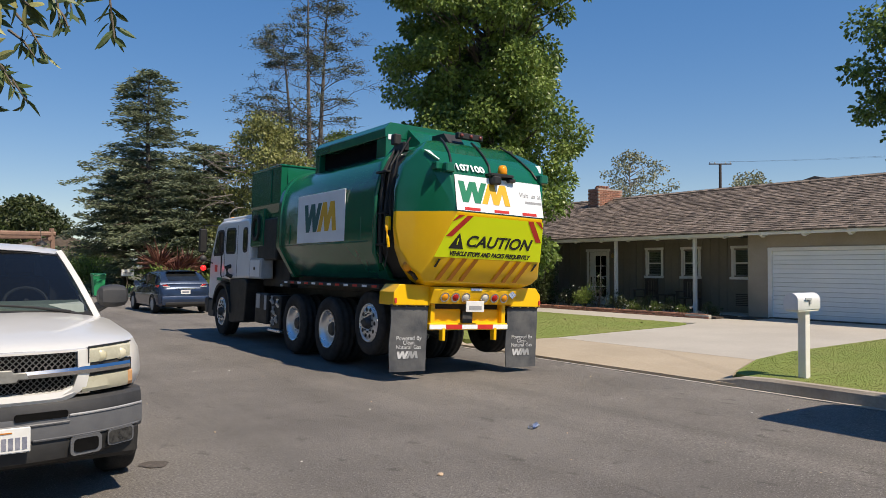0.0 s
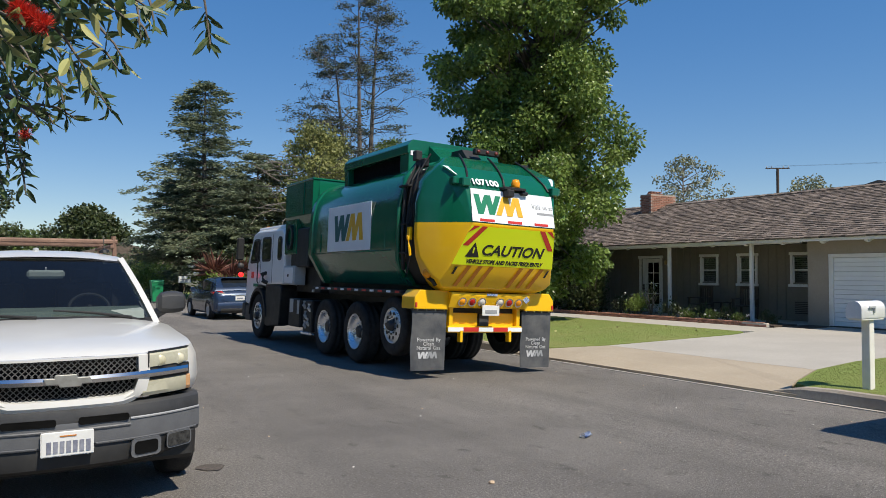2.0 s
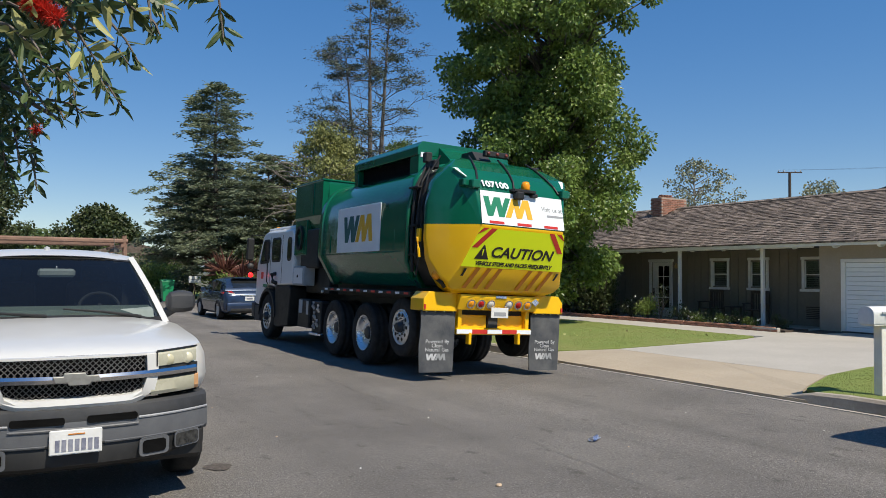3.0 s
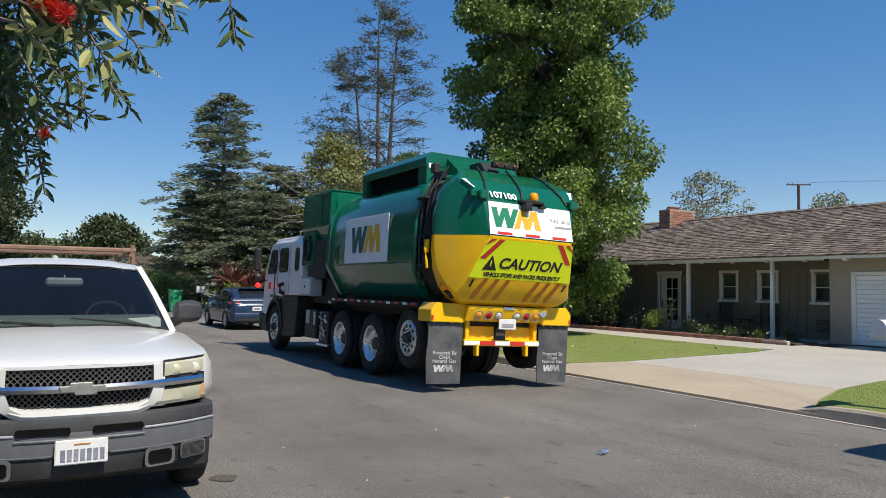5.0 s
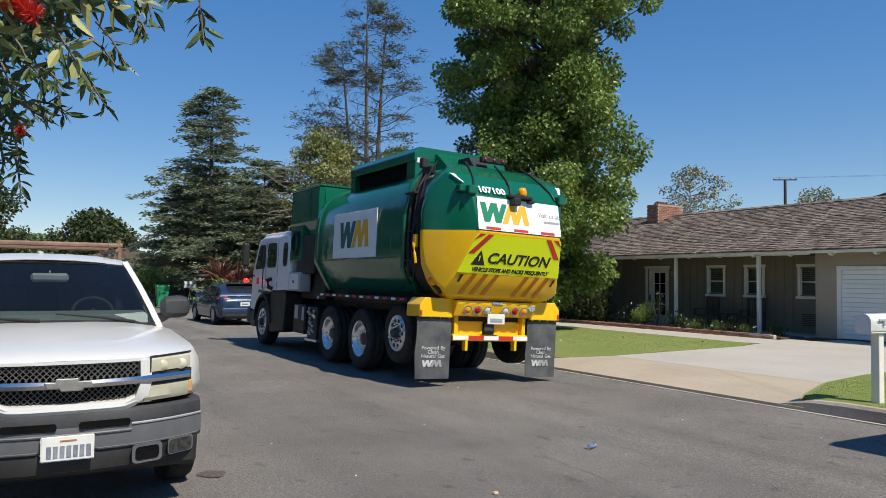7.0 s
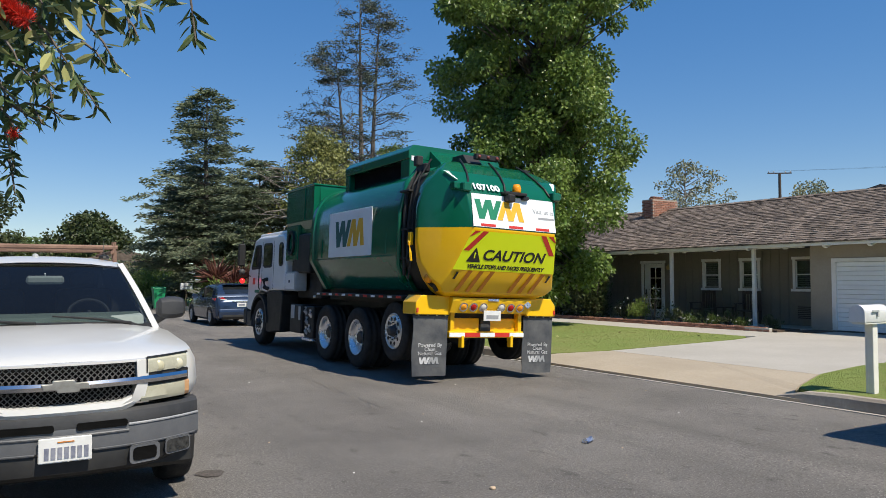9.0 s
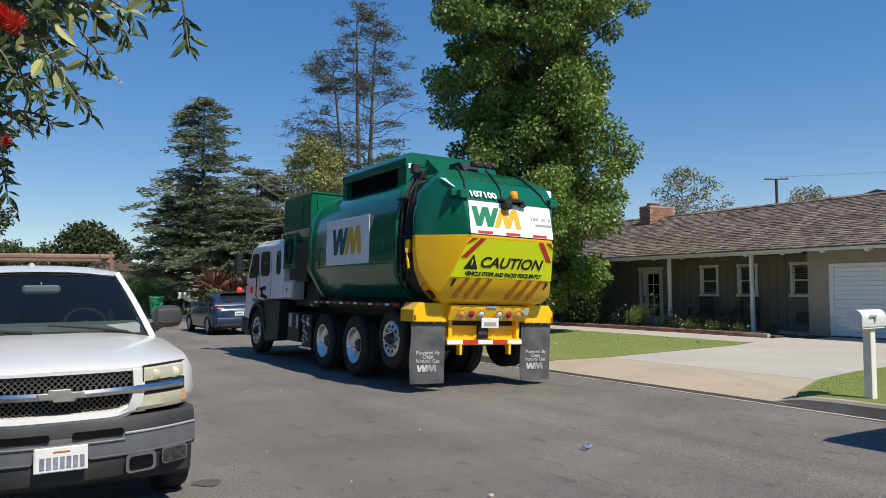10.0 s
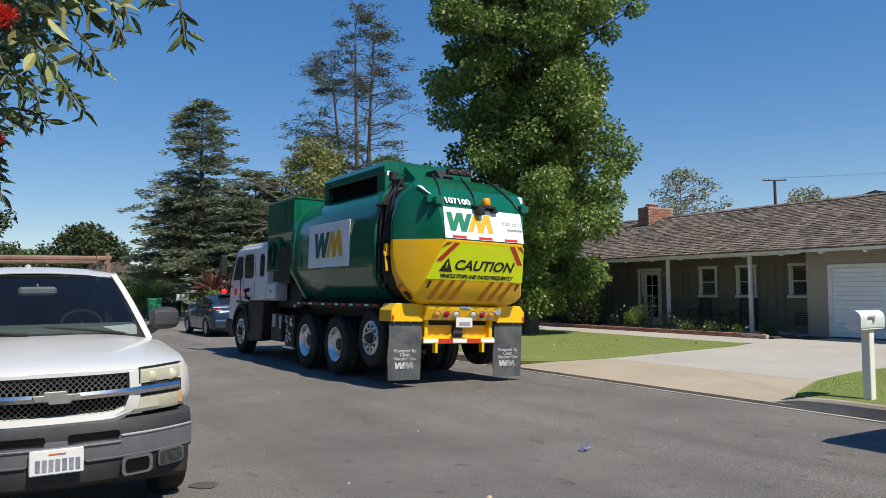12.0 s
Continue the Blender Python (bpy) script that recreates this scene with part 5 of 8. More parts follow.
for s in (-1, 1):
    bm = bmesh.new()
    rings = [[(a, rr * math.cos(2 * math.pi * k / 24), rr * math.sin(2 * math.pi * k / 24)) for k in range(24)] for a, rr in ((s * 1.22, 0.2), (s * 1.26, 0.2), (s * 1.26, 0.15), (s * 1.22, 0.15))]
    loft(bm, rings, caps=False)
    bm.transform(pose(0, 15.68 + DY, 2.33) @ Matrix.Diagonal((1, 1.05, 1.35, 1)))
    P("flank_panel", bx(s * 1.0, s * 1.215, 15.28 + DY, 16.05 + DY, 1.95, 2.71, 0.02), M_GREEN)
    P("hose_reel", bm, M_BLACK)
    P("arm_mount", bx(s * 0.7, s * 1.2, 14.6 + DY, 15.65 + DY, 1.68, 2.5, 0.03), M_BLACK)
    tb = P("tool_box", bx(s * 0.98, s * 1.24, 15.28 + DY, 15.95 + DY, 1.3, 1.71, 0.015), M_GREYBOX, "light grey tool box")
    P("box_door", bx(s * 1.242, s * 1.25, 15.35 + DY, 15.9 + DY, 1.34, 1.67, 0.004), M_CABWHITE, "", False, tb)
    P("box_latch", bx(s * 1.251, s * 1.262, 15.6 + DY, 15.66 + DY, 1.47, 1.53, 0.004), M_BLACK, "", False, tb)
    # tanks and valve boxes under the frame
    bm = bx(s * 0.72, s * 1.2, 14.95 + DY, 15.65 + DY, 0.42, 1.02, 0.03)
    P("battery_box", bm, M_BLACK)
    P("box_label", bx(s * 1.202, s * 1.21, 15.35 + DY, 15.55 + DY, 0.72, 1.0), M_GREYBOX)
    P("box_label", bx(s * 1.202, s * 1.21, 14.98 + DY, 15.1 + DY, 0.7, 0.98), M_GREYBOX)
    bm = bx(s * 0.85, s * 1.18, 14.3 + DY, 14.8 + DY, 0.36, 1.0, 0.02)
    P("valve_block", bm, M_BLACK)
    for k, (yy, zz) in enumerate(((14.4, 0.85), (14.6, 0.7), (14.45, 0.55), (14.68, 0.9), (14.62, 0.5))):
        bm = bmesh.new()
        tube(bm, [(s * 1.17, yy + DY, zz - 0.06), (s * 1.22, yy + DY, zz), (s * 1.19, yy + 0.03 + DY, zz + 0.07)], 0.035, 7)
        P("fitting", bm, M_GREYBOX if k % 2 else M_RIM)
    P("side_step", bx(s * 0.95, s * 1.2, 14.25 + DY, 14.9 + DY, 0.3, 0.35, 0.01), M_RIM)

# black blocks added to keep the gap under the loading box dark
P("pump_housing", bx(-0.95, 0.95, 14.5 + DY, 15.22 + DY, 1.15, 1.78, 0.02), M_BLACK)
P("pump_housing", bx(-0.9, 0.9, 15.24 + DY, 16.05 + DY, 1.15, 1.72, 0.02), M_BLACK)

# cab: low-entry cab-over
cabp = [(16.15 + DY, 1.3), (16.1 + DY, 2.0), (16.16 + DY, 2.46), (16.3 + DY, 2.56), (18.1 + DY, 2.58), (18.45 + DY, 2.5), (18.9 + DY, 1.75), (18.95 + DY, 0.8), (18.4 + DY, 0.75), (18.36 + DY, 1.05), (18.15 + DY, 1.22), (17.85 + DY, 1.28), (17.5 + DY, 1.24), (17.3 + DY, 1.28)]
P("cab", prism(cabp, "x", -1.2, 1.2, 0.05), M_CABWHITE, "white low-entry cab")
P("cab_roof", bx(-1.12, 1.12, 16.2 + DY, 18.3 + DY, 2.56, 2.66, 0.04, seg=2), M_CABWHITE)
for x in (-0.9, -0.2, 0.2, 0.9):
    bm = bx(x - 0.06, x + 0.06, 18.18 + DY, 18.3 + DY, 2.65, 2.71, 0.02)
    P("roof_lamp", bm, M_AMBER)
for s in (-1, 1):
    def quad(name, pts, t0, t1, material, bev=0.0, soft=0.0):
        if soft:
            out = []
            for i, p in enumerate(pts):
                p, a, b = Vector(p), Vector(pts[i - 1]), Vector(pts[(i + 1) % len(pts)])
                a, b = p + (a - p).normalized() * soft, p + (b - p).normalized() * soft
                out += [tuple(a * (1 - u) ** 2 + p * 2 * u * (1 - u) + b * u * u) for u in (0.0, 0.25, 0.5, 0.75, 1.0)]
            pts = out
        return P(name, prism([(y + DY, z) for y, z in pts], "x", s * t0, s * t1, bev), material)
    quad("window_seal", [(17.02, 1.82), (17.7, 1.82), (17.7, 2.4), (17.02, 2.4)], 1.196, 1.208, M_BLACK, 0.0, 0.12)
    quad("window_seal", [(16.25, 1.84), (16.55, 1.84), (16.55, 2.38), (16.25, 2.38)], 1.196, 1.208, M_BLACK, 0.0, 0.12)
    quad("window_seal", [(17.86, 1.8), (18.66, 1.78), (18.36, 2.38), (17.86, 2.38)], 1.196, 1.208, M_BLACK, 0.0, 0.12)
    for pts in ([(17.07, 1.87), (17.65, 1.87), (17.65, 2.35), (17.07, 2.35)], [(16.3, 1.89), (16.5, 1.89), (16.5, 2.33), (16.3, 2.33)], [(17.91, 1.86), (18.55, 1.84), (18.31, 2.33), (17.91, 2.33)]):
        quad("side_window", pts, 1.2085, 1.213, M_DARKGLOSS, 0.0, 0.09)
    quad("door_gap", [(17.78, 1.3), (17.795, 1.3), (17.795, 2.44), (17.78, 2.44)], 1.199, 1.203, M_BLACK)
    quad("door_gap", [(16.9, 1.32), (16.915, 1.32), (16.915, 2.44), (16.9, 2.44)], 1.199, 1.203, M_BLACK)
    bm = bmesh.new()
    tube(bm, [(s * 1.215, 17.86 + DY, 1.3), (s * 1.25, 17.86 + DY, 1.35), (s * 1.25, 17.86 + DY, 2.0), (s * 1.215, 17.86 + DY, 2.05)], 0.014, 6)
    P("grab_handle", bm, M_BLACK)
    # mirror
    bm = bmesh.new()
    tube(bm, [(s * 1.15, 18.5 + DY, 2.5), (s * 1.42, 18.72 + DY, 2.5), (s * 1.45, 18.74 + DY, 1.7), (s * 1.2, 18.7 + DY, 1.62)], 0.016, 6)
    mr = P("mirror_arm", bm, M_BLACK)
    P("mirror", bx(s * 1.36, s * 1.54, 18.66 + DY, 18.76 + DY, 1.86, 2.42, 0.03), M_BLACK, "", False, mr)
    bm = bmesh.new()
    lathe(bm, [(18.6 + DY, 0.07), (18.66 + DY, 0.08), (18.7 + DY, 0.05), (18.72 + DY, 0.004)], 12, pose(s * 1.44, 0, 1.72), "y")
    P("round_mirror", bm, M_BUMPDARK, "", True, mr)
    bm = bmesh.new()
    lathe(bm, [(0, 0.065), (-0.04, 0.06), (-0.05, 0.004)], 12, pose(s * 1.42, 18.68 + DY, 1.5), "y")
    P("signal_lamp", bm, M_REDLIT, "lit red signal lamp", True, mr)
    quad("sticker", [(18.3, 1.42), (18.5, 1.42), (18.5, 1.58), (18.3, 1.58)], 1.2, 1.204, M_REDDEC)
    quad("lettering_bar", [(17.95, 1.22), (18.3, 1.22), (18.3, 1.29), (17.95, 1.29)], 1.2, 1.204, M_LOGOG)
    # black wheel arch and mudguard
    bm = bmesh.new()
    ring = []
    for k in range(13):
        a = math.pi * (0.0 + k / 12)
        ring.append((17.85 + DY + math.cos(a) * 0.66, 0.53 + math.sin(a) * 0.66))
    inner = [(17.85 + DY + (y - 17.85 - DY) * 0.9, 0.53 + (z - 0.53) * 0.9) for y, z in ring]
    prism(ring + inner[::-1], "x", s * 0.8, s * 1.235, bm=bm)
    P("wheel_arch", bm, M_BLACK)
    P("mudguard", prism([(17.3 + DY, 0.35), (17.12 + DY, 0.32), (16.3 + DY, 0.4), (16.2 + DY, 1.2), (16.3 + DY, 1.29), (17.32 + DY, 1.27)], "x", s * 0.8, s * 1.2, 0.02), M_BLACK)
    P("step_well", bx(s * 0.9, s * 1.21, 18.42 + DY, 18.85 + DY, 0.38, 0.76, 0.02), M_BUMPDARK)
    bm = bmesh.new()
    tube(bm, [(s * 1.2, 17.2 + DY, 1.32), (s * 1.3, 17.22 + DY, 1.36), (s * 1.3, 17.3 + DY, 1.52), (s * 1.2, 17.32 + DY, 1.55)], 0.05, 7)
    P("air_intake", bm, M_BLACK)
P("windscreen", prism([(18.5 + DY, 2.42), (18.9 + DY, 1.76), (18.92 + DY, 1.77), (18.52 + DY, 2.43)], "x", -1.05, 1.05), M_DARKGLOSS)
P("front_bumper", bx(-1.22, 1.22, 18.85 + DY, 19.12 + DY, 0.45, 0.82, 0.03), M_BUMPDARK)
P("exhaust_stack", tube(bmesh.new(), [(0.9, 16.0 + DY, 1.1), (0.9, 16.0 + DY, 3.0)], 0.07, 10), M_RIM)

WHEELS = []
for s in (-1, 1):
    WHEELS.append((wheel(truck, "wheel", 0.53, 0.3, "front", s * 1.05, 17.85 + DY, 0.53, s), 0.53))
    for y in (13.6, 12.15):
        WHEELS.append((wheel(truck, "wheel", 0.53, 0.28, "dish", s * 1.06, y + DY, 0.53, s), 0.53))
        WHEELS.append((wheel(truck, "inner_wheel", 0.53, 0.28, "dish", s * 0.73, y + DY, 0.53, -s), 0.53))
    wheel(truck, "tag_wheel", 0.48, 0.3, "front", s * 1.05, 10.72 + DY, 0.72, s)

# ---- parked pickup, facing the camera: x across, y back from its nose ----
pick = empty("pickup_truck", pose(0.455, 5.38, 0))
tagged(pick, "white older pickup truck with grey bumper parked at the kerb", "pickup truck")


def Q(name, bm, material, label="", smooth=False, parent=None):
    return part(name, bm, material, parent or pick, label, smooth)


def nose(x):
    return 0.02 + 0.3 * (abs(x) / 0.9) ** 2.6


def swept(prof, x0, x1, n=18, plan=nose, bm=None, scale=None):
    """A bar across the nose: prof is (back from the nose, height)."""
    bm = bm or bmesh.new()
    rings = []
    for k in range(n + 1):
        x = x0 + (x1 - x0) * k / n
        s = scale(x) if scale else 0.0
        rings.append([(x, plan(x) + o, z + s) for o, z in prof])
    return loft(bm, rings)


def body_row(y, hw, zc, ze, low):
    xs = [hw * f for f in (0.0, 0.3, 0.6, 0.82, 0.95, 1.0)]
    right = [(x, zc + (ze - zc) * (x / hw) ** 3.2) for x in xs]
    side = [(hw + 0.035, ze - 0.07), (hw + 0.05, ze - 0.22), (hw + 0.04, low + 0.06), (hw + 0.01, low)]
    half_ = right + side
    return [(-x, y, z) for x, z in half_[::-1]] + [(x, y, z) for x, z in half_[1:]]


bm = bmesh.new()
loft(bm, [body_row(*r) for r in ((0.13, 0.50, 1.045, 1.03, 0.8), (0.17, 0.62, 1.065, 1.045, 0.78), (0.27, 0.76, 1.09, 1.06, 0.76), (0.42, 0.86, 1.115, 1.075, 0.75), (0.7, 0.895, 1.15, 1.09, 0.7), (1.1, 0.91, 1.19, 1.11, 0.5),
                             (1.55, 0.92, 1.225, 1.14, 0.42), (2.2, 0.93, 1.16, 1.14, 0.42), (3.8, 0.93, 1.16, 1.15, 0.42), (5.3, 0.92, 1.16, 1.15, 0.45), (5.62, 0.88, 1.14, 1.12, 0.5))], closed=False)
Q("body", bm, M_PICKWHITE, "white painted bonnet and body", "auto")
# bumper
bmp = Q("bumper", swept([(0.0, 0.735), (-0.03, 0.715), (-0.045, 0.66), (-0.04, 0.625), (0.0, 0.6), (0.12, 0.6), (0.12, 0.735)], -0.88, 0.88, 26), M_BUMPDARK, "dark grey plastic bumper", "auto")
Q("bumper_face", swept([(-0.05, 0.64), (-0.055, 0.615), (-0.05, 0.5), (-0.02, 0.47), (0.1, 0.47), (0.1, 0.6)], -0.885, 0.885, 26), M_BUMPER, "grey bumper face", "auto", bmp)
Q("bumper_trim", swept([(-0.058, 0.643), (-0.064, 0.636), (-0.062, 0.628), (-0.05, 0.626)], -0.88, -0.38, 14), M_TRIM, "", False, bmp)
Q("bumper_trim", swept([(-0.058, 0.643), (-0.064, 0.636), (-0.062, 0.628), (-0.05, 0.626)], 0.38, 0.88, 14), M_TRIM, "", False, bmp)
Q("bumper_trim", swept([(-0.058, 0.605), (-0.064, 0.598), (-0.062, 0.59), (-0.05, 0.588)], -0.38, 0.38, 10), M_BUMPER, "", False, bmp)


def rounded_pad(x0, x1, z0, z1, r, o0, o1):
    """A pad with round corners lying on the bumper's curve, from offset o0 out to o1."""
    pts = []
    for cx, cz, a0 in ((x1 - r, z1 - r, 0), (x0 + r, z1 - r, 90), (x0 + r, z0 + r, 180), (x1 - r, z0 + r, 270)):
        pts += [(cx + r * math.cos(radians(a0 + 22.5 * k)), cz + r * math.sin(radians(a0 + 22.5 * k))) for k in range(5)]
    return loft(bmesh.new(), [[(x, nose(x) + o, z) for x, z in pts] for o in (o0, o1)])


# raised black pads painted as the shade in the two air slots
for x0, x1 in ((-0.37, -0.065), (0.065, 0.37)):
    Q("air_slot", rounded_pad(x0, x1, 0.628, 0.672, 0.015, -0.03, -0.067), M_RECESS_SHADE, "", False, bmp)
Q("valance", swept([(-0.03, 0.495), (-0.04, 0.46), (-0.02, 0.36), (0.05, 0.325), (0.14, 0.33), (0.14, 0.49)], -0.84, 0.84, 24, scale=lambda x: 0.06 * max(0.0, (abs(x) - 0.5) / 0.34) ** 1.5), M_VALANCE, "", "auto", bmp)
Q("valance_line", swept([(-0.048, 0.505), (-0.056, 0.5), (-0.054, 0.492), (-0.04, 0.49)], 0.17, 0.86, 12), M_BUMPER, "", False, bmp)
Q("valance_line", swept([(-0.048, 0.505), (-0.056, 0.5), (-0.054, 0.492), (-0.04, 0.49)], -0.86, -0.17, 12), M_BUMPER, "", False, bmp)
for s in (-1, 1):
    a, b = sorted((s * 0.385, s * 0.585))
    Q("hook_recess_frame", rounded_pad(a, b, 0.37, 0.492, 0.028, -0.03, -0.068), M_BUMPER, "", False, bmp)
    # the hook opening is a black pad, its shade put into the colour
    Q("hook_recess", rounded_pad(a + 0.022, b - 0.022, 0.39, 0.474, 0.022, -0.06, -0.0725), M_RECESS_SHADE, "", False, bmp)
    a, b = sorted((s * 0.625, s * 0.815))
    Q("fog_frame", rounded_pad(a, b, 0.388, 0.495, 0.026, -0.03, -0.066), M_BUMPER, "", False, bmp)
    Q("fog_lamp", rounded_pad(a + 0.01, b - 0.01, 0.398, 0.485, 0.02, -0.06, -0.0705), M_FOG, "dark fog lamp", False, bmp)
Q("under_tray", bx(-0.85, 0.85, 0.2, 1.2, 0.28, 0.5, 0.03), M_BLACK)

# grille: white surround, two mesh fields, chrome bar with a plain emblem
gr = Q("grille_surround", swept([(0.02, 1.052), (-0.006, 1.048), (-0.006, 1.034), (0.03, 1.034)], -0.5, 0.5, 14), M_PICKWHITE, "white grille surround")
Q("surround_bottom", swept([(0.03, 0.79), (-0.02, 0.782), (-0.03, 0.745), (-0.01, 0.715), (0.05, 0.715)], -0.47, 0.47, 14, scale=lambda x: 0.07 * max(0, (abs(x) - 0.3) / 0.17) ** 2), M_PICKWHITE, "", "auto", gr)
for s in (-1, 1):
    bm = bmesh.new()
    y0 = nose(0.47)
    loft(bm, [[(s * 0.43, y0 - 0.04, 1.04), (s * 0.505, y0 - 0.015, 1.045), (s * 0.505, y0 + 0.07, 1.045), (s * 0.43, y0 + 0.06, 1.04)],
              [(s * 0.435, y0 - 0.05, 0.9), (s * 0.51, y0 - 0.02, 0.9), (s * 0.51, y0 + 0.07, 0.9), (s * 0.435, y0 + 0.06, 0.9)],
              [(s * 0.4, y0 - 0.055, 0.8), (s * 0.485, y0 - 0.03, 0.8), (s * 0.485, y0 + 0.07, 0.8), (s * 0.4, y0 + 0.06, 0.8)],
              [(s * 0.34, y0 - 0.06, 0.765), (s * 0.43, y0 - 0.035, 0.765), (s * 0.43, y0 + 0.07, 0.765), (s * 0.34, y0 + 0.06, 0.765)]])
    Q("surround_side", bm, M_PICKWHITE, "", "auto", gr)
# black sheet that stands in for the shade behind the mesh
Q("grille_void", swept([(0.07, 1.04), (0.065, 1.04), (0.065, 0.76), (0.07, 0.76)], -0.45, 0.45, 10), M_RECESS_SHADE, "", False, gr)


def lattice(z0, z1, hw, pitch):
    bm = bmesh.new()
    h = z1 - z0
    x = -hw - h
    while x < hw + h:
        for sgn in (1, -1):
            a, b = (x, z0), (x + h * 1.0, z1)
            if sgn < 0:
                a, b = (x + h, z0), (x, z1)
            ta = max(0.0, (-hw - a[0]) / (b[0] - a[0])) if b[0] > a[0] else max(0.0, (a[0] - hw) / (a[0] - b[0]))
            tb = min(1.0, (hw - a[0]) / (b[0] - a[0])) if b[0] > a[0] else min(1.0, (a[0] + hw) / (a[0] - b[0]))
            if tb > ta + 0.05:
                pa = (a[0] + (b[0] - a[0]) * ta, a[1] + h * ta)
                pb = (a[0] + (b[0] - a[0]) * tb, a[1] + h * tb)
                tube(bm, [(pa[0], nose(pa[0]) + 0.012, pa[1]), (pb[0], nose(pb[0]) + 0.012, pb[1])], 0.0034, 4, False)
        x += pitch
    return bm


Q("grille_mesh", lattice(0.925, 1.036, 0.44, 0.037), M_GRILLE, "grey diamond grille mesh", False, gr)
Q("grille_mesh", lattice(0.775, 0.885, 0.41, 0.0367), M_GRILLE, "grey diamond grille mesh", False, gr)
Q("chrome_bar", swept([(0.01, 0.935), (-0.035, 0.93), (-0.05, 0.91), (-0.045, 0.885), (-0.01, 0.872), (0.03, 0.872)], -0.79, 0.79, 26, scale=lambda x: 0.014 * abs(x)), M_CHROME, "chrome bar across the grille", "auto")
em = bmesh.new()
prism([(-0.125, 0.893), (-0.055, 0.893), (-0.048, 0.873), (0.075, 0.873), (0.08, 0.893), (0.14, 0.893), (0.125, 0.932), (0.055, 0.932), (0.048, 0.952), (-0.075, 0.952), (-0.08, 0.932), (-0.14, 0.932)], "y", -0.05, -0.02, 0.004, em)
Q("emblem", em, M_LAMPOLD2, "plain worn gold emblem")
for s in (-1, 1):
    a, b = sorted((s * 0.5, s * 0.79))
    h1 = Q("headlight", swept([(0.0, 1.052), (-0.022, 1.035), (-0.03, 0.985), (-0.022, 0.955), (0.06, 0.955), (0.06, 1.052)], a, b, 10, scale=lambda x: 0.05 * (abs(x) - 0.5)), M_LAMPOLD, "hazed yellowish headlight", "auto")
    for x in (0.58, 0.72):
        bm = bmesh.new()
        lathe(bm, [(nose(x) - 0.02, 0.04), (nose(x) - 0.029, 0.036), (nose(x) - 0.0305, 0.003)], 16, pose(s * x, 0, 0.995), "y")
        Q("reflector_bowl", bm, M_LAMPCLEAR, "", True, h1)
    a, b = sorted((s * 0.46, s * 0.775))
    Q("parking_lamp", swept([(0.0, 0.87), (-0.03, 0.86), (-0.035, 0.79), (-0.02, 0.765), (0.06, 0.765), (0.06, 0.87)], a, b, 10, scale=lambda x: 0.02 * (abs(x) - 0.5)), M_LAMPOLD, "hazed yellowish lower lamp", "auto")
    a, b = sorted((s * 0.775, s * 0.81))
    Q("side_marker", swept([(0.0, 0.876), (-0.03, 0.866), (-0.032, 0.796), (-0.015, 0.772), (0.06, 0.772), (0.06, 0.876)], a, b, 4), M_SIDEMARK, "faded amber side marker")
    Q("lamp_gap", swept([(-0.01, 0.956), (-0.012, 0.94), (-0.01, 0.87), (0.05, 0.87), (0.05, 0.956)], *sorted((s * 0.5, s * 0.805)), 8), M_BLACK)
    Q("lamp_seal", swept([(0.0, 1.062), (-0.014, 1.058), (-0.014, 1.052), (0.02, 1.052)], *sorted((s * 0.5, s * 0.8)), 8, scale=lambda x: 0.05 * (abs(x) - 0.5)), M_BLACK)
    Q("lamp_seal", bx(*sorted((s * 0.494, s * 0.503)), nose(0.5) - 0.035, nose(0.5) + 0.05, 0.955, 1.05), M_BLACK)
    # lamp pod between grille and lower lamp, wheels, mirrors
    w_ = empty("front_wheel", pose(s * 0.84, 1.0, 0.385))
    w_.parent = pick
    for nm, ly in ((w_, 0),):
        bm = bmesh.new()
        lathe(bm, [(-0.11, 0.22), (-0.125, 0.3), (-0.11, 0.36), (-0.07, 0.385), (0.07, 0.385), (0.11, 0.36), (0.125, 0.3), (0.11, 0.22)], 32)
        part("tyre", bm, M_RUBBER, nm, "", True)
        bm = bmesh.new()
        lathe(bm, [(s * 0.1, 0.225), (s * 0.07, 0.2), (s * 0.06, 0.08), (s * 0.09, 0.05), (s * 0.09, 0.003)], 20)
        part("rim", bm, M_SILVER, nm)
    w2 = copy_thing(w_, pose(s * 0.84, 4.35, 0.385))
    w2.name = "rear_wheel"
    bm = bmesh.new()
    rings = []
    for k, (x, sc) in enumerate(((0.87, 0.5), (0.9, 0.85), (0.96, 1.0), (1.03, 1.0), (1.09, 0.88), (1.115, 0.6))):
        rings.append([(s * x, 1.78 + 0.1 * sc * math.cos(2 * math.pi * j / 16) + 0.03 * k / 5, 1.33 + 0.1 * sc * math.copysign(abs(math.sin(2 * math.pi * j / 16)) ** 0.6, math.sin(2 * math.pi * j / 16))) for j in range(16)])
    loft(bm, rings)
    mo = Q("door_mirror", bm, M_BUMPDARK, "dark grey plastic door mirror", "auto")
    bm = bmesh.new()
    tube(bm, [(s * 0.86, 1.84, 1.22), (s * 0.95, 1.8, 1.27)], [0.05, 0.04], 8)
    Q("mirror_foot", bm, M_BUMPDARK, "", False, mo)

# cabin
def ws(u, v):
    """A place on the windscreen: u across (-1 to 1), v from bottom to top."""
    hw = 0.815 + (0.655 - 0.815) * v
    y = 1.52 + 0.82 * v + 0.16 * (u * u) * (1 - 0.4 * v)
    z = 1.225 + (1.735 - 1.225) * v - 0.035 * u * u + 0.02 * math.sin(math.pi * v)
    return (hw * u, y, z)


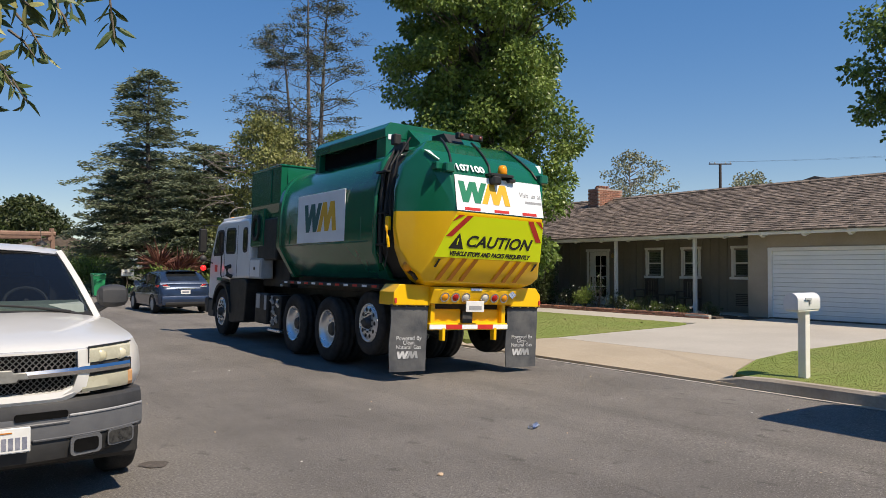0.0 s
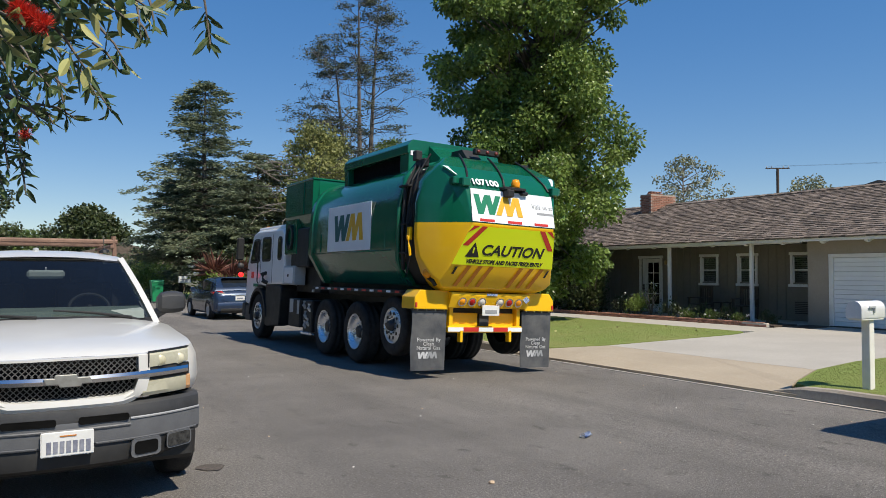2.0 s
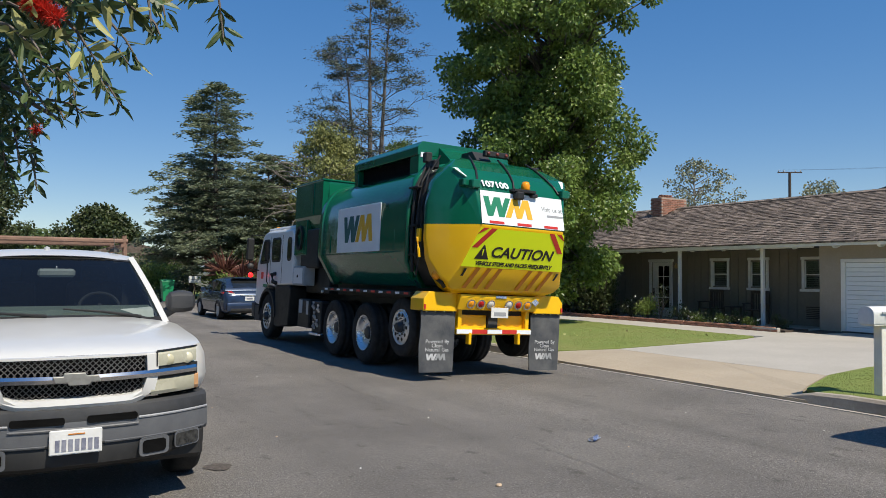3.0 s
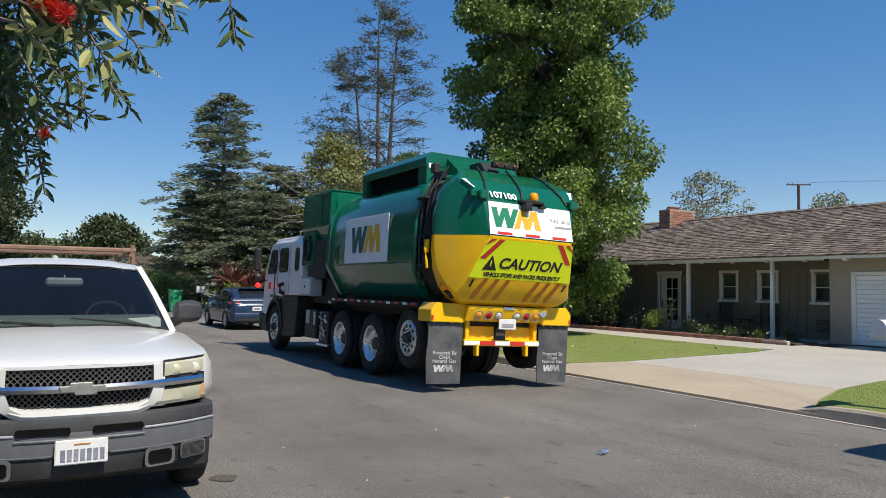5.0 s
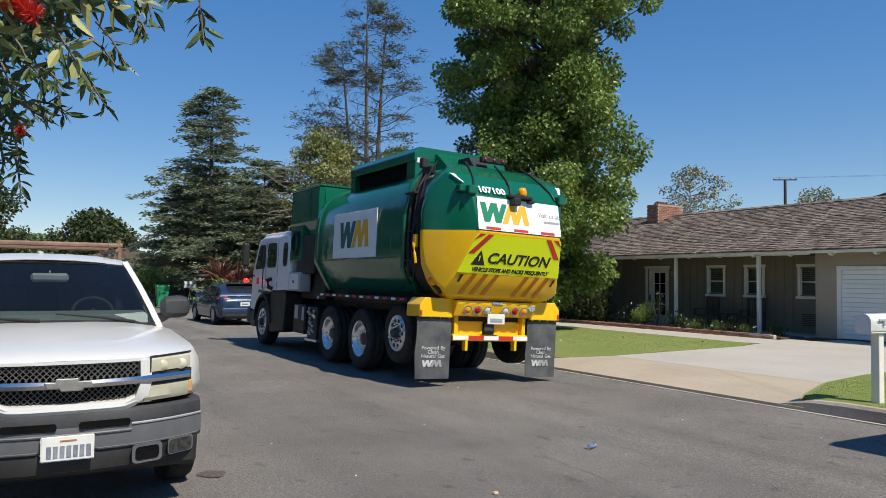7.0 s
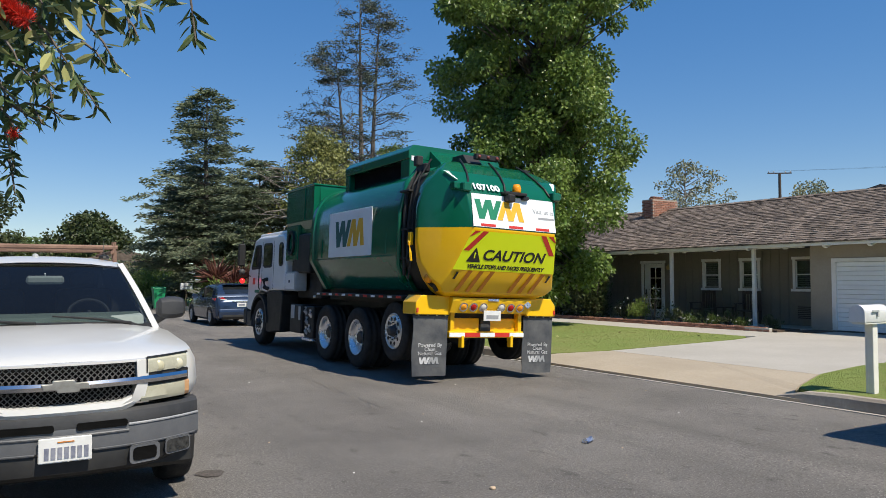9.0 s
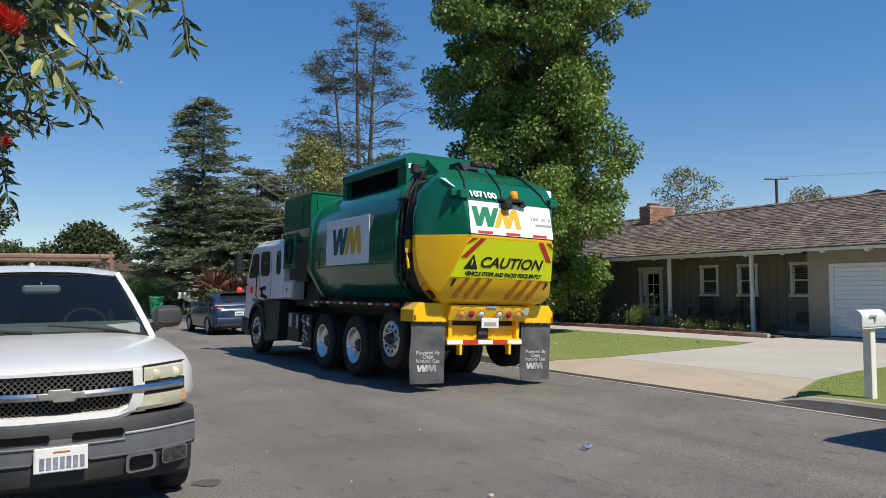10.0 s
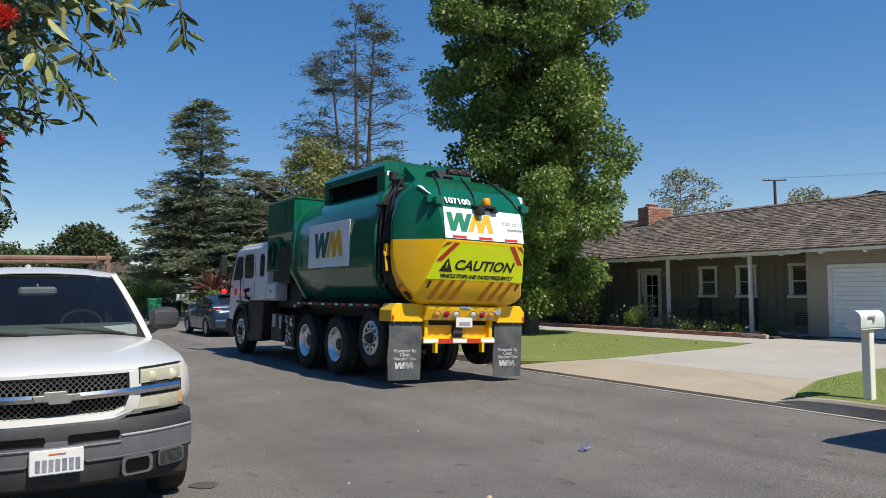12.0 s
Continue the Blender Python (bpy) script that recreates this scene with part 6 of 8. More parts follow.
bm = bmesh.new()
loft(bm, [[ws(-1 + 2 * k / 12, v) for k in range(13)] for v in (0.0, 0.25, 0.5, 0.75, 1.0)], closed=False)
g = Q("windscreen", bm, M_CARGLASS, "tinted windscreen", True)
g.visible_shadow = False
bm = bmesh.new()
loft(bm, [[ws(-1 + 2 * k / 12, v) for k in range(13)] for v in (-0.06, 0.012)], closed=False)
bm.transform(Matrix.Translation((0, -0.004, 0.006)))
Q("cowl", bm, M_BLACK)
bm = bmesh.new()
loft(bm, [[(p[0], p[1] - 0.002, p[2] + 0.003) for p in (ws(-1 + 2 * k / 12, v) for k in range(13))] for v in (0.965, 1.0)], closed=False)
Q("screen_band", bm, M_BLACK)
for s in (-1, 1):
    bm = bmesh.new()
    rings = []
    for v in (-0.08, 0.2, 0.5, 0.8, 1.0, 1.06):
        p = Vector(ws(s * 1.0, v))
        rings.append([p + Vector((-s * 0.012, -0.02, 0.005)), p + Vector((s * 0.035, 0.0, 0.02)), p + Vector((s * 0.06, 0.07, 0.0)), p + Vector((-s * 0.01, 0.06, -0.02))])
    loft(bm, rings)
    Q("pillar", bm, M_PICKWHITE, "", "auto")
    bm = bmesh.new()
    loft(bm, [[(s * x, y, z) for x, y, z in ((0.81 - o, 1.98, 1.2), (0.655 - o, 2.5, 1.69), (0.655 - o, 3.8, 1.69), (0.81 - o, 3.9, 1.2))] for o in (0.0, 0.02)])
    Q("side_glass", bm, M_DARKGLOSS)
rows = []
for y, hw, zc in ((2.3, 0.655, 1.742), (2.42, 0.68, 1.775), (2.8, 0.71, 1.81), (3.4, 0.71, 1.82), (3.95, 0.69, 1.8), (4.05, 0.66, 1.76)):
    pts = [(hw * f, zc - 0.055 * abs(f) ** 3) for f in (-1, -0.85, -0.6, -0.3, 0, 0.3, 0.6, 0.85, 1)]
    rows.append([(-hw - 0.06, y + 0.06, zc - 0.16)] + [(x, y + 0.14 * (x / hw) ** 2, z) for x, z in pts] + [(hw + 0.06, y + 0.06, zc - 0.16)])
bm = bmesh.new()
loft(bm, rows, closed=False)
Q("roof_panel", bm, M_PICKWHITE, "", "auto")
Q("cabin_back", prism([(-0.88, 1.1), (0.88, 1.1), (0.68, 1.74), (-0.68, 1.74)], "y", 4.0, 4.04), M_SEAT)
Q("cabin_floor", bx(-0.85, 0.85, 1.9, 4.0, 1.165, 1.18), M_SEAT)
# dashboard, wheel, seats, mirror, wipers
Q("dashboard", prism([(1.62, 1.2), (1.66, 1.275), (1.9, 1.3), (2.1, 1.27), (2.12, 1.18)], "x", -0.74, 0.74, 0.01), M_DASH)
bm = bmesh.new()
ring = [(0.36 + 0.17 * math.cos(a), 2.2 + 0.07 * math.sin(a), 1.27 + 0.13 * math.sin(a)) for a in [2 * math.pi * k / 24 for k in range(25)]]
tube(bm, ring, 0.014, 6)
tube(bm, [(0.36, 2.16, 1.3), (0.36, 2.2, 1.2)], 0.02, 6)
Q("steering_wheel", bm, M_SEAT)
for x in (-0.38, 0.38):
    Q("seat", bx(x - 0.25, x + 0.25, 2.75, 2.95, 1.15, 1.5, 0.06, seg=2), M_SEAT)
    Q("headrest", bx(x - 0.13, x + 0.13, 2.82, 2.93, 1.5, 1.66, 0.04, seg=2), M_SEAT)
bm = bx(-0.15, 0.15, 2.12, 2.16, 1.545, 1.62, 0.02)
tube(bm, [(0, 2.14, 1.6), (0, 2.17, 1.64)], 0.006, 6)
Q("rear_view_mirror", bm, M_GREYBOX)
for x0, x1 in ((0.62, 0.02), (-0.1, -0.72)):
    bm = bmesh.new()
    a, b = Vector(ws(x0 / 0.8, 0.015)), Vector(ws(x1 / 0.8, 0.09))
    tube(bm, [a + Vector((0, -0.03, 0.0)), a.lerp(b, 0.5) + Vector((0, -0.05, 0.015)), b + Vector((0, -0.03, 0.01))], [0.014, 0.011, 0.007], 6)
    Q("wiper", bm, M_BLACK)
bm = bmesh.new()
lathe(bm, [(1.81, 0.05), (1.835, 0.042), (1.85, 0.012), (1.86, 0.004)], 10, pose(0.56, 2.85, -0.015), "z")
tube(bm, [(0.56, 2.85, 1.83), (0.56, 2.95, 1.97)], 0.004, 5)
Q("antenna", bm, M_BLACK)
bm = bmesh.new()
lathe(bm, [(1.8, 0.03), (1.825, 0.024), (1.835, 0.004)], 10, pose(-0.05, 2.75, 0), "z")
Q("roof_lamp", bm, M_GREYBOX)
# ladder rack behind the cab
rk = empty("ladder_rack")
rk.parent = pick
for y in (4.15, 5.35):
    bm = bmesh.new()
    tube(bm, [(-0.86, y, 1.955), (0.86, y, 1.955)], 0.03, 8)
    part("rack_bar", bm, M_RUST, rk, "rusty brown rack tube")
    for s in (-1, 1):
        bm = bmesh.new()
        tube(bm, [(s * 0.86, y, 1.15), (s * 0.82, y, 2.02)], 0.028, 8)
        part("rack_post", bm, M_RUST, rk)
for s in (-1, 1):
    bm = bmesh.new()
    tube(bm, [(s * 0.8, 4.1, 1.9), (s * 0.8, 5.5, 1.9)], 0.022, 8)
    part("rack_rail", bm, M_RUST, rk)
plt = Q("number_plate", bx(-0.152, 0.152, -0.062, -0.052, 0.445, 0.6, 0.006), M_PLATE, "white plate with dark bars")
for k in range(7):
    x = -0.118 + 0.0375 * k
    Q("plate_bar", bx(x - 0.001, x + 0.025, -0.0665, -0.0625, 0.468, 0.54), M_PLATEBAR, "", False, plt)
Q("plate_bar", bx(-0.045, 0.05, -0.0665, -0.0625, 0.568, 0.575), M_ORANGEDEC, "", False, plt)

# ---- parked blue-grey hatchback ----
def hatchback(name, m, paint, label):
    car = empty(name, m)
    tagged(car, label, "car")

    def C(nm, bm, material, lb="", smooth=False, parent=None):
        return part(nm, bm, material, parent or car, lb, smooth)

    def row(y, hw, zl, zb, zt):
        q = [(hw * 0.86, zl), (hw * 0.97, zl + 0.08), (hw, zl + 0.3), (hw * 0.985, zb - 0.12), (hw * 0.93, zb), (hw * 0.6, zt), (0, zt + 0.015)]
        return [(-x, y, z) for x, z in q] + [(x, y, z) for x, z in q[-2::-1]]
    bm = bmesh.new()
    loft(bm, [row(*r) for r in ((0.0, 0.74, 0.42, 0.78, 0.8), (0.05, 0.82, 0.3, 0.88, 0.9), (0.16, 0.88, 0.24, 0.98, 1.0), (0.6, 0.9, 0.2, 1.0, 1.02), (1.6, 0.9, 0.19, 0.95, 0.97), (2.8, 0.9, 0.19, 0.93, 0.96),
                                (3.3, 0.89, 0.2, 0.9, 0.95), (4.0, 0.87, 0.22, 0.8, 0.86), (4.35, 0.8, 0.28, 0.68, 0.72), (4.46, 0.66, 0.36, 0.58, 0.6))])
    C("body", bm, paint, "painted body", "auto")
    bm = bmesh.new()
    prof = [(0.13, 1.0), (0.2, 1.12), (0.62, 1.4), (1.2, 1.46), (1.9, 1.45), (2.4, 1.36), (3.25, 0.95)]
    rings = []
    for y, z in prof:
        k = (z - 0.95) / 0.5
        hw = 0.8 - 0.2 * k
        rings.append([(-0.84, y, 0.93), (-hw - 0.03, y, 0.95 + (z - 0.95) * 0.9), (-hw * 0.75, y, z), (0, y, z + 0.012), (hw * 0.75, y, z), (hw + 0.03, y, 0.95 + (z - 0.95) * 0.9), (0.84, y, 0.93)])
    loft(bm, rings, closed=False)
    C("roof_panel", bm, paint, "", "auto")
    C("rear_window", prism([(0.205, 1.1), (0.56, 1.355), (0.54, 1.375), (0.185, 1.12)], "x", -0.52, 0.52), M_DARKGLOSS)
    bm = prism([(0.42, 1.43), (0.62, 1.425), (0.66, 1.4), (0.5, 1.39)], "x", -0.5, 0.5, 0.006)
    C("spoiler", bm, paint)
    C("windscreen", prism([(2.5, 1.335), (3.15, 1.0), (3.17, 1.02), (2.52, 1.355)], "x", -0.6, 0.6), M_DARKGLOSS)
    for s in (-1, 1):
        bm = bmesh.new()
        pts = [(0.62, 1.0), (0.85, 1.3), (1.7, 1.36), (2.3, 1.27), (2.85, 1.0)]
        q = [[(s * (0.862 - 0.19 * (z - 0.95) / 0.5 + o), y, z) for y, z in pts] for o in (0.0, 0.012)]
        loft(bm, q)
        C("side_window", bm, M_DARKGLOSS)
        C("window_post", bx(s * 0.77, s * 0.86, 1.62, 1.7, 0.98, 1.32, 0.01), M_BLACK)
        lamp = prism([(s * 0.44, 0.86), (s * 0.86, 0.84), (s * 0.87, 0.96), (s * 0.6, 0.99)], "y", -0.02, 0.3, 0.012)
        for v in lamp.verts:
            v.co.y += 0.09 + 0.12 * (abs(v.co.x) / 0.87) ** 4 - (0.0 if v.co.z > 0.9 else 0.03)
        tl = C("tail_lamp", lamp, M_REDLENS, "red tail lamp")
        part("lamp_strip", bx(s * 0.5, s * 0.72, 0.045, 0.07, 0.9, 0.925, 0.004), M_CLEAR, tl)
        bm = bmesh.new()
        lathe(bm, [(-0.02, 0.03), (-0.03, 0.06), (-0.03, 0.09), (0.06, 0.1), (0.08, 0.05)], 10, pose(s * 0.97, 2.6, 1.0), "y")
        C("door_mirror", bm, paint)
        for y in (0.78, 3.5):
            w = empty("wheel", pose(s * 0.8, y, 0.315))
            w.parent = car
            bm = bmesh.new()
            lathe(bm, [(-0.09, 0.2), (-0.105, 0.26), (-0.09, 0.3), (-0.06, 0.315), (0.06, 0.315), (0.09, 0.3), (0.105, 0.26), (0.09, 0.2)], 26)
            part("tyre", bm, M_RUBBER, w, "", True)
            bm = bmesh.new()
            lathe(bm, [(s * 0.095, 0.205), (s * 0.07, 0.19), (s * 0.075, 0.05), (s * 0.09, 0.003)], 10)
            part("rim", bm, M_GREYBOX, w)
            bm = bmesh.new()
            ring = [(y + math.cos(math.pi * k / 10) * 0.37, 0.3 + math.sin(math.pi * k / 10) * 0.37) for k in range(11)]
            inn = [(y + (a - y) * 0.86, 0.3 + (b - 0.3) * 0.86) for a, b in ring]
            prism(ring + inn[::-1], "x", s * 0.72, s * 0.908, bm=bm)
            C("wheel_arch", bm, M_BLACK)
    C("rear_bumper", prism([(-0.03, 0.6), (-0.06, 0.5), (-0.03, 0.3), (0.2, 0.26), (0.2, 0.6)], "x", -0.78, 0.78, 0.03), paint)
    C("bumper_insert", prism([(-0.045, 0.4), (-0.05, 0.32), (0.0, 0.24), (0.15, 0.24), (0.15, 0.4)], "x", -0.66, 0.66, 0.01), M_BLACK)
    pz = C("number_plate", bx(-0.16, 0.16, -0.012, 0.0, 0.66, 0.8, 0.004), M_PLATE, "white plate with a dark bar")
    part("plate_bar", bx(-0.11, 0.11, -0.017, -0.0125, 0.705, 0.755), M_PLATEBAR, pz)
    C("tailgate_trim", bx(-0.32, 0.32, -0.02, 0.04, 0.83, 0.86, 0.008), M_CHROME)
    return car


hatchback("parked_hatchback", pose(7.5, 25.75, -0.03), M_BLUE, "blue-grey hatchback parked at the kerb")
M_SUVGREY = mat("grey_car_paint", (0.25, 0.25, 0.26), (0.28, 0.28, 0.29), 5, rough=0.3, coat=0.5)
suv = empty("parked_van", pose(8.52, 3.3, -0.03))
tagged(suv, "grey upright van parked at the kerb near the mailbox", "car")
bm = bmesh.new()
loft(bm, [[(-x * w, y, z) for x, z in ((0.0, zt), (0.6, zt - 0.01), (0.8, zt - 0.08), (0.86, 1.05), (0.9, 0.95), (0.9, 0.4), (0.8, 0.25))][::-1] + [(x * w, y, z) for x, z in ((0.6, zt - 0.01), (0.8, zt - 0.08), (0.86, 1.05), (0.9, 0.95), (0.9, 0.4), (0.8, 0.25))]
          for y, w, zt in ((0.0, 0.98, 1.95), (-0.05, 1.0, 2.08), (-0.2, 1.0, 2.12), (-1.2, 1.02, 2.14), (-2.5, 1.0, 2.05), (-3.1, 0.99, 1.2), (-4.3, 0.97, 1.02), (-4.55, 0.88, 0.8))])
part("body", bm, M_SUVGREY, suv, "grey painted body", "auto")
for s in (-1, 1):
    part("side_window", prism([(-0.3, 1.05), (-0.4, 1.58), (-2.3, 1.58), (-2.8, 1.05)], "x", s * 0.76, s * 0.8), M_DARKGLOSS, suv)
    for y in (-0.9, -3.6):
        bm = bmesh.new()
        lathe(bm, [(-0.11, 0.2), (-0.12, 0.3), (-0.08, 0.35), (0.08, 0.35), (0.12, 0.3), (0.11, 0.2)], 24, pose(s * 0.82, y, 0.35))
        part("wheel", bm, M_RUBBER, suv, "", True)

# ---- mailbox ----
mb = empty("mailbox", pose(9.77, 5.5, GZ))
tagged(mb, "white metal mailbox with rounded top on a white wooden post", "mailbox")
part("post", bx(-0.055, 0.055, -0.055, 0.055, -0.05, 0.93, 0.006), M_WHITE, mb)
hood = [(-0.1, 0.93), (-0.1, 1.05)] + [(0.1 * -math.cos(math.pi * k / 10), 1.05 + 0.1 * math.sin(math.pi * k / 10)) for k in range(1, 10)] + [(0.1, 1.05), (0.1, 0.93)]
bm = bmesh.new()
prism([(y, z) for y, z in hood], "x", -0.3, 0.24, 0.006, bm)
part("box", bm, M_MAILBOX, mb, "white metal box", "auto")
bm = bmesh.new()
prism([(y * 1.03, 0.93 + (z - 0.93) * 1.02) for y, z in hood], "x", -0.315, -0.296, 0.004, bm)
part("box_door", bm, M_MAILBOX, mb)
part("flag", bx(-0.16, -0.02, -0.125, -0.112, 1.06, 1.085, 0.002), M_GREYBOX, mb, "grey metal flag")
part("flag_arm", bx(-0.05, -0.02, -0.122, -0.11, 1.0, 1.06, 0.002), M_GREYBOX, mb)
part("shelf", bx(-0.28, 0.22, -0.09, 0.09, 0.905, 0.929, 0.004), M_WHITE, mb)

# ---- litter on the street ----
cn = empty("crushed_can", pose(5.0, 5.57, 0.006, 0, 0, 25))
tagged(cn, "crushed blue drink can lying on the asphalt", "can")
bm = bmesh.new()
rings = []
for k in range(9):
    y = -0.065 + 0.13 * k / 8
    sq = 0.55 + 0.25 * math.sin(k * 1.3)
    rings.append([(y + 0.008 * math.sin(2 * a + k), 0.034 * math.cos(a) * (1.15 if k % 3 else 0.95), 0.016 + 0.03 * sq * math.sin(a) * 0.8) for a in [2 * math.pi * j / 12 for j in range(12)]])
loft(bm, rings)
part("can_body", bm, mat("blue_can_print", (0.03, 0.12, 0.42), (0.55, 0.58, 0.62), 22, rough=0.3, metal=0.5), cn)
for x in (-0.066, 0.066):
    bm = bmesh.new()
    lathe(bm, [(x - 0.002, 0.024), (x + 0.002, 0.024)], 12, pose(0, 0, 0.022))
    part("can_end", bm, M_RIM, cn)


def rock(x, y, r, material, label, seed):
    bm = bmesh.new()
    bmesh.ops.create_icosphere(bm, subdivisions=2, radius=r)
    for v in bm.verts:
        v.co *= 1 + 0.35 * noise.noise(v.co / r * 0.9 + Vector((seed, 0, 0)))
        v.co.z = v.co.z * 0.6 + r * 0.42
    o = ob_from("pebble", bm, material)
    o.location = (x, y, road_z(x))
    return tagged(o, label, "pebble", "pebbles on the street")


M_STONE = mat("tan_stone", (0.5, 0.36, 0.24), (0.58, 0.44, 0.31), 30, rough=0.85, bump=0.4, bs=60)
rock(3.3, 4.73, 0.025, M_STONE, "small tan stone on the asphalt", 1)
random.seed(5)
for k in range(26):
    rock(random.uniform(2.2, 8.4), random.uniform(3.0, 12.0), random.uniform(0.005, 0.011), M_STONE if k % 3 else M_WHITE, "tiny pale stone on the asphalt", k)

# ---- bin, sign, power pole down the street ----
bn = empty("wheeled_bin", pose(7.9, 42.6, -0.03) @ Matrix.Diagonal((1, 1, 1.08, 1)))
tagged(bn, "green wheeled bin standing at the kerb", "bin")
M_BIN = mat("green_bin_plastic", (0.012, 0.25, 0.1), (0.018, 0.28, 0.115), 6, rough=0.45)
bm = bmesh.new()
loft(bm, [[(x * w, y * w, z) for x, y in ((-0.3, -0.33), (0.3, -0.33), (0.3, 0.33), (-0.3, 0.33))] for z, w in ((0.06, 0.78), (0.9, 0.98), (0.98, 1.05), (1.02, 1.05))])
part("bin_body", bm, M_BIN, bn)
part("lid", prism([(-0.37, 1.025), (-0.3, 1.1), (0.3, 1.12), (0.36, 1.03)], "x", -0.33, 0.33, 0.01), M_BIN, bn)
for s in (-1, 1):
    bm = bmesh.new()
    lathe(bm, [(-0.03, 0.1), (0.03, 0.1)], 14, pose(s * 0.26, 0.28, 0.1))
    part("wheel", bm, M_RUBBER, bn)
sg = empty("yard_sign", pose(9.15, 41.7, GZ))
tagged(sg, "small white sign on a stake by the street", "sign")
part("board", bx(-0.32, 0.32, -0.015, 0.015, 0.95, 1.3, 0.004), M_PLATE, sg)
part("lettering_bar", bx(-0.22, 0.22, -0.02, -0.0155, 1.09, 1.16), M_GREYDEC, sg)
part("stake", bx(-0.03, 0.03, 0.016, 0.06, -0.05, 1.25, 0.004), M_DARKWOOD, sg)
pp = empty("power_pole", pose(61, 42.2, 0))
tagged(pp, "wooden power pole with crossarm behind the roofs", "power pole")
bm = bmesh.new()
tube(bm, [(0, 0, 0), (0, 0, 10.95)], [0.16, 0.12], 10)
part("pole", bm, M_DARKWOOD, pp)
arm = part("crossarm", bx(-1.05, 1.05, -0.05, 0.05, 10.9, 11.0, 0.01), M_DARKWOOD, pp)
arm.matrix_basis = pose(0, 0, 0, 0, 0, -35)
for x in (-0.95, -0.5, 0.5, 0.95):
    bm = bmesh.new()
    lathe(bm, [(11.0, 0.04), (11.08, 0.06), (11.16, 0.03)], 8, pose(0, 0, 0, 0, 0, -35) @ pose(x, 0, 0), "z")
    part("insulator", bm, M_GREYBOX, pp)
M_WIRE = mat("wire", (0.03, 0.03, 0.03), (0.05, 0.05, 0.05), 5, rough=0.6)
for i, x in enumerate((-0.95, 0.95)):
    bm = bmesh.new()
    a = Vector((61 + x * 0.82, 42.2 - x * 0.57, 11.15))
    pts = [a + Vector((12.0, -44.0, -0.4)) * u + Vector((0, 0, -3.0 * u * (1 - u))) for u in [k / 10 for k in range(11)]]
    tube(bm, pts, 0.006, 4)
    part("wire", bm, M_WIRE, pp).matrix_parent_inverse = Matrix.Translation((-61, -42.2, 0))

# ---- low house and fence down the street ----
fh = empty("far_house", pose(5.4, 66.0, 0))
tagged(fh, "low dark house with a grey roof down the street", "house")
part("wall", bx(-1, 9, 0, 8, 0, 2.4), M_BOARD, fh)
part("roof", prism([(-2.0, 2.35), (4.0, 4.0), (10.0, 2.35), (10.0, 2.25), (-2.0, 2.25)], "y", -0.7, 8.7), M_SHINGLE, fh)
for x in (0.5, 3.5, 6.5):
    part("window", bx(x, x + 1.2, -0.03, -0.005, 1.0, 2.0, 0.01), M_DARKGLOSS, fh)

# ---- trees and plants ----
def limb(bm, p, d, length, r, bend=0.2, n=5, seg=5):
    pts, p, d = [Vector(p)], Vector(p), Vector(d).normalized()
    for k in range(seg):
        d = (d + Vector(np.random.normal(0, bend, 3)) * 0.5).normalized()
        p = p + d * length / seg
        pts.append(p)
    tube(bm, pts, [r * (1 - 0.8 * k / seg) for k in range(seg + 1)], n)
    return pts


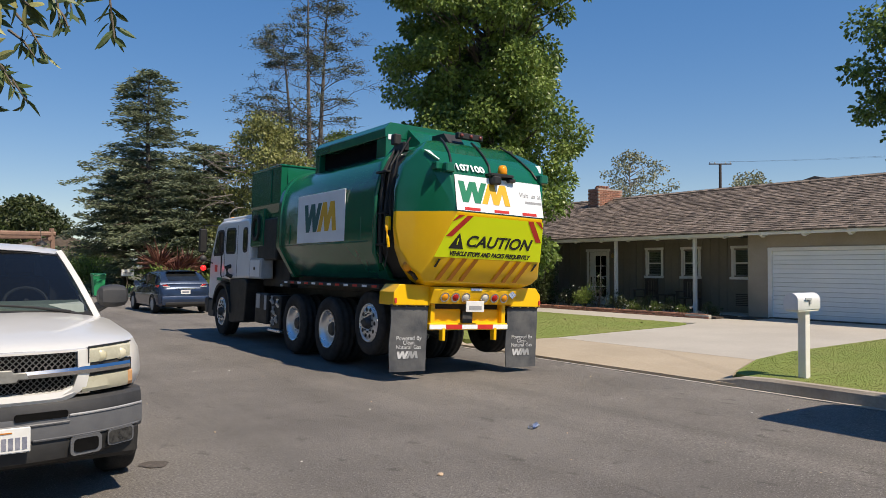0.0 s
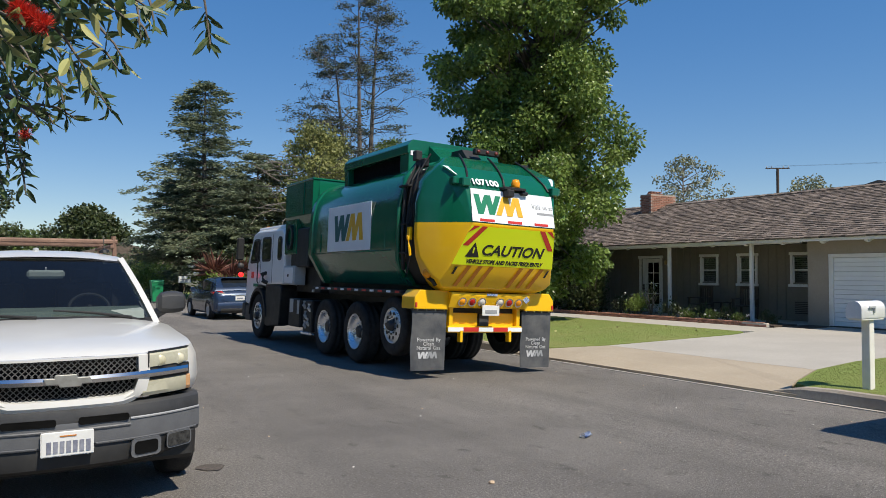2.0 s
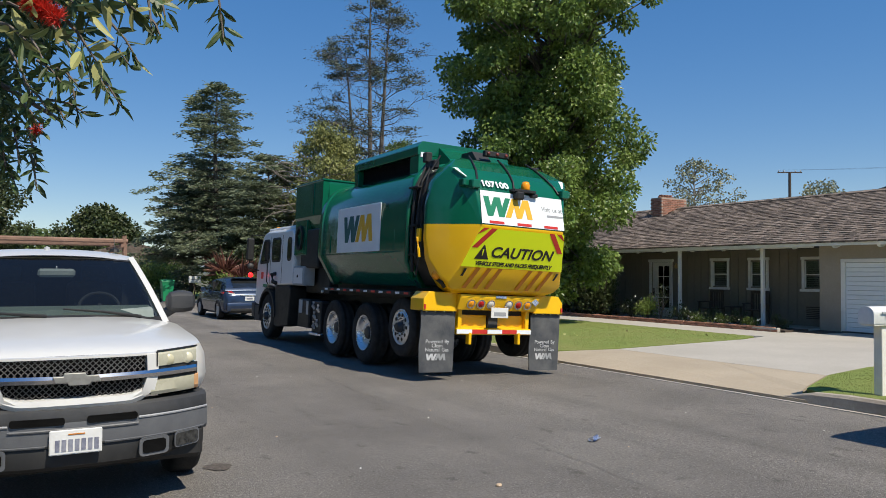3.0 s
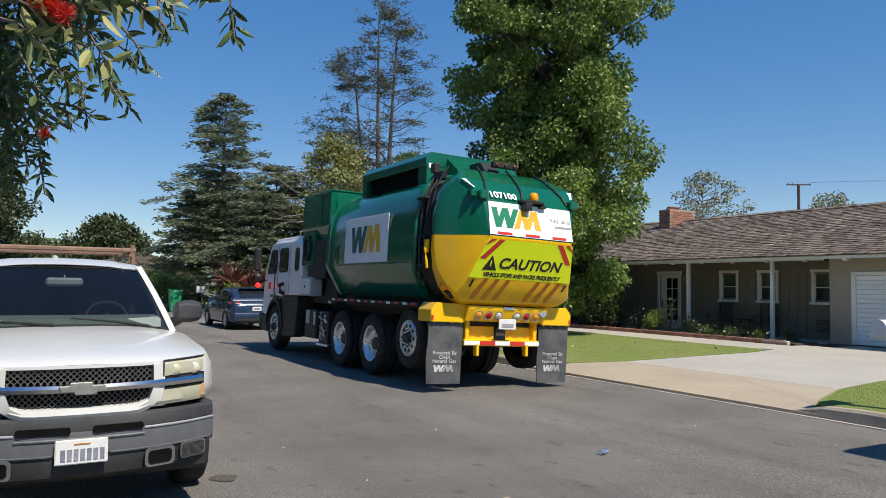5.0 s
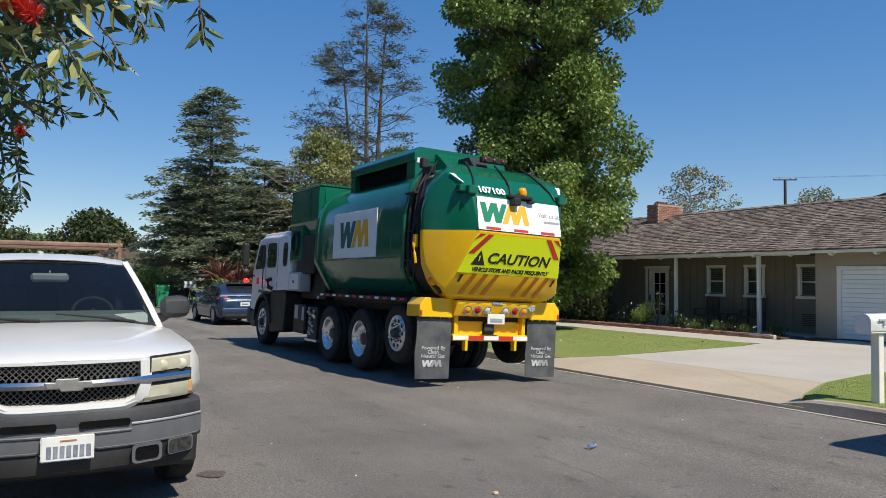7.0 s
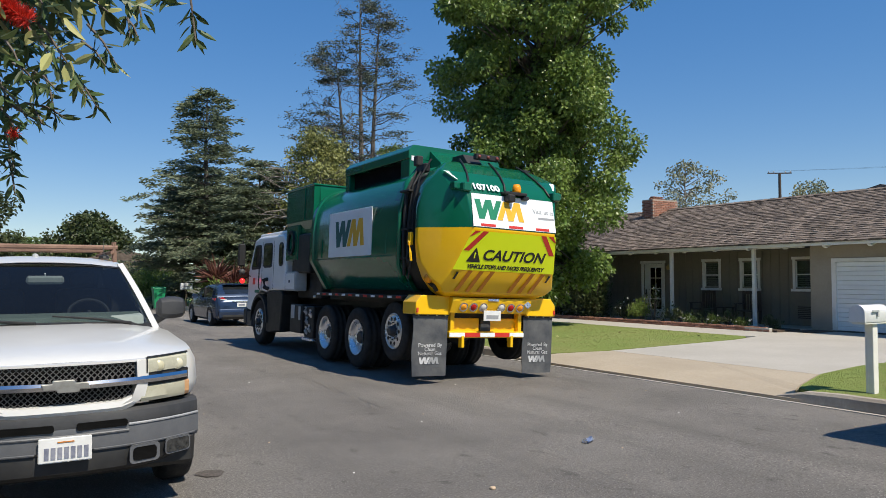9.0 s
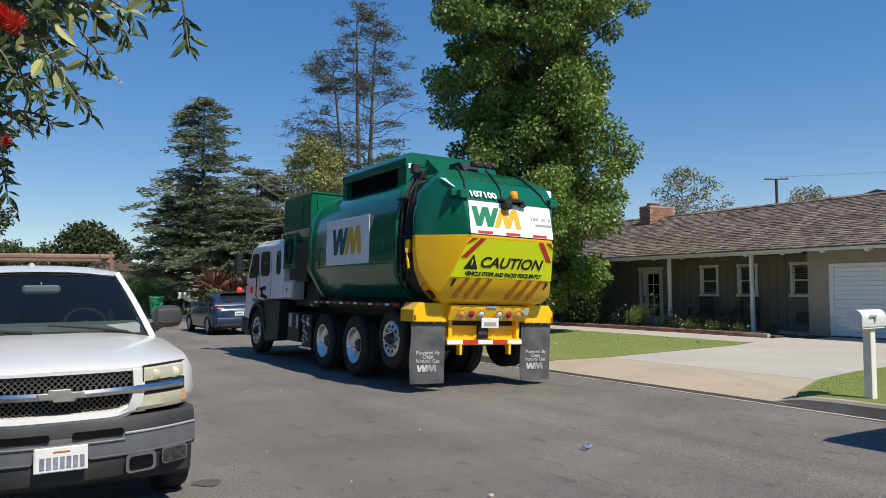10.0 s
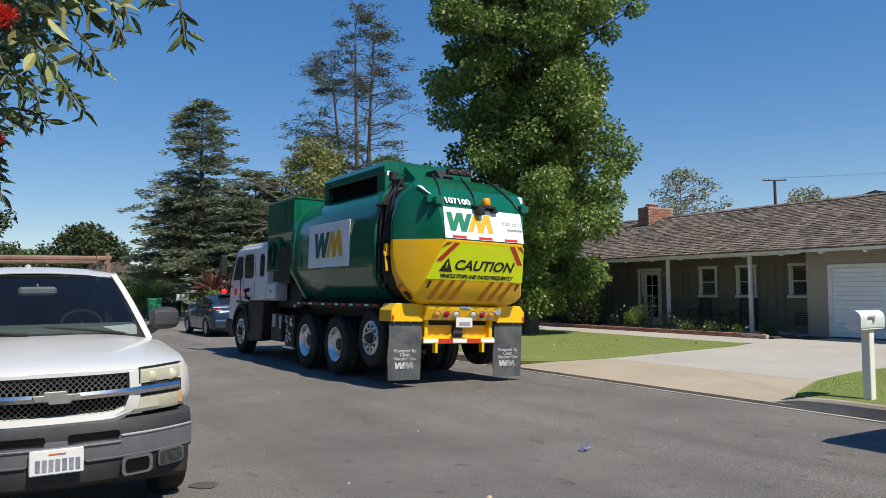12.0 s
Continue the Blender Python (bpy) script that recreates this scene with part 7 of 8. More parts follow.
def broad_tree(name, x, y, h, profile, leafm, barkm, n_clump, per_clump, leaf, clump_r, label, cat="tree", trunk_r=0.22, z0=0.05, seed=1, gap=0.35, twigs=0, lobes=1.0):
    """A trunk, limbs to every clump, and a crown of leaf clumps. profile: (height share, radius)."""
    np.random.seed(seed)
    t = empty(name, pose(x, y, z0))
    tagged(t, label, cat)
    bm = bmesh.new()
    tz = [0, h * 0.25, h * 0.55, h * 0.93]
    tp = [Vector((0.25 * math.sin(2 * s / h * 3 + seed), 0.2 * math.cos(3 * s / h + seed), s)) - Vector((0.25 * math.sin(seed), 0.2 * math.cos(seed), 0)) for s in tz]
    tube(bm, tp, [trunk_r, trunk_r * 0.75, trunk_r * 0.45, trunk_r * 0.1], 10)
    hs, rs = [p[0] for p in profile], [p[1] for p in profile]
    pts, dirs = [], []
    for k in range(n_clump):
        f = hs[0] + (hs[-1] - hs[0]) * (k + np.random.uniform(0, 1)) / n_clump
        R = np.interp(f, hs, rs)
        a = k * 2.399 + np.random.normal(0, 0.35)
        rr = R * np.random.uniform(gap, 1.0) * (1 + lobes * (0.2 * math.sin(3 * a + seed + 7 * f) + 0.13 * math.sin(5 * a + 19 * f + 3.1)))
        c = np.array([rr * math.cos(a), rr * math.sin(a), f * h])
        fi = max(0.15, f - 0.1)
        tz_ = np.array([np.interp(fi * h, tz, [p[i] for p in tp]) for i in range(3)])
        mid = (Vector(tz_) * 0.45 + Vector(c) * 0.55) + Vector(np.random.normal(0, 0.15, 3))
        tube(bm, [tz_, mid, c], [trunk_r * 0.22, trunk_r * 0.12, 0.012], 4, False)
        cr = clump_r * np.random.uniform(0.6, 1.25)
        q = ball(int(per_clump * (cr / clump_r) ** 2), 1.0) * [cr, cr, cr * 0.75]
        pts.append(q + c)
        d = q * 0.8 + np.random.normal(0, cr * 0.5, q.shape)
        d[:, 2] -= cr * 0.45
        dirs.append(d)
    for k in range(twigs):
        a = np.random.uniform(0, 2 * math.pi)
        f = np.random.uniform(0.45, 0.8)
        R = np.interp(f, hs, rs)
        limb(bm, (R * 0.7 * math.cos(a), R * 0.7 * math.sin(a), f * h), (math.cos(a), math.sin(a), np.random.uniform(-0.3, 0.4)), R * 0.8, 0.035, 0.5, 4, 6)
    part("trunk", bm, barkm, t)
    cards("crown", np.concatenate(pts), np.concatenate(dirs), leaf, leaf * 0.75, leafm, t)
    return t


def cedar(name, x, y, h, reach, label, leafm, seed=1, z_low=0.06, dens=1.0, barkm=None, droop=0.12, levels=26, power=0.75, sprays=16):
    """A conifer with layered level branches, and flat sprays of needles along them."""
    np.random.seed(seed)
    t = empty(name, pose(x, y, 0.05))
    tagged(t, label, "tree")
    bm = bmesh.new()
    tube(bm, [(0, 0, 0), (0.1, 0.05, h * 0.4), (0, 0.1, h * 0.75), (0.05, 0, h)], [h * 0.02, h * 0.014, h * 0.007, 0.015], 8)
    pts, dirs = [], []
    for k in range(levels):
        f = z_low + (0.985 - z_low) * (k / (levels - 1)) ** 0.93
        z = f * h
        L = reach * (1 - f) ** power * np.random.uniform(0.75, 1.1) + 0.25
        nb = max(3, int(7 * dens))
        for j in range(nb):
            a = np.random.uniform(0, 2 * math.pi)
            ln = L * np.random.uniform(0.42, 1.18)
            end = Vector((math.cos(a) * ln, math.sin(a) * ln, z + ln * np.random.uniform(-droop, 0.12)))
            mid = Vector((math.cos(a) * ln * 0.5, math.sin(a) * ln * 0.5, z + ln * 0.07))
            tube(bm, [(0, 0, z - 0.1), mid, end], [0.045 * (1 - f) + 0.018, 0.03 * (1 - f) + 0.01, 0.006], 4, False)
            ns = int(sprays * (0.4 + ln / reach) * dens)
            for s in range(ns):
                u = np.random.uniform(0.22, 1.03)
                b = Vector((0, 0, z)).lerp(mid, u * 2) if u < 0.5 else mid.lerp(end, u * 2 - 1)
                w = 0.42 * ln * (1.12 - u) + 0.12
                side = np.random.uniform(-1, 1) * w
                c = np.array(b) + np.array([-math.sin(a), math.cos(a), 0]) * side + np.array([0, 0, -abs(side) * 0.15])
                m = np.random.randint(10, 18)
                q = np.random.normal(0, 1, (m, 3)) * [0.17, 0.17, 0.06]
                pts.append(q + c)
                d = np.array([math.cos(a), math.sin(a), -0.12]) + np.sign(side) * np.array([-math.sin(a), math.cos(a), 0]) * 0.7
                dirs.append(np.tile(d, (m, 1)) + np.random.normal(0, 0.5, (m, 3)) * [1, 1, 0.5])
    part("trunk", bm, barkm or M_BARK, t)
    cards("crown", np.concatenate(pts), np.concatenate(dirs), 0.26, 0.075, leafm, t, curl=0.08)
    return t


def sparse_conifer(name, x, y, h, label, seed=3):
    """Bare reaching limbs with thin tufts near their ends."""
    np.random.seed(seed)
    t = empty(name, pose(x, y, 0.05))
    tagged(t, label, "tree")
    bm = bmesh.new()
    pts, dirs = [], []
    for ox, lean, hh in ((0, 0.0, 1.0), (0.35, 0.055, 0.97), (-0.3, -0.07, 0.78)):
        top = Vector((ox + lean * h, 0.1, h * hh))
        base = Vector((ox * 0.5, 0, 0))
        tube(bm, [base, base.lerp(top, 0.4) + Vector((0.1, 0, 0)), base.lerp(top, 0.75), top], [0.26, 0.17, 0.09, 0.02], 7)
        for k in range(40):
            f = np.random.uniform(0.34, 0.99)
            p = base.lerp(top, f)
            a = np.random.uniform(0, 2 * math.pi)
            ln = 0.5 + 5.2 * (1 - f) ** 0.5 * np.random.uniform(0.3, 1.15)
            dr = Vector((math.cos(a), math.sin(a), np.random.uniform(0.0, 0.55)))
            ps = limb(bm, p, dr, ln, 0.05 * (1.2 - f) + 0.012, 0.34, 4, 6)
            leafy = np.random.uniform() < 0.75
            for n_, q in enumerate(ps[2:]):
                for s in range(3):
                    tw = limb(bm, q, dr * 0.8 + Vector(np.random.normal(0, 0.7, 3)) * 0.9, ln * 0.28, 0.014, 0.4, 3, 3)
                    if leafy and n_ > 1:
                        for e in tw[1:]:
                            if np.random.uniform() < 0.3:
                                m = 26
                                pts.append(np.array(e) + np.random.normal(0, 1, (m, 3)) * [0.27, 0.27, 0.045])
                                dirs.append(np.random.normal(0, 1, (m, 3)) * [1, 1, 0.35])
    part("trunk", bm, M_BARK, t)
    cards("crown", np.concatenate(pts), np.concatenate(dirs), 0.22, 0.06, M_SPARSE, t)
    return t


def shrub(name, x, y, rx, ry, rz, n, leaf, leafm, label, cat="shrub", z0=0.1, seed=1, up=0.5):
    np.random.seed(seed)
    t = empty(name, pose(x, y, z0))
    tagged(t, label, cat)
    bm = bmesh.new()
    for k in range(7):
        a = k * 0.9
        limb(bm, (0, 0, 0), (math.cos(a) * 0.5 * rx, math.sin(a) * 0.5 * ry, rz), rz * 1.1, 0.012 + 0.01 * rz, 0.2, 4, 4)
    part("stem", bm, M_BARK, t)
    c = np.random.normal(size=(26, 3)) * [0.45 * rx, 0.45 * ry, 0.28 * rz] + [0, 0, rz * 0.62]
    q = c[np.random.randint(0, 26, n)] + ball(n, 1) * [rx * 0.45, ry * 0.45, rz * 0.38]
    q[:, 2] = np.maximum(q[:, 2], 0.02)
    d = q - [0, 0, rz * 0.3] + np.random.normal(0, 0.5, (n, 3)) * max(rx, rz)
    d[:, 2] += up
    cards("foliage", q, d, leaf, leaf * 0.5, leafm, t)
    return t


def sword_plant(x, y, h, r, n, seed):
    np.random.seed(seed)
    t = empty("sword_leaf_plant", pose(x, y, 0.08))
    tagged(t, "red-bronze sword-leaved plant with a spiky rosette", "plant", "sword-leaved plants")
    bm = bmesh.new()
    tube(bm, [(0, 0, 0), (0.05, 0, h * 0.6), (0.03, 0.05, h)], [0.09, 0.07, 0.05], 7)
    part("stem", bm, M_BARKGREY, t)
    d = np.random.normal(size=(n, 3))
    d[:, 2] = np.random.uniform(-0.4, 1.3, n)
    d /= np.linalg.norm(d, axis=1, keepdims=True)
    cards("leaves", np.tile([0.03, 0.05, h], (n, 1)) + d * 0.05, d, r, 0.1, M_CORDY, t, curl=0.12)


broad_tree("sweetgum_tree", 14.95, 19.2, 15.5, [(0.06, 1.5), (0.16, 2.5), (0.28, 3.0), (0.36, 3.3), (0.44, 2.9), (0.56, 3.4), (0.72, 3.3), (0.9, 1.8), (1.0, 0.5)], M_LEAF, M_BARK, 315, 560, 0.13, 0.66,
           "tall sweetgum tree with dense glossy green leaves on the lawn", trunk_r=0.3, seed=11, gap=0.3, lobes=0.6)
cedar("cedar_tree", 10.8, 44.5, 12.6, 5.0, "dark grey-green cedar with layered level branches", M_CEDAR, seed=2, z_low=0.17, dens=0.9, levels=25, power=0.54)
cedar("cedar_tree", 10.0, 46.6, 7.0, 4.0, "low spreading cedar with drooping layered branches", M_CEDAR, seed=4, z_low=0.32, dens=1.05, levels=17, power=0.5)
cedar("cedar_tree", 13.2, 42.0, 8.2, 5.0, "spreading cedar with drooping layered branches", M_CEDAR, seed=5, dens=1.05, levels=19, power=0.5)
cedar("cedar_tree", 18.5, 44.0, 10.0, 4.2, "dark cedar with layered branches among other trees", M_CEDAR, seed=6, dens=1.2, levels=20, power=0.5)
cedar("cedar_tree", 11.6, 47.5, 8.4, 4.2, "low spreading cedar with drooping layered branches", M_CEDAR, seed=7, dens=1.1, levels=17, power=0.5)
cedar("cedar_tree", 12.4, 40.5, 6.4, 3.9, "low spreading cedar with drooping layered branches", M_CEDAR, seed=8, z_low=0.26, dens=1.1, levels=14, power=0.5)
sparse_conifer("bare_conifer", 20.9, 45.0, 20.5, "tall sparse conifer with bare grey limbs and thin tufts", 3)
broad_tree("yellow_green_tree", 15.6, 39.0, 9.6, [(0.2, 1.4), (0.4, 3.0), (0.65, 3.0), (0.85, 1.9), (1.0, 0.4)], M_YELLOW, M_BARKGREY, 70, 260, 0.16, 0.8,
           "yellow-green leafy tree with pale bare twigs among the cedars", trunk_r=0.2, seed=21, twigs=110)
broad_tree("yellow_green_tree", 19.5, 37.0, 8.6, [(0.2, 1.6), (0.45, 3.0), (0.7, 2.7), (1.0, 0.5)], M_SHRUB, M_BARKGREY, 60, 240, 0.16, 0.8,
           "mid-green leafy tree behind the street", trunk_r=0.18, seed=22)
broad_tree("round_tree", 9.9, 92.0, 8.4, [(0.12, 2.2), (0.4, 4.3), (0.7, 4.1), (0.9, 2.5), (1.0, 0.8)], M_ROUND, M_BARK, 120, 210, 0.36, 1.3,
           "dark rounded pine-like tree far down the street", trunk_r=0.35, seed=31, gap=0.5)
broad_tree("street_tree", -1.3, 62.0, 9.5, [(0.15, 1.8), (0.4, 3.2), (0.7, 2.9), (1.0, 0.6)], M_ROUND, M_BARK, 80, 220, 0.24, 0.95,
           "dark leafy tree beside the street", trunk_r=0.25, seed=32)
for k, (x, y, h) in enumerate(((4.5, 115.0, 6.5), (0.5, 122.0, 7.5), (8.5, 128.0, 7.0), (-3.0, 118.0, 8.0), (13.0, 120.0, 7.5))):
    broad_tree("far_tree", x, y, h, [(0.1, 3.0), (0.45, 4.2), (0.8, 3.0), (1.0, 0.8)], M_EUCA if k % 2 else M_SHRUB, M_BARK, 40, 90, 0.5, 1.3, "pale green tree far down the street", seed=300 + k)
broad_tree("gum_tree", 46.2, 39.9, 10.3, [(0.45, 1.2), (0.7, 3.4), (0.9, 2.4), (1.0, 0.6)], M_EUCA, M_BARKGREY, 60, 60, 0.2, 0.62,
           "pale airy gum tree behind the house", trunk_r=0.2, seed=41)
broad_tree("gum_tree", 52.0, 33.5, 8.3, [(0.5, 1.4), (0.75, 3.2), (0.95, 1.8), (1.0, 0.6)], M_EUCA, M_BARKGREY, 50, 60, 0.2, 0.6,
           "pale airy gum tree behind the house", trunk_r=0.2, seed=42)
broad_tree("garden_tree", 38.0, 14.2, 16.0, [(0.38, 2.2), (0.55, 4.6), (0.75, 4.6), (1.0, 1.6)], M_LEAF, M_BARK, 110, 260, 0.24, 1.05,
           "large dark leafy tree behind the garage", trunk_r=0.35, seed=43)

# ---- understory down the street ----
for k, (x, y, rx, rz, lm, lab) in enumerate((
        (9.9, 36.5, 1.0, 1.1, M_LIME, "bright green strap-leaved shrub by the street"), (8.9, 50.0, 1.4, 1.5, M_LIME, "bright green shrub beside the bin"), (11.6, 41.6, 1.5, 1.9, M_SHRUB, "dense green garden shrub"),
        (12.4, 41.0, 1.8, 2.3, M_SHRUB, "dense dark green garden shrub"), (14.2, 36.5, 1.9, 2.2, M_SHRUB, "dense dark green garden shrub"), (16.6, 36.0, 2.0, 2.5, M_ROUND, "dense dark green garden shrub"),
        (19.0, 35.5, 2.0, 2.4, M_ROUND, "dense dark green garden shrub"), (12.0, 34.0, 1.0, 0.9, M_LIME, "low bright green shrub by the street"), (9.6, 54.0, 2.0, 2.4, M_SHRUB, "dense green garden shrub"),
        (8.4, 60.0, 2.0, 2.0, M_SHRUB, "dense green garden shrub"), (17.8, 27.0, 1.2, 1.4, M_ROUND, "dark shrub at the end of the house"), (18.8, 24.6, 0.9, 1.0, M_ROUND, "dark shrub beside the porch"), (19.0, 20.7, 0.6, 1.4, M_ROUND, "dark leafy shrub in the flower bed"), (19.0, 21.7, 0.8, 1.9, M_ROUND, "dark leafy shrub in the flower bed"), (19.0, 23.0, 0.9, 2.1, M_ROUND, "dark leafy shrub in the flower bed"),
        (16.2, 30.0, 1.6, 2.0, M_ROUND, "dark shrub at the end of the house"), (7.4, 72.0, 2.6, 3.2, M_SHRUB, "far green shrub along the street"), (3.0, 80.0, 3.0, 2.6, M_SHRUB, "far green shrub along the street"), (0.0, 84.0, 3.0, 3.0, M_EUCA, "far pale shrub along the street"))):
    shrub("shrub", x, y, rx, rx * 0.9, rz, int(900 + 900 * rx), 0.13 + 0.03 * rx, lm, lab, "shrub", 0.06, 50 + k)
for k, (x, y, h, r) in enumerate(((9.85, 38.3, 1.55, 1.1), (10.5, 37.6, 1.2, 1.0), (10.3, 41.6, 1.9, 0.8), (11.3, 38.2, 1.4, 0.9))):
    sword_plant(x, y, h, r, 90, 70 + k)
# trees along the near side of the street
for k, (x, y, h) in enumerate(((-6.5, 13.0, 8.0), (-7.0, 21.0, 9.5), (-6.5, 30.0, 10.0), (-8.0, 4.0, 8.5), (-7.0, 38.0, 11.0), (-8.0, 46.0, 12.0), (-8.5, 55.0, 13.0), (-9.0, 66.0, 14.0), (-10.0, 80.0, 15.0))):
    broad_tree("verge_tree", x, y, h, [(0.12, 2.2), (0.4, 3.6), (0.7, 3.2), (1.0, 0.8)], M_ROUND, M_BARK, 60, 130, 0.32, 1.2, "dense dark leafy tree on the street's verge", seed=90 + k)

# ---- flower bed and porch ----
shrub("bright_shrub", 18.95, 18.45, 0.36, 0.36, 0.55, 1300, 0.07, M_LIME, "bright lime green rounded shrub in the bed", "shrub", 0.12, 101)
for k, (x, y, r, h, lm) in enumerate(((19.0, 17.9, 0.3, 0.9, M_ROUND), (19.1, 17.2, 0.3, 0.42, M_ROUND), (18.9, 16.5, 0.35, 0.3, M_ROUND), (19.1, 15.9, 0.28, 0.36, M_ROUND), (18.8, 15.3, 0.26, 0.24, M_SHRUB), (19.0, 14.9, 0.3, 0.34, M_ROUND),
                                      (18.8, 14.3, 0.22, 0.2, M_SHRUB), (19.1, 13.6, 0.28, 0.25, M_ROUND), (19.1, 19.4, 0.4, 0.5, M_ROUND), (19.0, 20.6, 0.5, 0.6, M_ROUND), (18.7, 16.1, 0.22, 0.2, M_SHRUB))):
    sh = shrub("bedding_plant", x, y, r, r, h, 420, 0.06, lm, "low green bedding plant with white blooms" if k % 2 == 0 else "low green bedding plant in the bed", "plant", 0.12, 110 + k)
    if k % 2 == 0:
        np.random.seed(k)
        n = 7
        c = np.random.normal(0, 1, (n, 3)) * [r * 0.6, r * 0.6, h * 0.25] + [0, 0, h * 0.9]
        for q in c:
            cards("bloom", np.repeat([q], 7, 0), np.random.normal(0, 1, (7, 3)), 0.045, 0.035, M_PETAL, sh)


def porch_chair(m):
    c = empty("porch_chair", m)
    tagged(c, "dark wooden slat-backed armchair on the porch", "chair", "chairs on the porch")
    for x in (-0.27, 0.27):
        for y in (-0.25, 0.25):
            part("leg", bx(x - 0.03, x + 0.03, y - 0.03, y + 0.03, 0, 0.62 if y < 0 else 1.0, 0.005), M_DARKWOOD, c)
        part("armrest", bx(x - 0.045, x + 0.045, -0.3, 0.27, 0.62, 0.65, 0.006), M_DARKWOOD, c)
    part("seat", bx(-0.3, 0.3, -0.28, 0.26, 0.4, 0.44, 0.006), M_DARKWOOD, c)
    part("top_rail", bx(-0.3, 0.3, 0.23, 0.28, 0.94, 1.03, 0.006), M_DARKWOOD, c)
    for k in range(6):
        x = -0.21 + 0.084 * k
        part("back_slat", bx(x - 0.02, x + 0.02, 0.24, 0.265, 0.44, 0.94, 0.003), M_DARKWOOD, c)
    return c


ca = porch_chair(pose(20.35, 17.0, 0.12, 0, 0, -100))
copy_thing(ca, pose(20.4, 15.3, 0.12, 0, 0, -80))
tb = empty("porch_table", pose(20.35, 16.15, 0.12))
tagged(tb, "small dark wooden table between the porch chairs", "table")
part("tabletop", bx(-0.22, 0.22, -0.22, 0.22, 0.48, 0.52, 0.006), M_DARKWOOD, tb)
for x in (-0.18, 0.18):
    for y in (-0.18, 0.18):
        part("leg", bx(x - 0.02, x + 0.02, y - 0.02, y + 0.02, 0, 0.48), M_DARKWOOD, tb)
# fallen leaves on the lawn
np.random.seed(8)
n = 22
fl = np.stack([np.random.uniform(9.4, 16.3, n), np.random.uniform(12.6, 19.0, n), np.full(n, GZ + 0.04)], 1)
tagged(cards("fallen_leaves", fl, np.random.normal(0, 1, (n, 3)) * [1, 1, 0.15], 0.07, 0.055, M_BOTTLE_NEW), "dry brown leaves scattered on the lawn", "leaves", kind="stuff")

# ---- bottlebrush overhanging the camera ----
VIEW = pose(0, 0, 1.6, 0, 0, -31)
ROOT = Vector((-2.5, 1.7, -1.6))
bottle = empty("bottlebrush_tree", VIEW @ Matrix.Translation(ROOT))
tagged(bottle, "bottlebrush tree with narrow leaves and a red bloom over the street", "tree")
bm = bmesh.new()
tube(bm, [(0, 0, 0), (0.1, 0.05, 0.9), (0.25, 0.1, 1.7), (0.7, 0.15, 2.35), (1.1, 0.2, 2.6)], [0.12, 0.1, 0.08, 0.05, 0.03], 9)
tube(bm, [(0.25, 0.1, 1.7), (0.2, 0.3, 2.6), (0.4, 0.4, 3.4)], [0.07, 0.05, 0.02], 8)
top = Vector((-1.15, 1.75, 1.8)) - ROOT
for q in ((-0.6, 0.3, 0.1), (0.2, -0.5, 0.0), (0.7, 0.3, 0.05), (0.1, 0.5, -0.15)):
    tube(bm, [(0.2, 0.3, 2.6), Vector((0.2, 0.3, 2.6)).lerp(top, 0.6) + Vector((0, 0, 0.1)), top + Vector(q)], [0.04, 0.025, 0.008], 6)
part("trunk", bm, M_BARK, bottle)
for q in ((-0.72, 2.3, 1.0), (-1.05, 2.3, 0.85), (-1.35, 2.5, 0.75), (-1.3, 2.5, 0.5)):
    q = Vector(q) - ROOT
    part("limb", tube(bmesh.new(), [(0.22, 0.2, 2.15), Vector((0.22, 0.2, 2.15)).lerp(q, 0.5) + Vector((0, 0, 0.3)), q], [0.03, 0.018, 0.006], 6), M_BARK, bottle)


def lances(name, pts, dirs, length, width, material, parent):
    """Narrow pointed leaves, each folded a little along its midrib."""
    V, F = [], []
    for p, d in zip(pts, dirs):
        d = Vector(d).normalized()
        s = d.cross(Vector(np.random.normal(size=3))).normalized()
        nrm = d.cross(s)
        L, W = length * random.uniform(0.65, 1.25), width * random.uniform(0.75, 1.2)
        b = len(V)
        p = Vector(p)
        bend = random.uniform(-0.12, 0.12) * L
        for u, w in ((0.0, 0.06), (0.25, 0.42), (0.55, 0.5), (0.82, 0.28), (1.0, 0.02)):
            c = p + d * L * u + nrm * bend * u * u * 2
            V += [c + s * W * w + nrm * W * w * 0.35, c, c - s * W * w + nrm * W * w * 0.35]
        for k in range(4):
            a = b + 3 * k
            F += [(a, a + 1, a + 4, a + 3), (a + 1, a + 2, a + 5, a + 4)]
    me = bpy.data.meshes.new(name)
    me.from_pydata([tuple(v) for v in V], [], F)
    me.materials.append(material)
    ob = new(name, me)
    ob.parent = parent
    return ob


def at_view(px, py, d):
    return Vector(((px - 784) / 1335 * d, d, (483 - py) / 1335 * d))


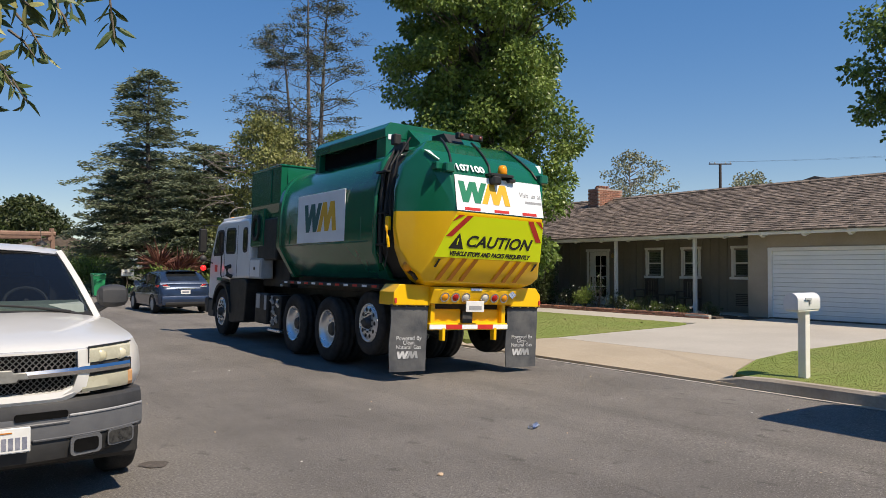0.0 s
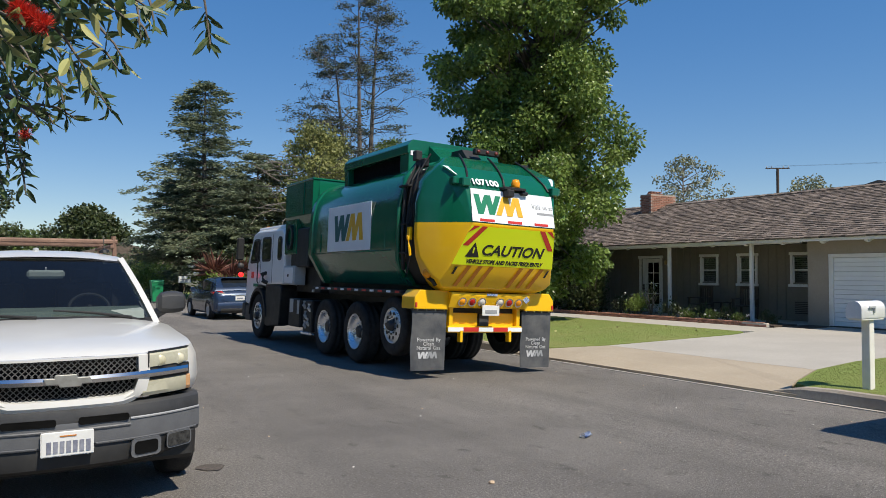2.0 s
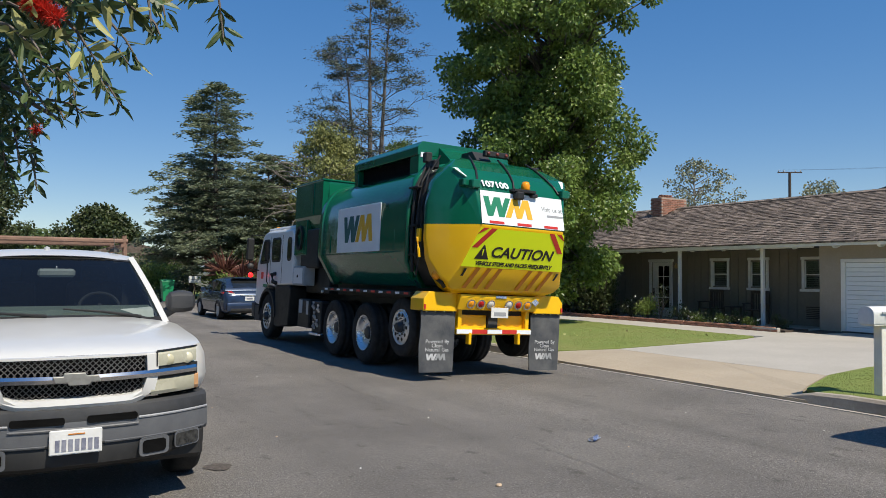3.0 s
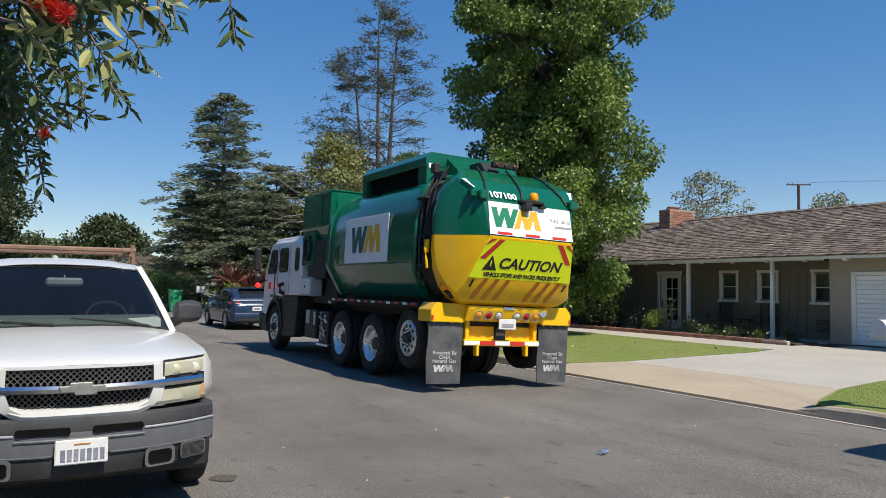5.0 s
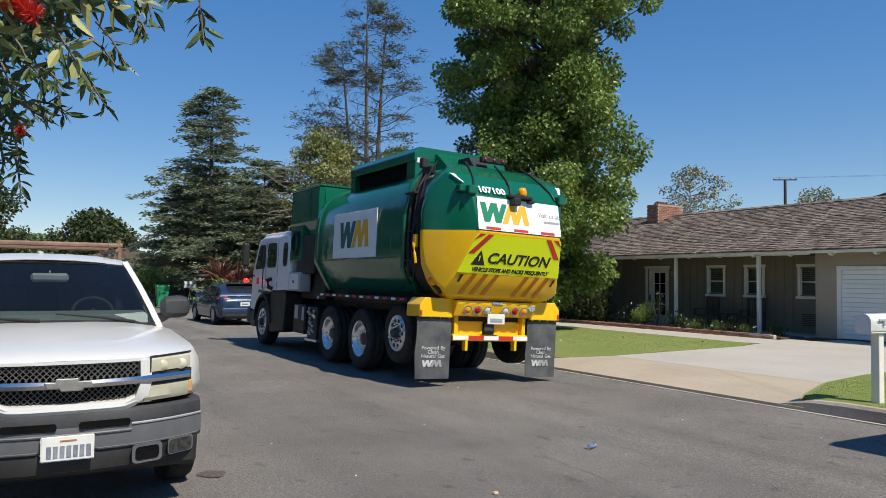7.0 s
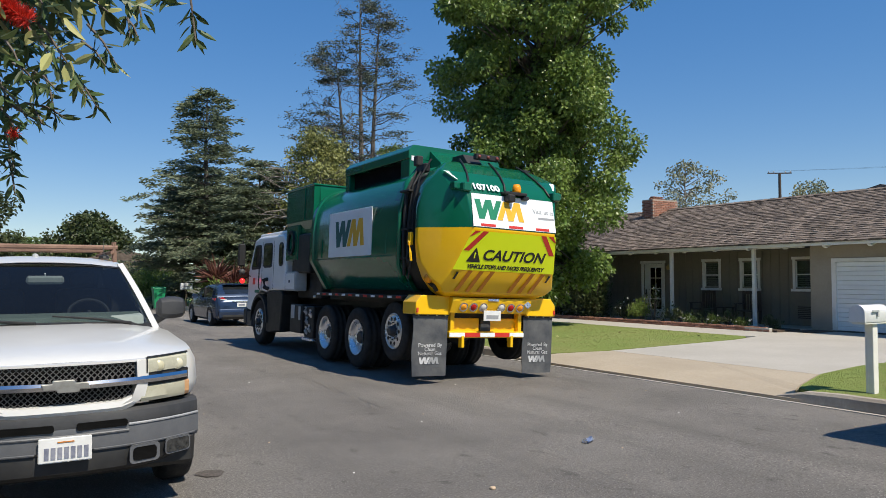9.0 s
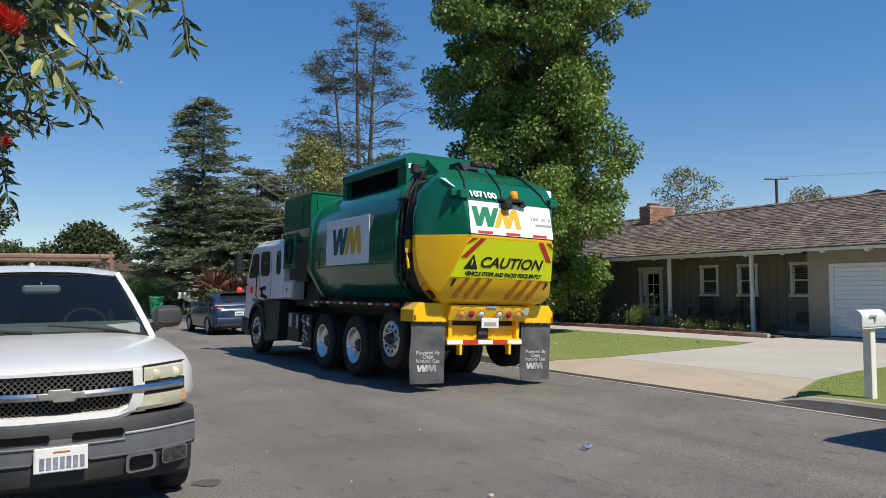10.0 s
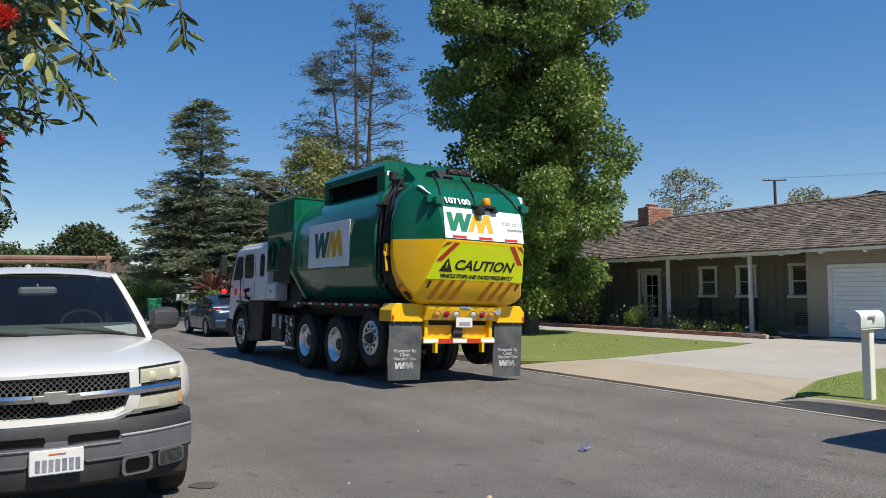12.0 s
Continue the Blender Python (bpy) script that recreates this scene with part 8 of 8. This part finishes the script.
def sprig(twigs, seed, m_leaf, share_new=0.0):
    """Twigs with leaves spiralling round them. twigs: start and end (bearing and height marks), distance, leaf count, leaf length."""
    random.seed(seed)
    np.random.seed(seed)
    holder = empty("branch", Matrix.Translation(-ROOT))
    holder.parent = bottle
    old, fresh = ([], []), ([], [])
    for x0, y0, x1, y1, d, n, leaf in twigs:
        a, b = at_view(x0, y0, d + 0.05), at_view(x1, y1, d)
        mid = a.lerp(b, 0.55) + Vector((0.0, 0.0, 0.012))
        part("twig", tube(bmesh.new(), [a, mid, b], [0.0045, 0.0035, 0.002], 5), M_BARK, holder)
        ax_ = (b - a).normalized()
        u = ax_.cross(Vector((0, 1, 0.2))).normalized()
        v = ax_.cross(u)
        span = (b - a).length
        for k in range(n):
            f = 1.0 - min(0.92, (k / n) * min(1.0, (0.009 * n) / max(span, 0.01)) + 0.02)
            if random.random() < 0.14:
                continue
            c = a.lerp(b, f) + Vector([random.uniform(-0.008, 0.008) for _ in range(3)])
            t = k * 2.4 + random.uniform(-0.5, 0.5)
            spread = 0.65 + 0.75 * (k / n) + random.uniform(-0.15, 0.25)
            dirn = ax_ * (0.95 - 0.45 * k / n) + (u * math.cos(t) + v * math.sin(t) * 0.7) * spread + Vector(np.random.normal(0, 0.22, 3)) + Vector((0, 0, -0.1))
            dst = fresh if random.random() < share_new else old
            dst[0].append((c, leaf))
            dst[1].append(dirn)
    for nm, (cs, ds), ml in (("leaves", old, m_leaf), ("new_leaves", fresh, M_BOTTLE_NEW)):
        if cs:
            size = sum(c[1] for c in cs) / len(cs)
            lances(nm, [c[0] for c in cs], ds, size, size * 0.3, ml, holder)
    return holder


FAR = [(350, -60, 370, 74, 2.2, 15, 0.074), (318, -40, 322, 0, 2.2, 8, 0.05), (300, -40, 308, -2, 2.2, 8, 0.05)]
MIDDLE = [(255, -20, 268, 34, 1.9, 8, 0.07), (236, -10, 246, 66, 2.1, 10, 0.05), (240, 30, 262, 70, 2.1, 9, 0.045), (170, 40, 222, 112, 2.1, 16, 0.05), (160, 70, 206, 118, 2.1, 10, 0.05), (120, 100, 196, 196, 2.0, 26, 0.05),
          (130, 120, 172, 172, 2.1, 18, 0.045), (96, 130, 116, 208, 2.2, 16, 0.05), (60, 180, 132, 206, 2.2, 14, 0.045), (70, 190, 92, 216, 2.2, 12, 0.05), (66, 120, 118, 158, 2.1, 14, 0.045), (40, 110, 84, 150, 2.0, 16, 0.05),
          (20, 150, 70, 214, 2.1, 18, 0.05), (10, 180, 52, 238, 2.2, 18, 0.045), (26, 230, 44, 300, 2.3, 16, 0.045), (34, 280, 46, 342, 2.3, 14, 0.042), (0, 220, 14, 300, 2.3, 18, 0.045), (-30, 200, -10, 310, 2.3, 20, 0.05),
          (-20, 280, 8, 335, 2.3, 14, 0.045), (-60, 240, -30, 340, 2.3, 20, 0.05), (60, 40, 120, 120, 2.0, 20, 0.05), (20, 60, 60, 130, 2.0, 20, 0.05), (-10, 90, 30, 170, 2.0, 20, 0.05)]
NEAR = [(60, 10, 150, 122, 1.6, 17, 0.078), (-60, 10, 22, 26, 1.55, 9, 0.08), (-50, 40, 16, 76, 1.55, 8, 0.07), (100, -30, 128, 30, 1.65, 9, 0.06), (130, -30, 214, 22, 1.7, 14, 0.062), (170, -30, 262, 8, 1.75, 12, 0.06),
        (90, -40, 160, 8, 1.6, 10, 0.07), (60, -20, 100, 8, 1.6, 8, 0.06)]
branch_far = sprig(FAR, 3, M_BOTTLE)
branch_low = sprig(MIDDLE, 4, M_BOTTLE, 0.04)
branch_near = sprig(NEAR, 5, M_BOTTLE, 0.38)
# the denser crown behind the sprigs
np.random.seed(12)
nc, per_c = 85, 42
bk = np.random.uniform(0, 1, (nc, 3))
edge_x = np.interp(bk[:, 1], [0, 0.2, 0.45, 0.7, 1.0], [-30, 10, 50, 110, 180]) * (0.25 + 0.75 * bk[:, 0]) + (bk[:, 0] - 1) * 170
ppy = 320 - 430 * bk[:, 1]
dd = 2.25 + 0.9 * bk[:, 2] ** 1.4
cc = np.stack([(edge_x - 784) / 1335 * dd, dd, (483 - ppy) / 1335 * dd], 1)
pp = np.repeat(cc, per_c, 0) + ball(nc * per_c, 0.15) * np.repeat(np.random.uniform(0.5, 1.2, (nc, 1)), per_c, 0) + [-0.06, 0.08, 0.03]
lances("inner_leaves", pp, np.random.normal(0, 1, (nc * per_c, 3)) + [0.3, 0, -0.6], 0.058, 0.015, M_BOTTLE, branch_low)
# the crown above, out of view, that shades the lower sprigs
n = 4200
cr = ball(n, 1.0) * [0.62, 0.6, 0.42] + [-1.15, 1.75, 1.8]
lances("crown", cr, np.random.normal(0, 1, (n, 3)) + [0, 0, -0.3], 0.085, 0.024, M_BOTTLE, bottle).matrix_basis = Matrix.Translation(-ROOT)
# red bloom: a brush of stamens round a twig
bc = at_view(46, 20, 1.55)
ax = Vector((0.75, 0.1, -0.45)).normalized()
np.random.seed(15)
tt = np.random.uniform(-0.04, 0.04, 900)
dr = np.random.normal(0, 1, (900, 3))
dr -= np.outer(dr @ np.array(ax), np.array(ax)) * 0.85
cards("red_bloom", np.array(bc) + np.outer(tt, np.array(ax)), dr, 0.026, 0.0022, M_REDFLOWER, branch_near, curl=0.05)
tagged(bpy.data.objects["red_bloom"], "red brush-like bloom")
bm = bmesh.new()
tube(bm, [bc - ax * 0.16 + Vector((-0.05, 0, 0.05)), bc - ax * 0.05, bc + ax * 0.045], [0.005, 0.004, 0.003], 5)
part("bloom_twig", bm, M_BARK, branch_near)

bc2 = at_view(43, 234, 2.2)
d2 = np.random.normal(0, 1, (150, 3))
cards("red_bloom", np.array(bc2) + np.random.normal(0, 0.006, (150, 3)), d2, 0.016, 0.0025, M_REDFLOWER, branch_low, curl=0.05)
tagged(bpy.data.objects["red_bloom.001"], "small red brush-like bloom")


# ---- roof shingles, laid in courses ----
random.seed(21)
sl = Vector((RIDGE_X - EAVE_X, 0, RIDGE_Z - EAVE_Z))
SLEN = sl.length
sl.normalize()
up = Vector((-sl.z, 0, sl.x))
COURSES = 28
exposure_ = SLEN / COURSES
shapes = []
for w in (0.11, 0.15, 0.2):
    bm = bx(-0.05, exposure_ + 0.06, -w / 2, w / 2, -0.004, 0.04)
    for v in bm.verts:
        if v.co.x < 0:
            v.co.z += 0.008
    me = bpy.data.meshes.new("shingle")
    bm.to_mesh(me)
    bm.free()
    me.materials.append(M_SHINGLE)
    shapes.append((w, me))
ang = math.degrees(math.atan2(sl.z, sl.x))
rest = bmesh.new()
made = 0
for c in range(COURSES):
    y = HY0 - 0.5 + random.uniform(0, 0.1)
    while y < 31:
        w, me = random.choice(shapes)
        p = Vector((EAVE_X, 0, EAVE_Z)) + sl * (exposure_ * c + random.uniform(-0.02, 0.02)) + up * (0.016 + random.uniform(0, 0.01))
        m = pose(p.x, y + w / 2, p.z, random.uniform(-1.5, 1.5), -ang + 3.4, random.uniform(-1.2, 1.2))
        chim = CX0 - 0.05 < p.x + 0.1 and CY0 - 0.08 < y + w / 2 < CY1 + 0.08 and p.x < CX1
        if not chim:
            if c < 12 and 8.6 < y < 12.9 and made < 300:
                o = new("shingle", me)
                o.matrix_basis = m
                o.parent = roof
                made += 1
            else:
                vs = [rest.verts.new(m @ v.co) for v in me.vertices]
                for f in me.polygons:
                    rest.faces.new([vs[i] for i in f.vertices])
        y += w + random.uniform(0.004, 0.014)
me = bpy.data.meshes.new("shingles")
rest.to_mesh(me)
rest.free()
me.materials.append(M_SHINGLE_I)
so = new("shingles", me)
so.parent = roof
tagged(so, "weathered brown wooden shingles in uneven courses", kind="stuff")
# ridge caps
cap = bx(-0.11, 0.11, -0.16, 0.16, -0.004, 0.014)
me_cap = bpy.data.meshes.new("ridge_cap")
cap.to_mesh(me_cap)
cap.free()
me_cap.materials.append(M_SHINGLE)
y = HY0 - 0.4
while y < 31:
    for s in (-1, 1):
        o = new("ridge_cap", me_cap)
        o.matrix_basis = pose(RIDGE_X + s * 0.09, y, RIDGE_Z + 0.05, 3, s * 20, 0)
        o.parent = roof
    y += 0.26



# ---- what moves ----
def motions():
    go = [(0.0, -0.98, -1.2, 0.02), (0.25, -0.54, -0.75, 0.02), (0.5, -0.19, -0.35, 0.015), (0.75, -0.04, -0.1, 0.01), (1.0, 0.0, 0.0, 0.0), (1.5, 0.0, 0.0, 0.0), (10.6, 0.0, 0.0, 0.0),
          (11.0, 0.04, 0.0, 0.0), (11.25, 0.13, 0.15, -0.01), (11.5, 0.274, 0.38, -0.023), (11.75, 0.49, 0.75, -0.033), (12.0, 0.762, 1.2, -0.043)]
    base = Vector((6.76, 14.0, 0))
    walk(truck, [(t, pose(base.x + dx, base.y + dy, TRUCK_Z, 0, TRUCK_LEAN, TRUCK_YAW + w)) for t, dy, w, dx in go])
    for ob, r in WHEELS:
        at = ob.matrix_basis.translation.copy()
        walk(ob, [(t, pose(at.x, at.y, at.z, -math.degrees(dy / r), 0, 0)) for t, dy, w, dx in go])
    # the branches sway in the breeze: seconds, across, up
    sway = [(0.0, -0.098, -0.03), (0.5, -0.028, -0.017), (1.0, -0.008, -0.014), (1.5, -0.012, -0.004), (2.0, 0.001, -0.008), (2.5, 0.0, 0.0), (3.0, 0.012, 0.008), (3.5, 0.026, 0.039), (4.5, 0.01, 0.02), (5.5, 0.02, 0.036),
            (6.0, 0.01, 0.027), (6.5, 0.007, 0.026), (7.0, -0.032, 0.007), (8.0, -0.01, 0.015), (9.0, -0.024, 0.002), (9.5, -0.02, 0.0), (10.0, -0.027, 0.003), (10.5, -0.019, 0.013), (11.0, -0.02, 0.013), (11.5, -0.016, 0.02), (12.0, -0.018, 0.014)]
    for ob, k in ((branch_far, 1.0), (branch_low, 0.45), (branch_near, 0.6)):
        at = ob.matrix_basis.translation.copy()
        walk(ob, [(t, pose(at.x + k * dx, at.y, at.z + k * dz, 0, 6 * k * dz, 0)) for t, dx, dz in sway])



TRUCK_Z, TRUCK_LEAN, TRUCK_YAW = -0.02, 2.4, -0.6
motions()
